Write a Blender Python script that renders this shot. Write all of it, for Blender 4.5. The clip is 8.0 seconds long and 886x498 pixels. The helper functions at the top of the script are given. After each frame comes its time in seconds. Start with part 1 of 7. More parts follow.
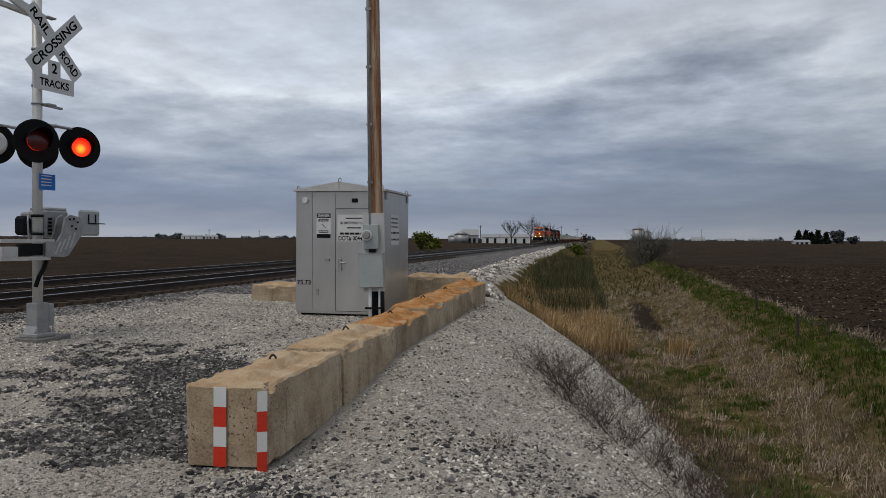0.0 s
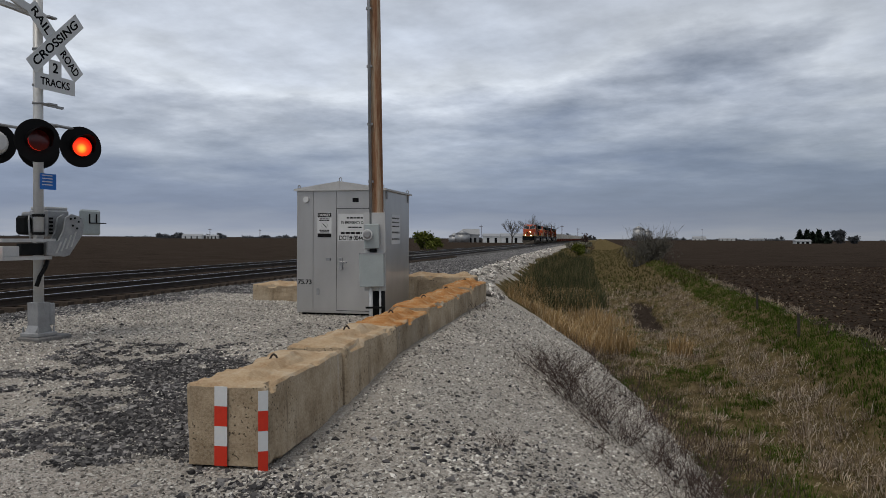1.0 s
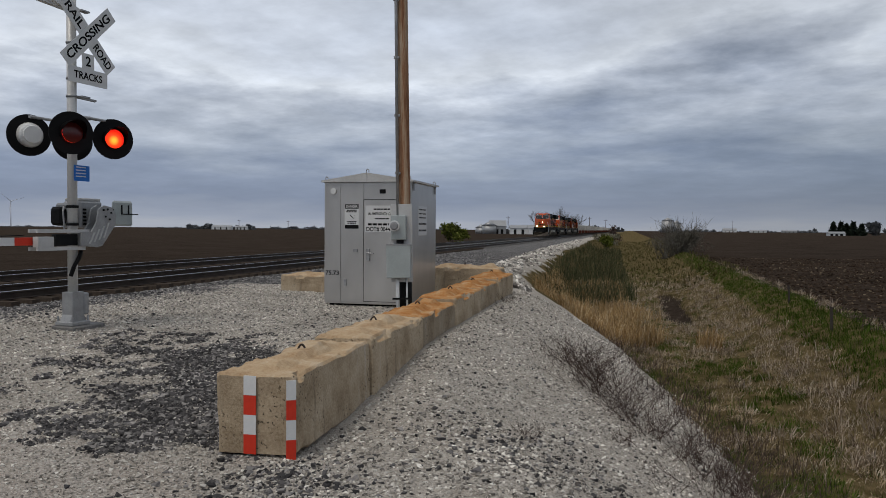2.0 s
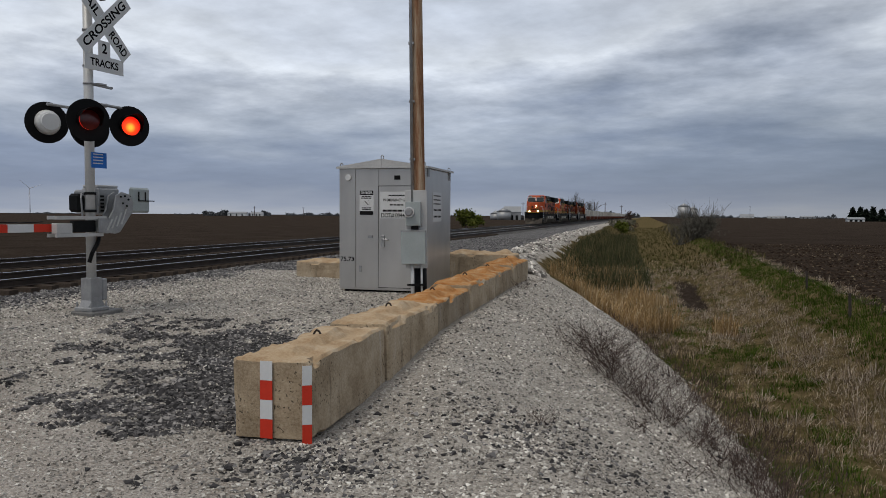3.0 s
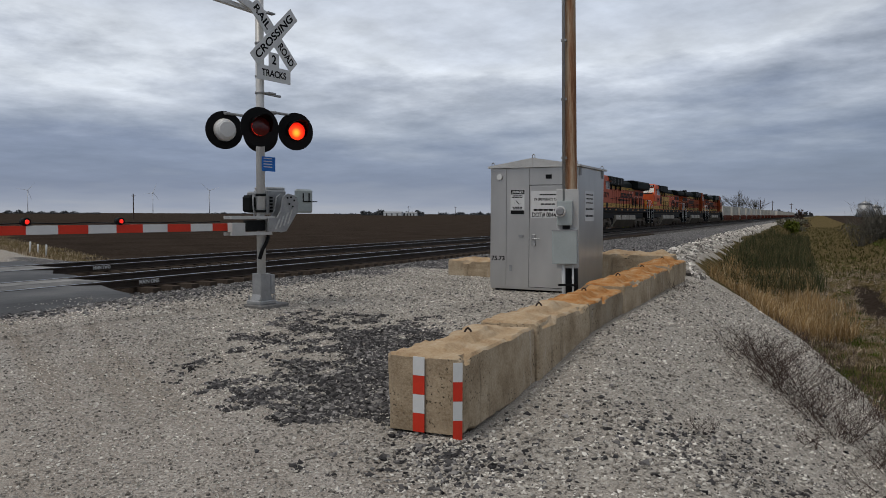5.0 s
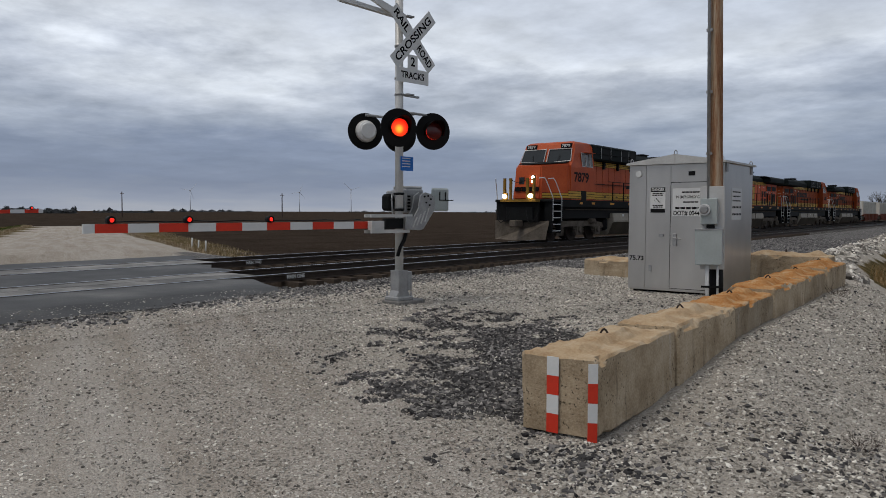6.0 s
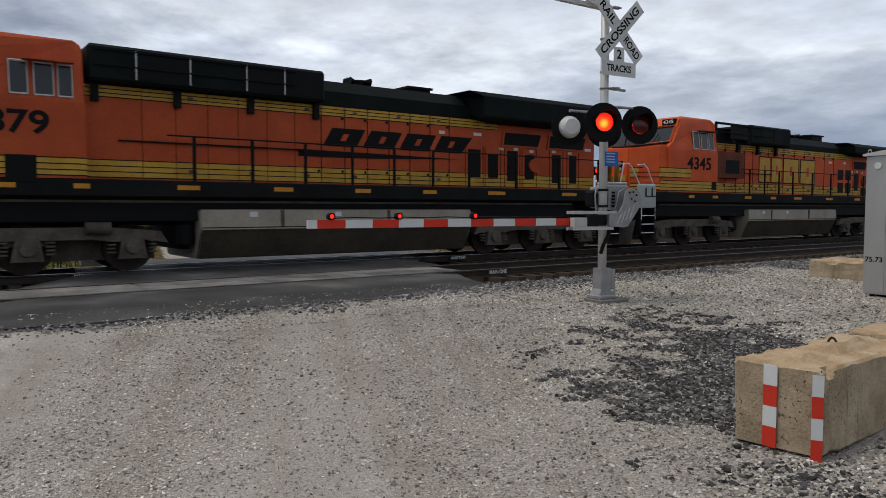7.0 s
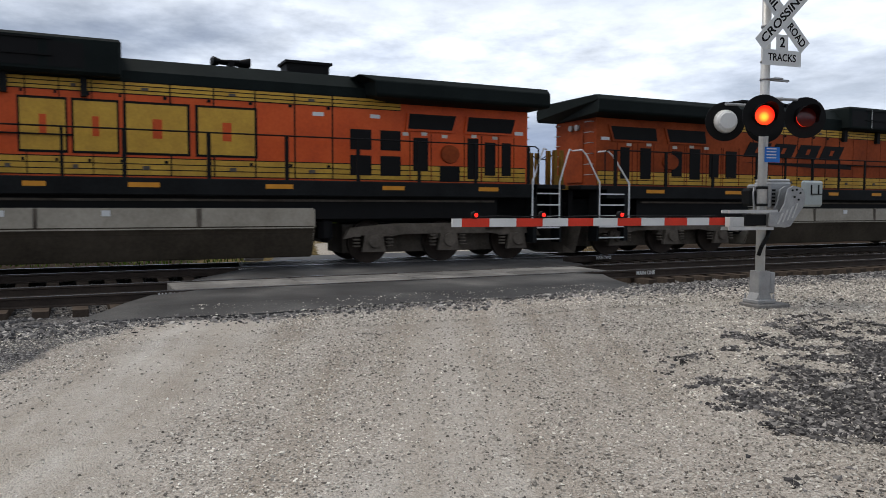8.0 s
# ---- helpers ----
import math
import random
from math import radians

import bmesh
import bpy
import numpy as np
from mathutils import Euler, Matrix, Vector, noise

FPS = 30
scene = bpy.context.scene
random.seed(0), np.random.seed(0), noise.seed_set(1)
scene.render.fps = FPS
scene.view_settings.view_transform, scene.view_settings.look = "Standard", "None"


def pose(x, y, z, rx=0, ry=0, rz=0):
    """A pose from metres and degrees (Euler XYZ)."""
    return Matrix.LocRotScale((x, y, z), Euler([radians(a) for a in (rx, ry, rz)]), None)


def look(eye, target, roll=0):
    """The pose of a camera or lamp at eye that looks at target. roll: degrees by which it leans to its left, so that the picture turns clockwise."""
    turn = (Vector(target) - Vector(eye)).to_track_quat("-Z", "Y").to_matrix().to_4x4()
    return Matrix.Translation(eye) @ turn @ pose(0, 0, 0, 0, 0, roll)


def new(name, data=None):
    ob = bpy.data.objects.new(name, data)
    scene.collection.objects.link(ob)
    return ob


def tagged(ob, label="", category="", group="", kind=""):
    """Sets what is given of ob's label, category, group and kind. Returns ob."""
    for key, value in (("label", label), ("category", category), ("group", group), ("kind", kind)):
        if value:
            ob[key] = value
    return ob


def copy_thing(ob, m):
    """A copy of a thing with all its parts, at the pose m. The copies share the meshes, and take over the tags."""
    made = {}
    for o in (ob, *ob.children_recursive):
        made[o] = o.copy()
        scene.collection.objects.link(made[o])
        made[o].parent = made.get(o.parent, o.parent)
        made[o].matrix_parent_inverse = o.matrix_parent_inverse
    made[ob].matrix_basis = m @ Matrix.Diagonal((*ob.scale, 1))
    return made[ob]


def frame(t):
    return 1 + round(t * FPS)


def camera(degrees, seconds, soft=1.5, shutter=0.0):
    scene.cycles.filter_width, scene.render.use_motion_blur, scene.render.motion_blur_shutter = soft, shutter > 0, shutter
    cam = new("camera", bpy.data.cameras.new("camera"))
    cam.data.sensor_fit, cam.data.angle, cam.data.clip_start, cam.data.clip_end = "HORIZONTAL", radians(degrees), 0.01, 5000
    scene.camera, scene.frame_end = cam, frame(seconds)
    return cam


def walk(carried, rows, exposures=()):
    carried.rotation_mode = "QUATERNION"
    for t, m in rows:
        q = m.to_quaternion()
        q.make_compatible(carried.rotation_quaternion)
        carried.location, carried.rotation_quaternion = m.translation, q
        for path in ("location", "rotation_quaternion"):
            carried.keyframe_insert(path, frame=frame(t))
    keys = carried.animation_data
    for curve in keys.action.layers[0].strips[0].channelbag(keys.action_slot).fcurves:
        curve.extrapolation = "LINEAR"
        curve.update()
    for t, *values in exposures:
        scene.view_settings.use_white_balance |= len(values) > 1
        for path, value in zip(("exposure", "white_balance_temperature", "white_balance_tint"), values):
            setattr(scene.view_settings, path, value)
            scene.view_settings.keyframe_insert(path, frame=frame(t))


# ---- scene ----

# World: x to the right of the line, y along the rails towards the coming train, z up from the ground at the mast.
EYE = (0.0, 0.0, 1.45)
cam = camera(62.0, 8.0, 0.55, 0.05)
PATH = [(t, pose(*EYE, rx, ry, rz)) for t, rx, ry, rz in (
    (0.0, 89.17, -0.33, 12.20), (0.5, 89.14, -0.31, 12.20), (1.0, 89.13, -0.33, 12.26), (1.5, 89.13, -0.32, 12.27),
    (1.7, 88.92, -0.40, 13.24), (3.0, 87.37, -0.36, 15.48), (3.5, 87.40, -0.32, 17.40), (4.0, 87.40, -0.22, 20.22), (4.2, 87.37, -0.22, 21.25), (5.3, 87.20, -0.22, 30.22),
    (5.5, 87.15, -0.23, 32.44), (6.0, 87.10, -0.20, 37.61), (6.5, 86.88, -0.17, 44.62), (7.0, 86.80, -0.10, 53.22),
    (7.5, 86.65, -0.15, 60.32), (8.0, 86.68, -0.12, 64.35))]
walk(cam, PATH, ((0.0, 0.04), (3.0, 0.1), (6.0, 0.06), (6.5, 0.08), (7.0, 0.24), (7.5, 0.55), (8.0, 0.65)))

# ---- world, sun ----
world = bpy.data.worlds.new("overcast_sky")
scene.world = world
world.use_nodes = True


def build_sky():
    nt = world.node_tree
    nt.nodes.clear()
    N = nt.nodes.new
    L = nt.links.new
    tc = N("ShaderNodeTexCoord")
    sep = N("ShaderNodeSeparateXYZ")
    L(tc.outputs["Generated"], sep.inputs[0])
    zz = N("ShaderNodeMath"); zz.operation = "MAXIMUM"; zz.inputs[1].default_value = 0.0
    L(sep.outputs[2], zz.inputs[0])
    za = N("ShaderNodeMath"); za.operation = "ADD"; za.inputs[1].default_value = 0.12
    L(zz.outputs[0], za.inputs[0])
    flat = N("ShaderNodeVectorMath"); flat.operation = "DIVIDE"
    comb = N("ShaderNodeCombineXYZ")
    for k in range(3):
        L(za.outputs[0], comb.inputs[k])
    L(tc.outputs["Generated"], flat.inputs[0]); L(comb.outputs[0], flat.inputs[1])
    drop = N("ShaderNodeVectorMath"); drop.operation = "MULTIPLY"; drop.inputs[1].default_value = (1.0, 1.0, 0.0)
    L(flat.outputs[0], drop.inputs[0])

    def cloud(scale, detail, rough, seed):
        m = N("ShaderNodeMapping"); m.inputs["Location"].default_value = (seed, seed * 0.7, seed)
        m.inputs["Scale"].default_value = (1.0, 1.0, 1.0)
        m.inputs["Rotation"].default_value = (0, 0, radians(20))
        L(drop.outputs[0], m.inputs[0])
        n = N("ShaderNodeTexNoise"); n.inputs["Scale"].default_value = scale; n.inputs["Detail"].default_value = detail
        n.inputs["Roughness"].default_value = rough; n.inputs["Distortion"].default_value = 0.0
        L(m.outputs[0], n.inputs["Vector"])
        return n.outputs["Fac"]

    def span(v, a, b, c, d):
        r = N("ShaderNodeMapRange")
        for k, q in enumerate((a, b, c, d)):
            r.inputs[k + 1].default_value = q
        L(v, r.inputs[0])
        return r.outputs[0]

    def math2(op, a, b):
        r = N("ShaderNodeMath"); r.operation = op
        L(a, r.inputs[0]); L(b, r.inputs[1])
        return r.outputs[0]

    # layered cloud: rolls that swell and sink carry the bands of the deck up and down
    big, mid, small = cloud(0.50, 3, 0.5, 3.1), cloud(1.5, 6, 0.58, 7.7), cloud(4.2, 5, 0.6, 1.9)
    reach = span(zz.outputs[0], 0.02, 0.20, 0.10, 1.0)
    sway = math2("MULTIPLY", math2("ADD", span(big, 0.3, 0.7, -0.085, 0.085), span(mid, 0.3, 0.7, -0.045, 0.045)), reach)
    level = math2("ADD", zz.outputs[0], sway)
    bands = N("ShaderNodeValToRGB")
    h = bands.color_ramp.elements
    h[0].position, h[0].color = 0.0, (0.34, 0.37, 0.44, 1)
    h[1].position, h[1].color = 1.0, (0.60, 0.625, 0.665, 1)
    for p, c in ((0.012, (0.265, 0.305, 0.40, 1)), (0.04, (0.17, 0.21, 0.315, 1)), (0.08, (0.205, 0.245, 0.35, 1)), (0.125, (0.33, 0.37, 0.455, 1)), (0.165, (0.48, 0.52, 0.60, 1)),
                 (0.215, (0.67, 0.71, 0.77, 1)), (0.265, (0.55, 0.59, 0.66, 1)), (0.33, (0.44, 0.48, 0.55, 1)), (0.45, (0.53, 0.56, 0.61, 1))):
        q = h.new(p); q.color = c
    L(level, bands.inputs[0])
    tone = math2("MULTIPLY", span(mid, 0.28, 0.72, 0.74, 1.26), span(small, 0.25, 0.75, 0.82, 1.18))
    sky = N("ShaderNodeMix"); sky.data_type = "RGBA"; sky.blend_type = "MULTIPLY"
    L(reach, sky.inputs[0]); L(bands.outputs[0], sky.inputs[6]); L(tone, sky.inputs[7])
    dot = N("ShaderNodeVectorMath"); dot.operation = "DOT_PRODUCT"; dot.inputs[1].default_value = (-0.669, 0.743, 0.0)
    L(tc.outputs["Generated"], dot.inputs[0])
    thin = N("ShaderNodeMapRange"); thin.interpolation_type = "SMOOTHSTEP"
    thin.inputs[1].default_value = 0.45; thin.inputs[2].default_value = 0.97; thin.inputs[3].default_value = 0.66; thin.inputs[4].default_value = 0.93
    L(dot.outputs["Value"], thin.inputs[0])
    lift = N("ShaderNodeMix"); lift.data_type = "RGBA"; lift.blend_type = "MULTIPLY"; lift.inputs[0].default_value = 1.0
    L(sky.outputs[2], lift.inputs[6]); L(thin.outputs[0], lift.inputs[7])
    nish = N("ShaderNodeTexSky"); nish.sky_type = "NISHITA"; nish.sun_disc = False
    nish.sun_elevation, nish.sun_rotation = radians(50), radians(200)
    add = N("ShaderNodeMix"); add.data_type = "RGBA"; add.blend_type = "ADD"; add.inputs[0].default_value = 0.012
    L(lift.outputs[2], add.inputs[6]); L(nish.outputs[0], add.inputs[7])
    bg = N("ShaderNodeBackground"); bg.inputs[1].default_value = 1.0
    L(add.outputs[2], bg.inputs[0])
    out = N("ShaderNodeOutputWorld")
    L(bg.outputs[0], out.inputs[0])


build_sky()
sun = new("sun", bpy.data.lights.new("sun", "SUN"))
sun.data.energy, sun.data.angle, sun.data.color = 1.2, radians(25), (1.0, 0.93, 0.83)
sun.matrix_world = look((0, 0, 50), (14, 22, 0))

# ---- materials ----
def mat(name, rough=0.8, metal=0.0):
    m = bpy.data.materials.new(name)
    m.use_nodes = True
    b = m.node_tree.nodes["Principled BSDF"]
    b.inputs["Roughness"].default_value, b.inputs["Metallic"].default_value = rough, metal
    b.inputs["Specular IOR Level"].default_value = 0.5 if rough < 0.3 or metal else 0.3 if rough < 0.58 else 0.12 if rough < 0.9 else 0.03
    return m, m.node_tree, b


def surface(name, stops, scale=4.0, fine=60.0, rough=0.8, metal=0.0, bump=0.3, bump_dist=0.01, rand=0.0, stretch=(1, 1, 1), world_space=False, mixfine=0.4):
    """Colour from two scales of noise over a ramp, with fine relief; rand varies whole objects."""
    m, nt, b = mat(name, rough, metal)
    N, L = nt.nodes.new, nt.links.new
    if world_space:
        src = N("ShaderNodeNewGeometry").outputs["Position"]
    else:
        src = N("ShaderNodeTexCoord").outputs["Object"]
    mp = N("ShaderNodeMapping"); mp.inputs["Scale"].default_value = stretch
    L(src, mp.inputs[0])
    n1 = N("ShaderNodeTexNoise"); n1.inputs["Scale"].default_value = scale; n1.inputs["Detail"].default_value = 6
    n2 = N("ShaderNodeTexNoise"); n2.inputs["Scale"].default_value = fine; n2.inputs["Detail"].default_value = 5
    n2.inputs["Roughness"].default_value = 0.65
    L(mp.outputs[0], n1.inputs["Vector"]); L(mp.outputs[0], n2.inputs["Vector"])
    mx = N("ShaderNodeMix"); mx.inputs[0].default_value = mixfine
    L(n1.outputs["Fac"], mx.inputs[2]); L(n2.outputs["Fac"], mx.inputs[3])
    fac = mx.outputs[0]
    if rand:
        oi = N("ShaderNodeObjectInfo")
        mr = N("ShaderNodeMapRange"); mr.inputs[3].default_value = -rand; mr.inputs[4].default_value = rand
        L(oi.outputs["Random"], mr.inputs[0])
        ad = N("ShaderNodeMath"); ad.operation = "ADD"
        L(fac, ad.inputs[0]); L(mr.outputs[0], ad.inputs[1])
        fac = ad.outputs[0]
    r = N("ShaderNodeValToRGB")
    el = r.color_ramp.elements
    el[0].position, el[0].color = stops[0][0], (*stops[0][1], 1)
    el[1].position, el[1].color = stops[-1][0], (*stops[-1][1], 1)
    for p, c in stops[1:-1]:
        q = el.new(p); q.color = (*c, 1)
    L(fac, r.inputs[0]); L(r.outputs[0], b.inputs["Base Color"])
    if bump:
        bp = N("ShaderNodeBump"); bp.inputs["Strength"].default_value = bump; bp.inputs["Distance"].default_value = bump_dist
        L(mx.outputs[0], bp.inputs["Height"]); L(bp.outputs[0], b.inputs["Normal"])
    return m


def plain(name, c, rough=0.6, metal=0.0, var=0.12, bump=0.08):
    lo, hi = tuple(v * (1 - var) for v in c), tuple(min(1, v * (1 + var)) for v in c)
    return surface(name, ((0.35, lo), (0.65, hi)), 3.0, 40.0, rough, metal, bump, 0.004)


def glow(name, c, strength):
    m, nt, b = mat(name, 0.3)
    b.inputs["Base Color"].default_value = (*c, 1)
    b.inputs["Emission Color"].default_value = (*c, 1)
    b.inputs["Emission Strength"].default_value = strength
    return m


M = {}


def concrete_material():
    """Sandy cast concrete: pits, damp blotches, pale run-off streaks; each block has its own tone."""
    m, nt, b = mat("concrete", 0.95)
    N, L = nt.nodes.new, nt.links.new
    src = N("ShaderNodeTexCoord").outputs["Object"]
    oi = N("ShaderNodeObjectInfo")
    off = N("ShaderNodeVectorMath"); off.operation = "SCALE"; off.inputs["Scale"].default_value = 40.0
    spread = N("ShaderNodeCombineXYZ")
    for k in range(3):
        L(oi.outputs["Random"], spread.inputs[k])
    L(spread.outputs[0], off.inputs[0])
    at = N("ShaderNodeVectorMath"); at.operation = "ADD"
    L(src, at.inputs[0]); L(off.outputs[0], at.inputs[1])

    def tex(scale, detail, stretch=(1, 1, 1)):
        mp = N("ShaderNodeMapping"); mp.inputs["Scale"].default_value = stretch
        L(at.outputs[0], mp.inputs[0])
        n = N("ShaderNodeTexNoise"); n.inputs["Scale"].default_value = scale; n.inputs["Detail"].default_value = detail; n.inputs["Roughness"].default_value = 0.62
        L(mp.outputs[0], n.inputs["Vector"])
        return n.outputs["Fac"]

    def ramp(fac, *stops):
        r = N("ShaderNodeValToRGB"); e = r.color_ramp.elements
        e[0].position, e[0].color = stops[0][0], (*stops[0][1], 1)
        e[1].position, e[1].color = stops[-1][0], (*stops[-1][1], 1)
        for p, c in stops[1:-1]:
            q = e.new(p); q.color = (*c, 1)
        L(fac, r.inputs[0])
        return r.outputs[0]

    def mix(fac, a, c, mode="MIX"):
        x = N("ShaderNodeMix"); x.data_type = "RGBA"; x.blend_type = mode
        if isinstance(fac, float):
            x.inputs[0].default_value = fac
        else:
            L(fac, x.inputs[0])
        L(a, x.inputs[6]); L(c, x.inputs[7])
        return x.outputs[2]

    fine, blotch, pits = tex(46.0, 5), tex(2.2, 6), tex(34.0, 3)
    streak = tex(5.0, 4, (1, 1.6, 0.16))
    col = ramp(blotch, (0.34, (0.27, 0.205, 0.135)), (0.5, (0.44, 0.35, 0.245)), (0.66, (0.55, 0.46, 0.345)))
    col = mix(0.24, col, ramp(fine, (0.36, (0.20, 0.155, 0.105)), (0.5, (0.43, 0.35, 0.25)), (0.64, (0.62, 0.55, 0.44))))
    col = mix(ramp(streak, (0.60, (0, 0, 0)), (0.70, (0.7, 0.7, 0.7))), col, ramp(fine, (0.4, (0.52, 0.47, 0.40)), (0.6, (0.66, 0.61, 0.54))))
    col = mix(ramp(streak, (0.28, (0.65, 0.65, 0.65)), (0.40, (0, 0, 0))), col, ramp(fine, (0.4, (0.14, 0.11, 0.08)), (0.6, (0.22, 0.18, 0.13))))
    worn = ramp(tex(1.4, 3), (0.44, (0, 0, 0)), (0.58, (1, 1, 1)))
    hole = mix(1.0, ramp(pits, (0.33, (1, 1, 1)), (0.40, (0, 0, 0))), worn, "MULTIPLY")
    col = mix(hole, col, ramp(fine, (0.4, (0.07, 0.055, 0.04)), (0.6, (0.11, 0.09, 0.065))))
    col = mix(1.0, col, ramp(oi.outputs["Random"], (0.0, (0.72, 0.72, 0.72)), (0.5, (0.98, 0.97, 0.95)), (1.0, (1.1, 1.08, 1.05))), "MULTIPLY")
    L(col, b.inputs["Base Color"])
    relief = mix(0.5, fine, blotch)
    relief = mix(hole, relief, ramp(hole, (0.0, (0.5, 0.5, 0.5)), (1.0, (0.1, 0.1, 0.1))))
    bp = N("ShaderNodeBump"); bp.inputs["Strength"].default_value = 0.9; bp.inputs["Distance"].default_value = 0.02
    L(relief, bp.inputs["Height"]); L(bp.outputs[0], b.inputs["Normal"])
    return m


M["concrete"] = concrete_material()
M["rusty_top"] = surface("rust_stained_concrete", ((0.32, (0.24, 0.085, 0.025)), (0.46, (0.40, 0.185, 0.065)), (0.56, (0.45, 0.27, 0.13)), (0.7, (0.52, 0.44, 0.34))), 4.5, 45.0, 0.95, 0, 0.9, 0.015)
M["concrete_top"] = surface("rusty_concrete", ((0.32, (0.30, 0.19, 0.105)), (0.5, (0.44, 0.325, 0.205)), (0.7, (0.54, 0.45, 0.34))), 4.5, 40.0, 0.95, 0, 0.7, 0.012)
M["steel_case"] = surface("brushed_aluminium", ((0.3, (0.50, 0.49, 0.47)), (0.7, (0.66, 0.645, 0.62))), 0.9, 60.0, 0.34, 0.8, 0.03, 0.002, 0, (1.6, 1.6, 0.7), False, 0.15)
M["galv"] = surface("galvanised_steel", ((0.3, (0.25, 0.255, 0.26)), (0.7, (0.42, 0.425, 0.43))), 6.0, 50.0, 0.5, 0.45, 0.08, 0.002)
M["silver_paint"] = surface("silver_paint", ((0.3, (0.46, 0.46, 0.45)), (0.7, (0.60, 0.60, 0.59))), 5.0, 40.0, 0.5, 0.25, 0.08, 0.003)
M["wood"] = surface("pole_wood", ((0.36, (0.10, 0.038, 0.018)), (0.47, (0.30, 0.155, 0.085)), (0.55, (0.42, 0.30, 0.20)), (0.66, (0.50, 0.42, 0.33))), 1.6, 16.0, 0.85, 0, 0.8, 0.015, 0, (7, 7, 0.28))
M["black"] = plain("black_paint", (0.008, 0.008, 0.0085), 0.6)
M["white"] = plain("white_sheeting", (0.66, 0.67, 0.67), 0.5, 0, 0.06)
M["red_sheet"] = plain("red_sheeting", (0.62, 0.04, 0.018), 0.5, 0, 0.1)
M["blue"] = plain("blue_sign", (0.02, 0.17, 0.60), 0.5)
M["orange"] = surface("loco_orange", ((0.3, (0.46, 0.056, 0.008)), (0.52, (0.62, 0.086, 0.012)), (0.7, (0.70, 0.115, 0.020))), 1.2, 14.0, 0.5, 0, 0.05, 0.004)
M["orange_dull"] = surface("dulled_orange", ((0.3, (0.33, 0.046, 0.010)), (0.52, (0.46, 0.072, 0.014)), (0.7, (0.54, 0.10, 0.024))), 1.2, 14.0, 0.5, 0, 0.05, 0.004)
M["orange_dirty"] = surface("grimy_orange", ((0.3, (0.17, 0.035, 0.012)), (0.52, (0.30, 0.060, 0.017)), (0.7, (0.40, 0.09, 0.028))), 0.9, 9.0, 0.65, 0, 0.08, 0.004)
M["yellow"] = surface("loco_yellow", ((0.3, (0.42, 0.23, 0.03)), (0.7, (0.66, 0.40, 0.05))), 2.0, 16.0, 0.5, 0, 0.05, 0.004)
M["dark_green"] = surface("loco_dark", ((0.3, (0.0035, 0.0065, 0.0065)), (0.7, (0.010, 0.015, 0.0145))), 1.5, 14.0, 0.7, 0, 0.05, 0.004)
M["frame_grey"] = surface("loco_frame", ((0.3, (0.005, 0.0055, 0.006)), (0.7, (0.015, 0.0165, 0.0175))), 1.5, 14.0, 0.7, 0, 0.08, 0.004)
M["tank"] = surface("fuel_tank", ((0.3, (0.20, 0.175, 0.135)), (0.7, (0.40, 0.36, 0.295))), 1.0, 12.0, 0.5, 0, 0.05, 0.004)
# darker tank colour: the shade of its undersides put into the material
M["tank_shade"] = surface("tank_shade", ((0.3, (0.035, 0.028, 0.020)), (0.7, (0.095, 0.078, 0.058))), 1.0, 12.0, 0.8, 0, 0.1, 0.004)
M["truck"] = surface("bogie_steel", ((0.3, (0.055, 0.046, 0.037)), (0.7, (0.17, 0.145, 0.12))), 2.5, 18.0, 0.85, 0, 0.3, 0.01)
M["rail"] = surface("rail_steel", ((0.3, (0.022, 0.015, 0.011)), (0.7, (0.06, 0.042, 0.032))), 4.0, 30.0, 0.8, 0.2, 0.2, 0.004)
M["rail_top"] = plain("worn_rail_head", (0.55, 0.56, 0.58), 0.25, 0.9, 0.08)
M["tie"] = surface("tie_wood", ((0.3, (0.03, 0.022, 0.017)), (0.7, (0.10, 0.08, 0.065))), 3.0, 30.0, 0.9, 0, 0.4, 0.01)
M["glass"] = plain("cab_glass", (0.02, 0.025, 0.028), 0.08, 0.0)


def lens_glow():
    """A red lens, hotter where the bulb stands behind it."""
    m, nt, b = mat("lit_red_lens", 0.3)
    N, L = nt.nodes.new, nt.links.new
    tc = N("ShaderNodeTexCoord")
    ln = N("ShaderNodeVectorMath"); ln.operation = "LENGTH"
    mp = N("ShaderNodeMapping"); mp.inputs["Scale"].default_value = (7.0, 0.0, 7.0); mp.inputs["Location"].default_value = (0.12, 0.0, 0.18)
    L(tc.outputs["Object"], mp.inputs[0]); L(mp.outputs[0], ln.inputs[0])
    r = N("ShaderNodeValToRGB"); e = r.color_ramp.elements
    e[0].position, e[0].color = 0.15, (1.0, 0.36, 0.03, 1)
    e[1].position, e[1].color = 1.0, (0.55, 0.010, 0.004, 1)
    q = e.new(0.55); q.color = (1.0, 0.05, 0.008, 1)
    L(ln.outputs["Value"], r.inputs[0]); L(r.outputs[0], b.inputs["Emission Color"])
    b.inputs["Base Color"].default_value = (0.3, 0.01, 0.01, 1)
    b.inputs["Emission Strength"].default_value = 1.5
    return m


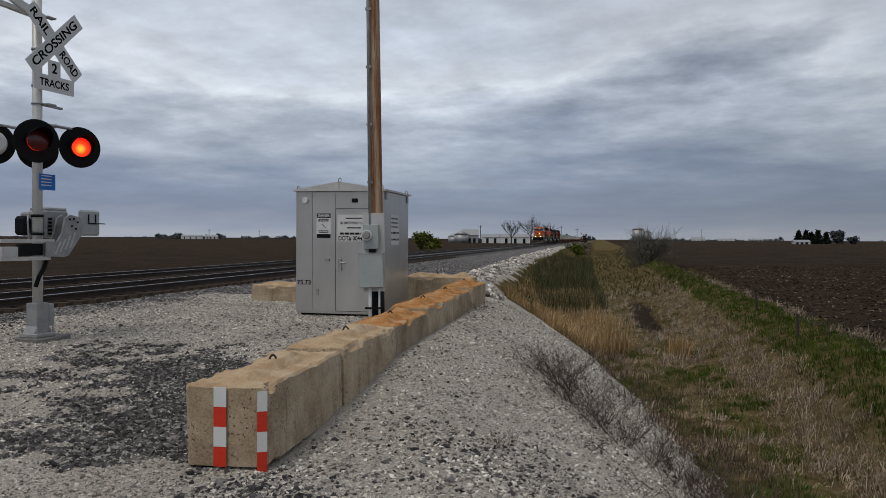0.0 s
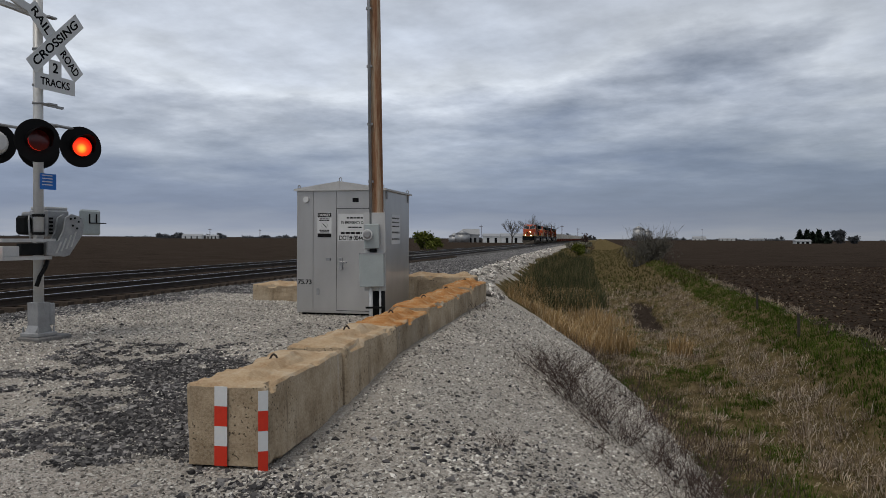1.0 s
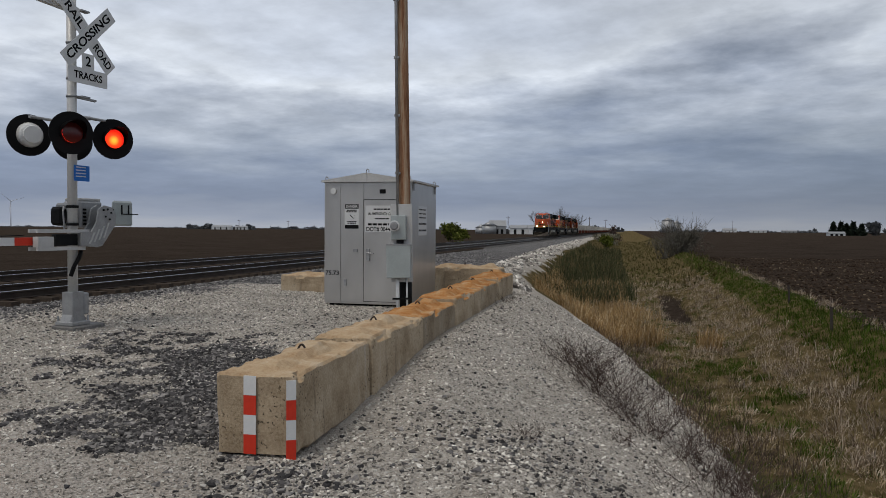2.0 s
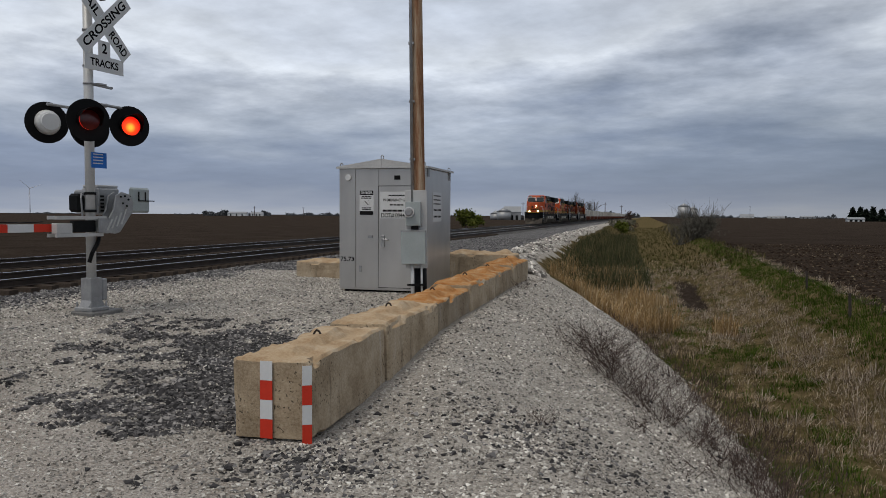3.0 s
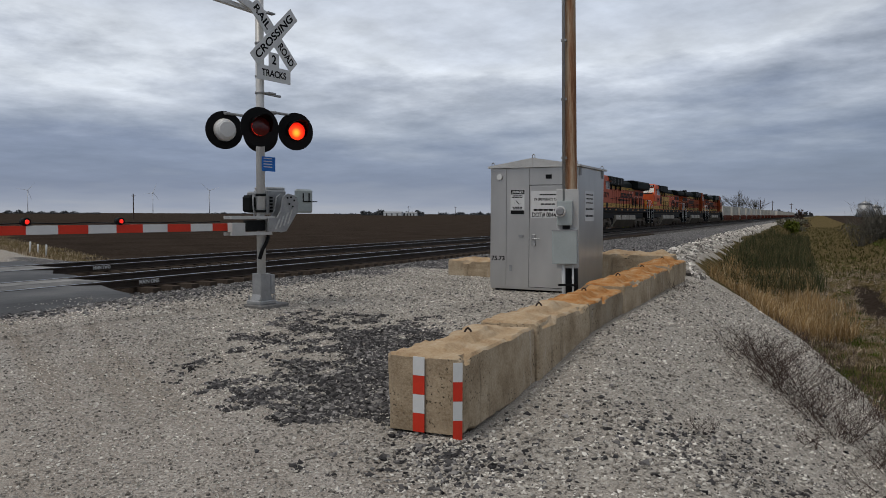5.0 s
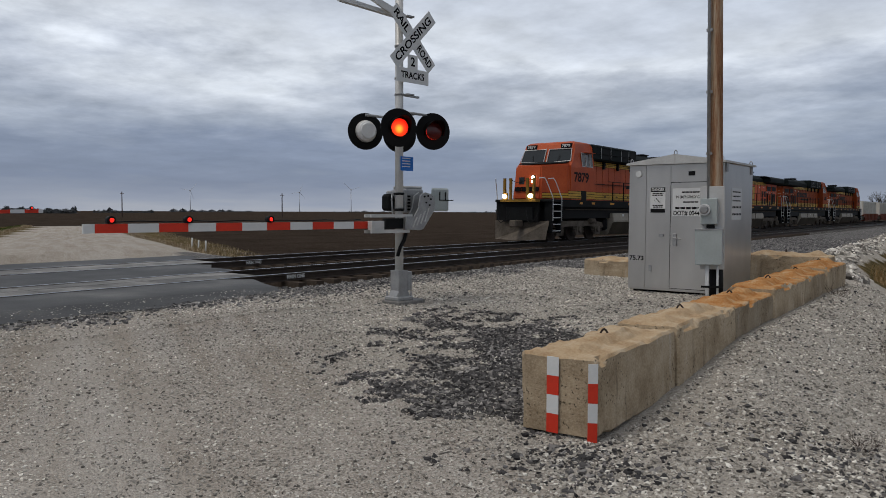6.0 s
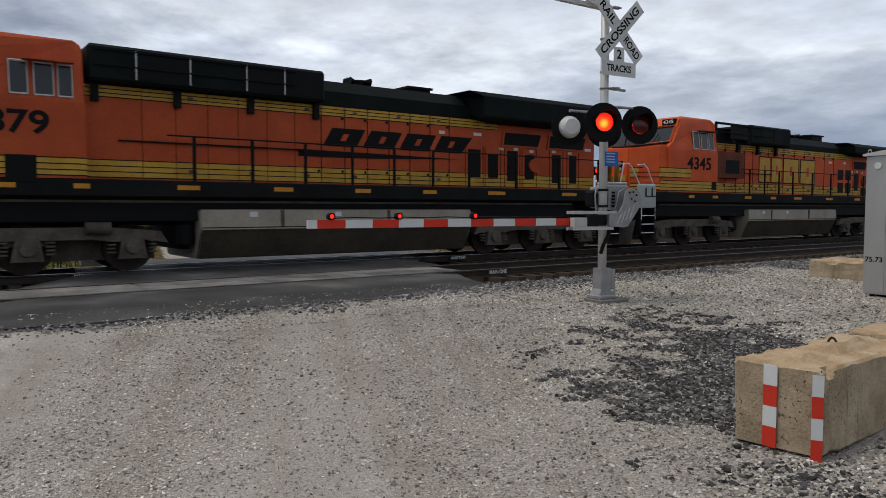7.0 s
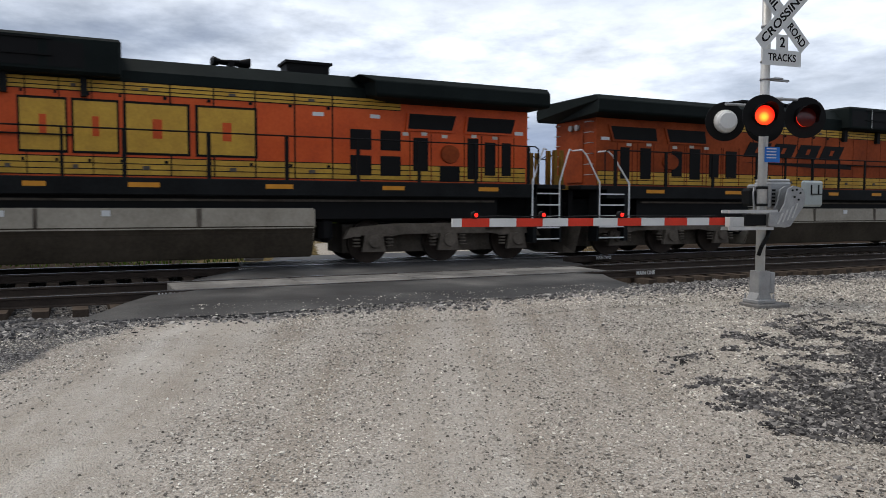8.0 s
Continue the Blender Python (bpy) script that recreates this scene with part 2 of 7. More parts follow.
M["lit_red"] = lens_glow()
M["end_yellow"] = surface("dirty_yellow", ((0.3, (0.11, 0.06, 0.015)), (0.7, (0.30, 0.17, 0.03))), 3.0, 18.0, 0.7)
M["amber"] = plain("amber_reflector", (0.60, 0.25, 0.02), 0.4)
M["seam"] = plain("door_seam", (0.16, 0.03, 0.01), 0.7)
M["lit_red_dim"] = glow("lit_gate_lens", (1.0, 0.02, 0.012), 1.1)
M["dark_red"] = plain("unlit_red_lens", (0.10, 0.012, 0.01), 0.25)
M["asphalt"] = surface("damp_asphalt", ((0.32, (0.022, 0.0225, 0.0235)), (0.5, (0.055, 0.055, 0.056)), (0.6, (0.10, 0.099, 0.097)), (0.72, (0.19, 0.185, 0.175))), 0.7, 45.0, 0.58, 0, 0.35, 0.006, 0, (1, 1, 1), True)
M["panel"] = surface("crossing_concrete", ((0.3, (0.06, 0.059, 0.057)), (0.5, (0.16, 0.156, 0.15)), (0.7, (0.30, 0.29, 0.275))), 1.5, 30.0, 0.6, 0, 0.3, 0.006, 0.06)
M["lit_white"] = glow("headlight", (1.0, 0.86, 0.62), 11.0)
M["grey_box"] = plain("grey_enamel", (0.36, 0.40, 0.40), 0.5)
M["well"] = surface("well_car_paint", ((0.3, (0.10, 0.03, 0.018)), (0.7, (0.20, 0.065, 0.04))), 1.5, 12.0, 0.7)
M["container"] = surface("container_white", ((0.3, (0.44, 0.42, 0.37)), (0.7, (0.62, 0.61, 0.56))), 0.8, 10.0, 0.6, 0, 0.1, 0.01, 0.15)


# ---- mesh helpers ----
def box(bm, x0, x1, y0, y1, z0, z1, bevel=0.0):
    vs = [bm.verts.new((x, y, z)) for x in (x0, x1) for y in (y0, y1) for z in (z0, z1)]
    fs = [bm.faces.new([vs[i] for i in q]) for q in ((0, 1, 3, 2), (4, 6, 7, 5), (0, 4, 5, 1), (2, 3, 7, 6), (0, 2, 6, 4), (1, 5, 7, 3))]
    if bevel:
        bmesh.ops.bevel(bm, geom=list({e for f in fs for e in f.edges}), offset=bevel, segments=1, affect="EDGES")
    return fs


def tube(bm, a, b, r0, r1=None, n=12, caps=True):
    a, b = Vector(a), Vector(b)
    r1 = r0 if r1 is None else r1
    d = (b - a).normalized()
    u = d.orthogonal().normalized()
    w = d.cross(u)
    ring = [[bm.verts.new(p + (u * math.cos(k * math.tau / n) + w * math.sin(k * math.tau / n)) * r) for k in range(n)] for p, r in ((a, r0), (b, r1))]
    for k in range(n):
        f = bm.faces.new((ring[0][k], ring[0][(k + 1) % n], ring[1][(k + 1) % n], ring[1][k]))
        f.smooth = n > 8
    if caps:
        bm.faces.new(ring[0][::-1]); bm.faces.new(ring[1])


def rod(bm, pts, r, n=6):
    for a, b in zip(pts, pts[1:]):
        tube(bm, a, b, r, r, n)


def hose(bm, pts, r, n=6):
    """One bent tube along the points, mainly along x."""
    rings = [[bm.verts.new((p[0], p[1] + r * math.cos(k * math.tau / n), p[2] + r * math.sin(k * math.tau / n))) for k in range(n)] for p in pts]
    for a, b in zip(rings, rings[1:]):
        for k in range(n):
            bm.faces.new((a[k], a[(k + 1) % n], b[(k + 1) % n], b[k]))
    bm.faces.new(rings[0][::-1]); bm.faces.new(rings[-1])


def prism(bm, outline, y0, y1, axis="y"):
    """A solid from an outline in two axes, pulled along the third."""
    def put(p, d):
        return {"y": (p[0], d, p[1]), "x": (d, p[0], p[1]), "z": (p[0], p[1], d)}[axis]
    a = [bm.verts.new(put(p, y0)) for p in outline]
    b = [bm.verts.new(put(p, y1)) for p in outline]
    n = len(outline)
    bm.faces.new(a[::-1]); bm.faces.new(b)
    for k in range(n):
        bm.faces.new((a[k], a[(k + 1) % n], b[(k + 1) % n], b[k]))


def finish(bm, name, material):
    bmesh.ops.recalc_face_normals(bm, faces=bm.faces)
    me = bpy.data.meshes.new(name)
    bm.to_mesh(me)
    bm.free()
    for m in (material if isinstance(material, (list, tuple)) else [material]):
        me.materials.append(m)
    return me


def part(name, bm, material, parent=None, label=""):
    ob = new(name, finish(bm, name, material))
    ob.parent = parent
    return tagged(ob, label)


def solid(name, material, parent, label, *boxes, bevel=0.0):
    bm = bmesh.new()
    for b in boxes:
        box(bm, *b, bevel=bevel)
    return part(name, bm, material, parent, label)


def thing(name, label, category, group="", kind="", m=None):
    ob = new(name)
    ob.empty_display_size = 0.2
    if m is not None:
        ob.matrix_basis = m
    return tagged(ob, label, category, group, kind)


# ---- the lie of the land ----
def lerp_table(v, table):
    return float(np.interp(v, [a for a, _ in table], [b for _, b in table]))


def smooth(a, b, v):
    t = min(1.0, max(0.0, (v - a) / (b - a)))
    return t * t * (3 - 2 * t)


TRACK_1, TRACK_2, GAUGE = -13.62, -17.92, 1.435     # centres of the two tracks
RAIL_TOP = 0.05
ROAD_DIR = Vector((-0.902, 0.432, 0))
ROAD_MID = Vector((-23.3, 10.3, 0))
ROAD_SIDE = Vector((0.432, 0.902, 0))


def road_uv(x, y):
    """Along the road from the near rail outwards, and across it."""
    d = Vector((x, y, 0)) - ROAD_MID
    return d.dot(ROAD_DIR), d.dot(ROAD_SIDE)


CREST = ((-40, 2.2), (1.0, 1.6), (3.5, 0.2), (7.0, -1.9), (9.0, -2.25), (16.5, -2.25), (20, -3.2), (28, -5.0), (60, -6.4), (140, -8.0), (400, -9.0))
TOE = ((-40, 5.0), (1.0, 4.2), (4, 2.8), (6.5, 1.9), (9.4, 1.5), (15.4, 0.6), (25, -1.6), (29, -2.9), (60, -3.8), (140, -5.2), (400, -6.0))


def platform(x, y):
    """Gravel level beside the line."""
    z = lerp_table(y, ((-6, -0.42), (3, -0.36), (6, -0.32), (9, -0.12), (13, -0.05), (20, 0.0)))
    return z * smooth(-10.0, -5.0, x) - 0.02


def wet_cut(x, y):
    """The muddy, ragged cut along the ditch's floor."""
    if not (0.8 < x < 2.8 and 24 < y < 42):
        return 0.0
    m = 1.72 + 0.16 * noise.noise(Vector((y * 0.35, 2.0, 0.0)))
    w = 0.46 + 0.16 * noise.noise(Vector((y * 0.6, 7.0, 0.0))) + 0.14 * noise.noise(Vector((x * 3.0, y * 1.6, 1.0)))
    return smooth(w + 0.16, w - 0.14, abs(x - m)) * smooth(25.0, 27.5, y) * smooth(41.0, 37.0, y)


def height(x, y):
    n = noise.noise(Vector((x * 0.35, y * 0.35, 0.0)))
    crest, toe = lerp_table(y, CREST), lerp_table(y, TOE)
    far_dip = smooth(60, 400, math.hypot(x, y))
    if x < crest:
        z = platform(x, y)
    else:
        ditch = -1.62 - 0.12 * smooth(0.2, 0.6, n)
        u = min(1.0, (x - crest) / (toe - crest))
        z0 = platform(crest, y)
        z = z0 + (ditch - z0) * (0.55 * u + 0.45 * u * u)
        if x > toe:
            z = ditch + (-0.62 - ditch) * smooth(max(toe, 0.8) + 1.4, 5.4, x)
    z -= 0.42 * wet_cut(x, y)
    if x > -2.6:      # gravel heaped against the wall
        z += 0.12 * smooth(-1.0, -2.2, x) * smooth(6.0, 9.0, y) * smooth(18.0, 15.5, y)
    if x < -8.5:      # ballast bed, then down to the far field
        z = -0.03 - 0.22 * smooth(-10.6, -12.3, x) if x > -21.4 else -0.25 - 0.73 * smooth(-21.2, -26.0, x) if x > -26 else -0.98
    bumps = 0.03 * n + 0.012 * noise.noise(Vector((x * 2.1, y * 2.1, 3.0)))
    if x > -2.0 or x < -24:
        bumps *= 2.2
    s, w = road_uv(x, y)
    if s > 2.0:       # the road on its low bank beyond the rails
        edge = smooth(8.0, 4.2, abs(w))
        zr = -0.03 - 0.40 * smooth(4, 40, s) - 0.15 * smooth(40, 80, s) - 0.7 * smooth(82, 100, s)
        z = z + (zr - z) * edge
        bumps *= 1 - 0.8 * edge
    return z + bumps * (1 - 0.8 * smooth(40, 120, math.hypot(x, y)))


def graded(near0, near1, step, far0, far1, grow=1.16):
    v = list(np.arange(near0, near1, step))
    s, p = step, near1
    while p < far1:
        v.append(p); s *= grow; p += s
    v.append(far1)
    s, p = step, near0 - step
    low = []
    while p > far0:
        low.append(p); s *= grow; p -= s
    return [far0] + low[::-1] + v


def ground_zone(x, y, z):
    """Weights of dark stone, ballast, grass and ploughed soil."""
    n = noise.noise(Vector((x * 0.8, y * 0.8, 9.0)))
    n2 = noise.noise(Vector((x * 0.25, y * 0.25, 4.0)))
    crest, toe = lerp_table(y, CREST), lerp_table(y, TOE)
    ballast = smooth(-9.0, -10.7, x + 0.6 * n) * smooth(-24.5, -22.5, x + n)
    ballast = max(ballast, smooth(16.8, 18.5, y + n) * smooth(crest + 0.2, crest - 0.8, x + 0.4 * n) * smooth(-24.5, -22.5, x + n))
    # oily dark stone spilled beside the wall
    a, b = (x + 4.6) * 0.8 + (y - 7.2) * 0.45, (y - 7.2) * 0.9 - (x + 4.6) * 0.25
    n3 = noise.noise(Vector((x * 2.6, y * 2.6, 5.0)))
    n4 = noise.noise(Vector((x * 6.5, y * 6.5, 8.0)))
    reach = math.hypot(a / 1.75, b / 2.6)
    dark = smooth(1.25, 0.25, reach + 0.55 * n + 0.6 * n3 + 0.45 * n4) * 0.66 if -8.6 < x < -2.7 and reach < 1.22 else 0.0
    if -5 < x < -3.0 and 4.4 < y < 8:
        dark = max(dark, 0.9 * smooth(1.25, 0.45, math.hypot((x + 3.75) / 0.85, (y - 6.2) / 1.15) + 0.35 * n3 + 0.25 * n4))
    dark = max(dark, 0.9 * smooth(-12.0, -12.4, x + 0.1 * n3) * smooth(-19.7, -19.3, x + 0.1 * n3))
    if y < 4 and -12.2 < x < -6.5:
        side = y - 1.5 + 0.80 * (x + 11.0) + 0.7 * n
        ballast = max(ballast, smooth(0.5, -0.6, side))
        dark = max(dark, smooth(0.6, -1.4, side + 1.3 * abs(n3)) * 0.62)
    grass = smooth(toe - 0.5, toe + 0.3, x + 0.5 * n) if x > crest else 0.0
    if y > 22 and x > crest:
        grass = max(grass, smooth(crest + 0.4, crest + 1.4, x + 0.6 * n))
    soil = smooth(4.7, 5.5, x + 0.35 * n)
    soil = max(soil, wet_cut(x, y))
    s, w = road_uv(x, y)
    if x < -22.5:
        bank = max(smooth(4.1, 4.9, abs(w - 0.45) + 0.3 * n), smooth(84.0, 94.0, s)) if s > 0 else 1.0
        grass = max(grass, smooth(-23.0, -24.5, x + n) * bank)
        soil = max(soil, smooth(88.0, 98.0, s) if x < -40 else 0.0)
        soil = max(soil, smooth(-27.0, -29.5, x + 1.2 * n2) * smooth(8.5, 11.0, abs(w) + n2))
    if x < 8 and x > -25 and y > 250:
        grass = max(grass, 0.6)
    rut = 0.0
    if x > -10.6 and s < 0:
        rut = max(smooth(1.05, 0.35, abs(w + 2.1) + 0.25 * n), 0.55 * smooth(0.9, 0.3, abs(w - 1.0) + 0.35 * n))
    lane = smooth(4.7, 2.6, abs(w) + 0.5 * n2 + 0.3 * n) if x > -10.6 else smooth(3.9, 3.4, abs(w - 0.45)) * smooth(96.0, 86.0, s) if x < -21 else 0.0
    return dark, ballast, grass, soil, lane, rut


def build_ground():
    xs = graded(-12.0, 6.5, 0.16, -3200.0, 3200.0)
    ys = graded(-2.0, 44.0, 0.24, -1200.0, 3600.0)
    verts, zones = [], []
    for y in ys:
        for x in xs:
            z = height(x, y)
            verts.append((x, y, z)); zones.append(ground_zone(x, y, z))
    nx = len(xs)
    faces = [(j * nx + i, j * nx + i + 1, (j + 1) * nx + i + 1, (j + 1) * nx + i) for j in range(len(ys) - 1) for i in range(nx - 1)]
    me = bpy.data.meshes.new("ground")
    me.from_pydata(verts, [], faces)
    for k, name in enumerate(("dark", "ballast", "grass", "soil", "lane", "rut")):
        at = me.attributes.new(name, "FLOAT", "POINT")
        at.data.foreach_set("value", [q[k] for q in zones])
    me.polygons.foreach_set("use_smooth", [True] * len(faces))
    me.materials.append(ground_material())
    return tagged(new("ground", me), "pale limestone gravel, dry grass ditch and ploughed fields", "ground", kind="structure")


def ground_material():
    m, nt, b = mat("gravel_grass_soil", 1.0)
    b.inputs["Specular IOR Level"].default_value = 0.0
    N, L = nt.nodes.new, nt.links.new
    pos = N("ShaderNodeNewGeometry").outputs["Position"]

    def noise_at(scale, detail=5, rough=0.6):
        n = N("ShaderNodeTexNoise"); n.inputs["Scale"].default_value = scale; n.inputs["Detail"].default_value = detail
        n.inputs["Roughness"].default_value = rough
        L(pos, n.inputs["Vector"])
        return n.outputs["Fac"]

    def ramp(fac, *stops):
        r = N("ShaderNodeValToRGB"); e = r.color_ramp.elements
        e[0].position, e[0].color = stops[0][0], (*stops[0][1], 1)
        e[1].position, e[1].color = stops[-1][0], (*stops[-1][1], 1)
        for p, c in stops[1:-1]:
            q = e.new(p); q.color = (*c, 1)
        L(fac, r.inputs[0])
        return r.outputs[0]

    def mix(fac, a, c, mode="MIX"):
        x = N("ShaderNodeMix"); x.data_type = "RGBA"; x.blend_type = mode
        if isinstance(fac, float):
            x.inputs[0].default_value = fac
        else:
            L(fac, x.inputs[0])
        L(a, x.inputs[6]); L(c, x.inputs[7])
        return x.outputs[2]

    def mask(name):
        a = N("ShaderNodeAttribute"); a.attribute_name = name
        ad = N("ShaderNodeMath"); ad.operation = "ADD"
        L(a.outputs["Fac"], ad.inputs[0])
        w = N("ShaderNodeMapRange"); w.inputs[3].default_value = -0.35; w.inputs[4].default_value = 0.35
        L(noise_at(7.0), w.inputs[0]); L(w.outputs[0], ad.inputs[1])
        s = N("ShaderNodeMapRange"); s.interpolation_type = "SMOOTHSTEP"; s.inputs[1].default_value = 0.35; s.inputs[2].default_value = 0.65
        L(ad.outputs[0], s.inputs[0])
        return s.outputs[0]

    vor = N("ShaderNodeTexVoronoi"); vor.inputs["Scale"].default_value = 58.0
    L(pos, vor.inputs["Vector"])
    cell = N("ShaderNodeSeparateColor"); L(vor.outputs["Color"], cell.inputs[0])
    broad, mid = noise_at(0.5), noise_at(3.0)
    stone = ramp(cell.outputs[0], (0.0, (0.20, 0.184, 0.165)), (0.4, (0.42, 0.39, 0.35)), (1.0, (0.65, 0.612, 0.555)))
    dust = ramp(broad, (0.35, (0.37, 0.325, 0.265)), (0.65, (0.47, 0.435, 0.385)))
    gravel = mix(0.45, stone, dust)
    gravel = mix(0.25, gravel, ramp(mid, (0.3, (0.24, 0.21, 0.18)), (0.7, (0.54, 0.50, 0.45))))
    darkst = ramp(cell.outputs[1], (0.0, (0.04, 0.038, 0.038)), (0.6, (0.10, 0.097, 0.096)), (1.0, (0.26, 0.25, 0.24)))
    bal = ramp(cell.outputs[2], (0.0, (0.06, 0.058, 0.06)), (0.6, (0.15, 0.145, 0.145)), (1.0, (0.34, 0.33, 0.32)))
    grass = ramp(mid, (0.28, (0.035, 0.035, 0.012)), (0.45, (0.10, 0.078, 0.036)), (0.7, (0.20, 0.15, 0.08)))
    soil = mix(0.5, ramp(noise_at(0.25, 6, 0.65), (0.35, (0.030, 0.023, 0.018)), (0.65, (0.064, 0.049, 0.039))), ramp(noise_at(5.0, 8, 0.75), (0.38, (0.011, 0.0085, 0.007)), (0.5, (0.039, 0.030, 0.024)), (0.68, (0.11, 0.087, 0.07))))
    vor2 = N("ShaderNodeTexVoronoi"); vor2.inputs["Scale"].default_value = 62.0
    L(pos, vor2.inputs["Vector"])
    grain = N("ShaderNodeSeparateColor"); L(vor2.outputs["Color"], grain.inputs[0])
    fines = mix(0.6, ramp(noise_at(1.1, 6, 0.6), (0.3, (0.34, 0.295, 0.248)), (0.5, (0.44, 0.39, 0.338)), (0.7, (0.53, 0.485, 0.432))), ramp(grain.outputs[0], (0.0, (0.16, 0.14, 0.118)), (0.35, (0.36, 0.322, 0.282)), (0.8, (0.50, 0.455, 0.405)), (1.0, (0.74, 0.69, 0.63))))
    lane_mix = N("ShaderNodeMath"); lane_mix.operation = "MULTIPLY"; lane_mix.inputs[1].default_value = 0.85
    L(mask("lane"), lane_mix.inputs[0])
    gravel = mix(lane_mix.outputs[0], gravel, fines)
    packed = mix(0.3, ramp(noise_at(1.6, 7, 0.65), (0.3, (0.39, 0.35, 0.305)), (0.5, (0.485, 0.445, 0.40)), (0.7, (0.565, 0.53, 0.485))), ramp(grain.outputs[1], (0.0, (0.26, 0.235, 0.20)), (1.0, (0.60, 0.56, 0.50))))
    rut_at = N("ShaderNodeAttribute"); rut_at.attribute_name = "rut"
    rut_mix = N("ShaderNodeMath"); rut_mix.operation = "MULTIPLY"; rut_mix.inputs[1].default_value = 0.9
    L(rut_at.outputs["Fac"], rut_mix.inputs[0])
    gravel = mix(rut_mix.outputs[0], gravel, packed)
    # streaks drawn out along the road by wheels
    across = N("ShaderNodeVectorMath"); across.operation = "DOT_PRODUCT"; across.inputs[1].default_value = ROAD_SIDE * 2.2
    along = N("ShaderNodeVectorMath"); along.operation = "DOT_PRODUCT"; along.inputs[1].default_value = ROAD_DIR * 0.16
    L(pos, across.inputs[0]); L(pos, along.inputs[0])
    drawn = N("ShaderNodeCombineXYZ"); L(across.outputs["Value"], drawn.inputs[0]); L(along.outputs["Value"], drawn.inputs[1])
    streak = N("ShaderNodeTexNoise"); streak.inputs["Scale"].default_value = 1.0; streak.inputs["Detail"].default_value = 5
    L(drawn.outputs[0], streak.inputs["Vector"])
    worn = mix(1.0, gravel, ramp(streak.outputs["Fac"], (0.32, (0.82, 0.80, 0.77)), (0.5, (0.98, 0.985, 0.995)), (0.68, (1.10, 1.13, 1.17))), "MULTIPLY")
    gravel = mix(lane_mix.outputs[0], gravel, worn)
    col = mix(mask("ballast"), gravel, bal)
    col = mix(mask("dark"), col, darkst)
    col = mix(mask("grass"), col, grass)
    col = mix(mask("soil"), col, soil)
    L(col, b.inputs["Base Color"])
    bp = N("ShaderNodeBump"); bp.inputs["Strength"].default_value = 0.8; bp.inputs["Distance"].default_value = 0.03
    inv = N("ShaderNodeMath"); inv.operation = "SUBTRACT"; inv.inputs[0].default_value = 1.0
    L(vor.outputs["Distance"], inv.inputs[1]); L(inv.outputs[0], bp.inputs["Height"])
    L(bp.outputs[0], b.inputs["Normal"])
    return m


build_ground()


# ---- wall of concrete blocks ----
def concrete_block(length, label, m, seed, group="wall of concrete blocks", w=0.64, stain=0.5):
    """A cast block with a broken key along its top, chipped edges and a lifting loop."""
    ob = thing("concrete_block", label, "concrete block", group, m=m)
    h, c = 0.63, 0.022
    half = w / 2
    def run(a, b, n):
        return [(a[0] + (b[0] - a[0]) * k / n, a[1] + (b[1] - a[1]) * k / n) for k in range(n)]
    corners = ((-half, 0), (half - c, 0), (half, c), (half, h - c), (half - c, h), (0.17, h), (0.07, h + 0.07), (-0.07, h + 0.07), (-0.17, h), (-half + c, h), (-half, h - c))
    steps = (9, 1, 10, 1, 3, 3, 3, 3, 3, 1, 10)
    profile = []
    for k, n in enumerate(steps):
        profile += run(corners[k], corners[(k + 1) % len(corners)], n)
    rows = [0.0, 0.02] + [length * (k + 1) / 44 for k in range(42)] + [length - 0.03, length - 0.012]
    bm = bmesh.new()
    rings = []
    for y in rows:
        inset = 0.018 if y in (rows[0], rows[-1]) else 0.0
        ring = []
        for x, z in profile:
            if z > h:      # the key fades out towards the ends, and is broken in places
                p = Vector((seed * 7.0, y * 3.0, 0))
                z = h + (z - h) * smooth(0.10, 0.38, y) * smooth(0.05, 0.30, length - y) * max(0.15, 0.85 + 0.9 * noise.noise(p))
            x0 = x * (1 - inset / half)
            z0 = z - inset * (z > h - 0.05)
            p = Vector((x0 + seed * 3.1, y, z0))
            k = 0.010 * noise.noise(p * 3.0) + 0.007 * noise.noise(p * 11.0) + 0.005 * noise.noise(p * 27.0)
            edge = abs(x) > half - 0.06 and (z > h - 0.07 or z < 0.07)
            chip = max(0.0, noise.noise(p * 4.3 + Vector((5, 5, 5))) - 0.12) * 0.09 if edge else 0.0
            side = 1 if x > 0 else -1
            if z0 >= h - c:
                ring.append(bm.verts.new((x0 - side * chip, y, z0 + k * 1.6 - chip)))
            else:
                ring.append(bm.verts.new((x0 + side * k * (abs(x) > half - 0.03) - side * chip, y, z0 + (chip if z < 0.07 else 0.0))))
        rings.append(ring)
    n = len(profile)
    for a, b in zip(rings, rings[1:]):
        for k in range(n):
            bm.faces.new((a[k], a[(k + 1) % n], b[(k + 1) % n], b[k]))
    # the ends: a grid between the two sides
    for ring, flip in ((rings[0], False), (rings[-1], True)):
        f = bm.faces.new(ring[::-1] if not flip else ring)
    bmesh.ops.recalc_face_normals(bm, faces=bm.faces)
    for f in bm.faces:
        f.material_index = 1 if f.normal.z > 0.5 else 0
    part("body", bm, (M["concrete"], M["rusty_top"] if stain > 0.6 else M["concrete_top"]), ob)
    bm = bmesh.new()
    rod(bm, ((-0.05, length / 2, h + 0.03), (-0.02, length / 2, h + 0.085), (0.0, length / 2, h + 0.10), (0.02, length / 2, h + 0.085), (0.05, length / 2, h + 0.03)), 0.010)
    part("lifting_loop", bm, M["rail"], ob, "rusty steel lifting loop")
    return ob


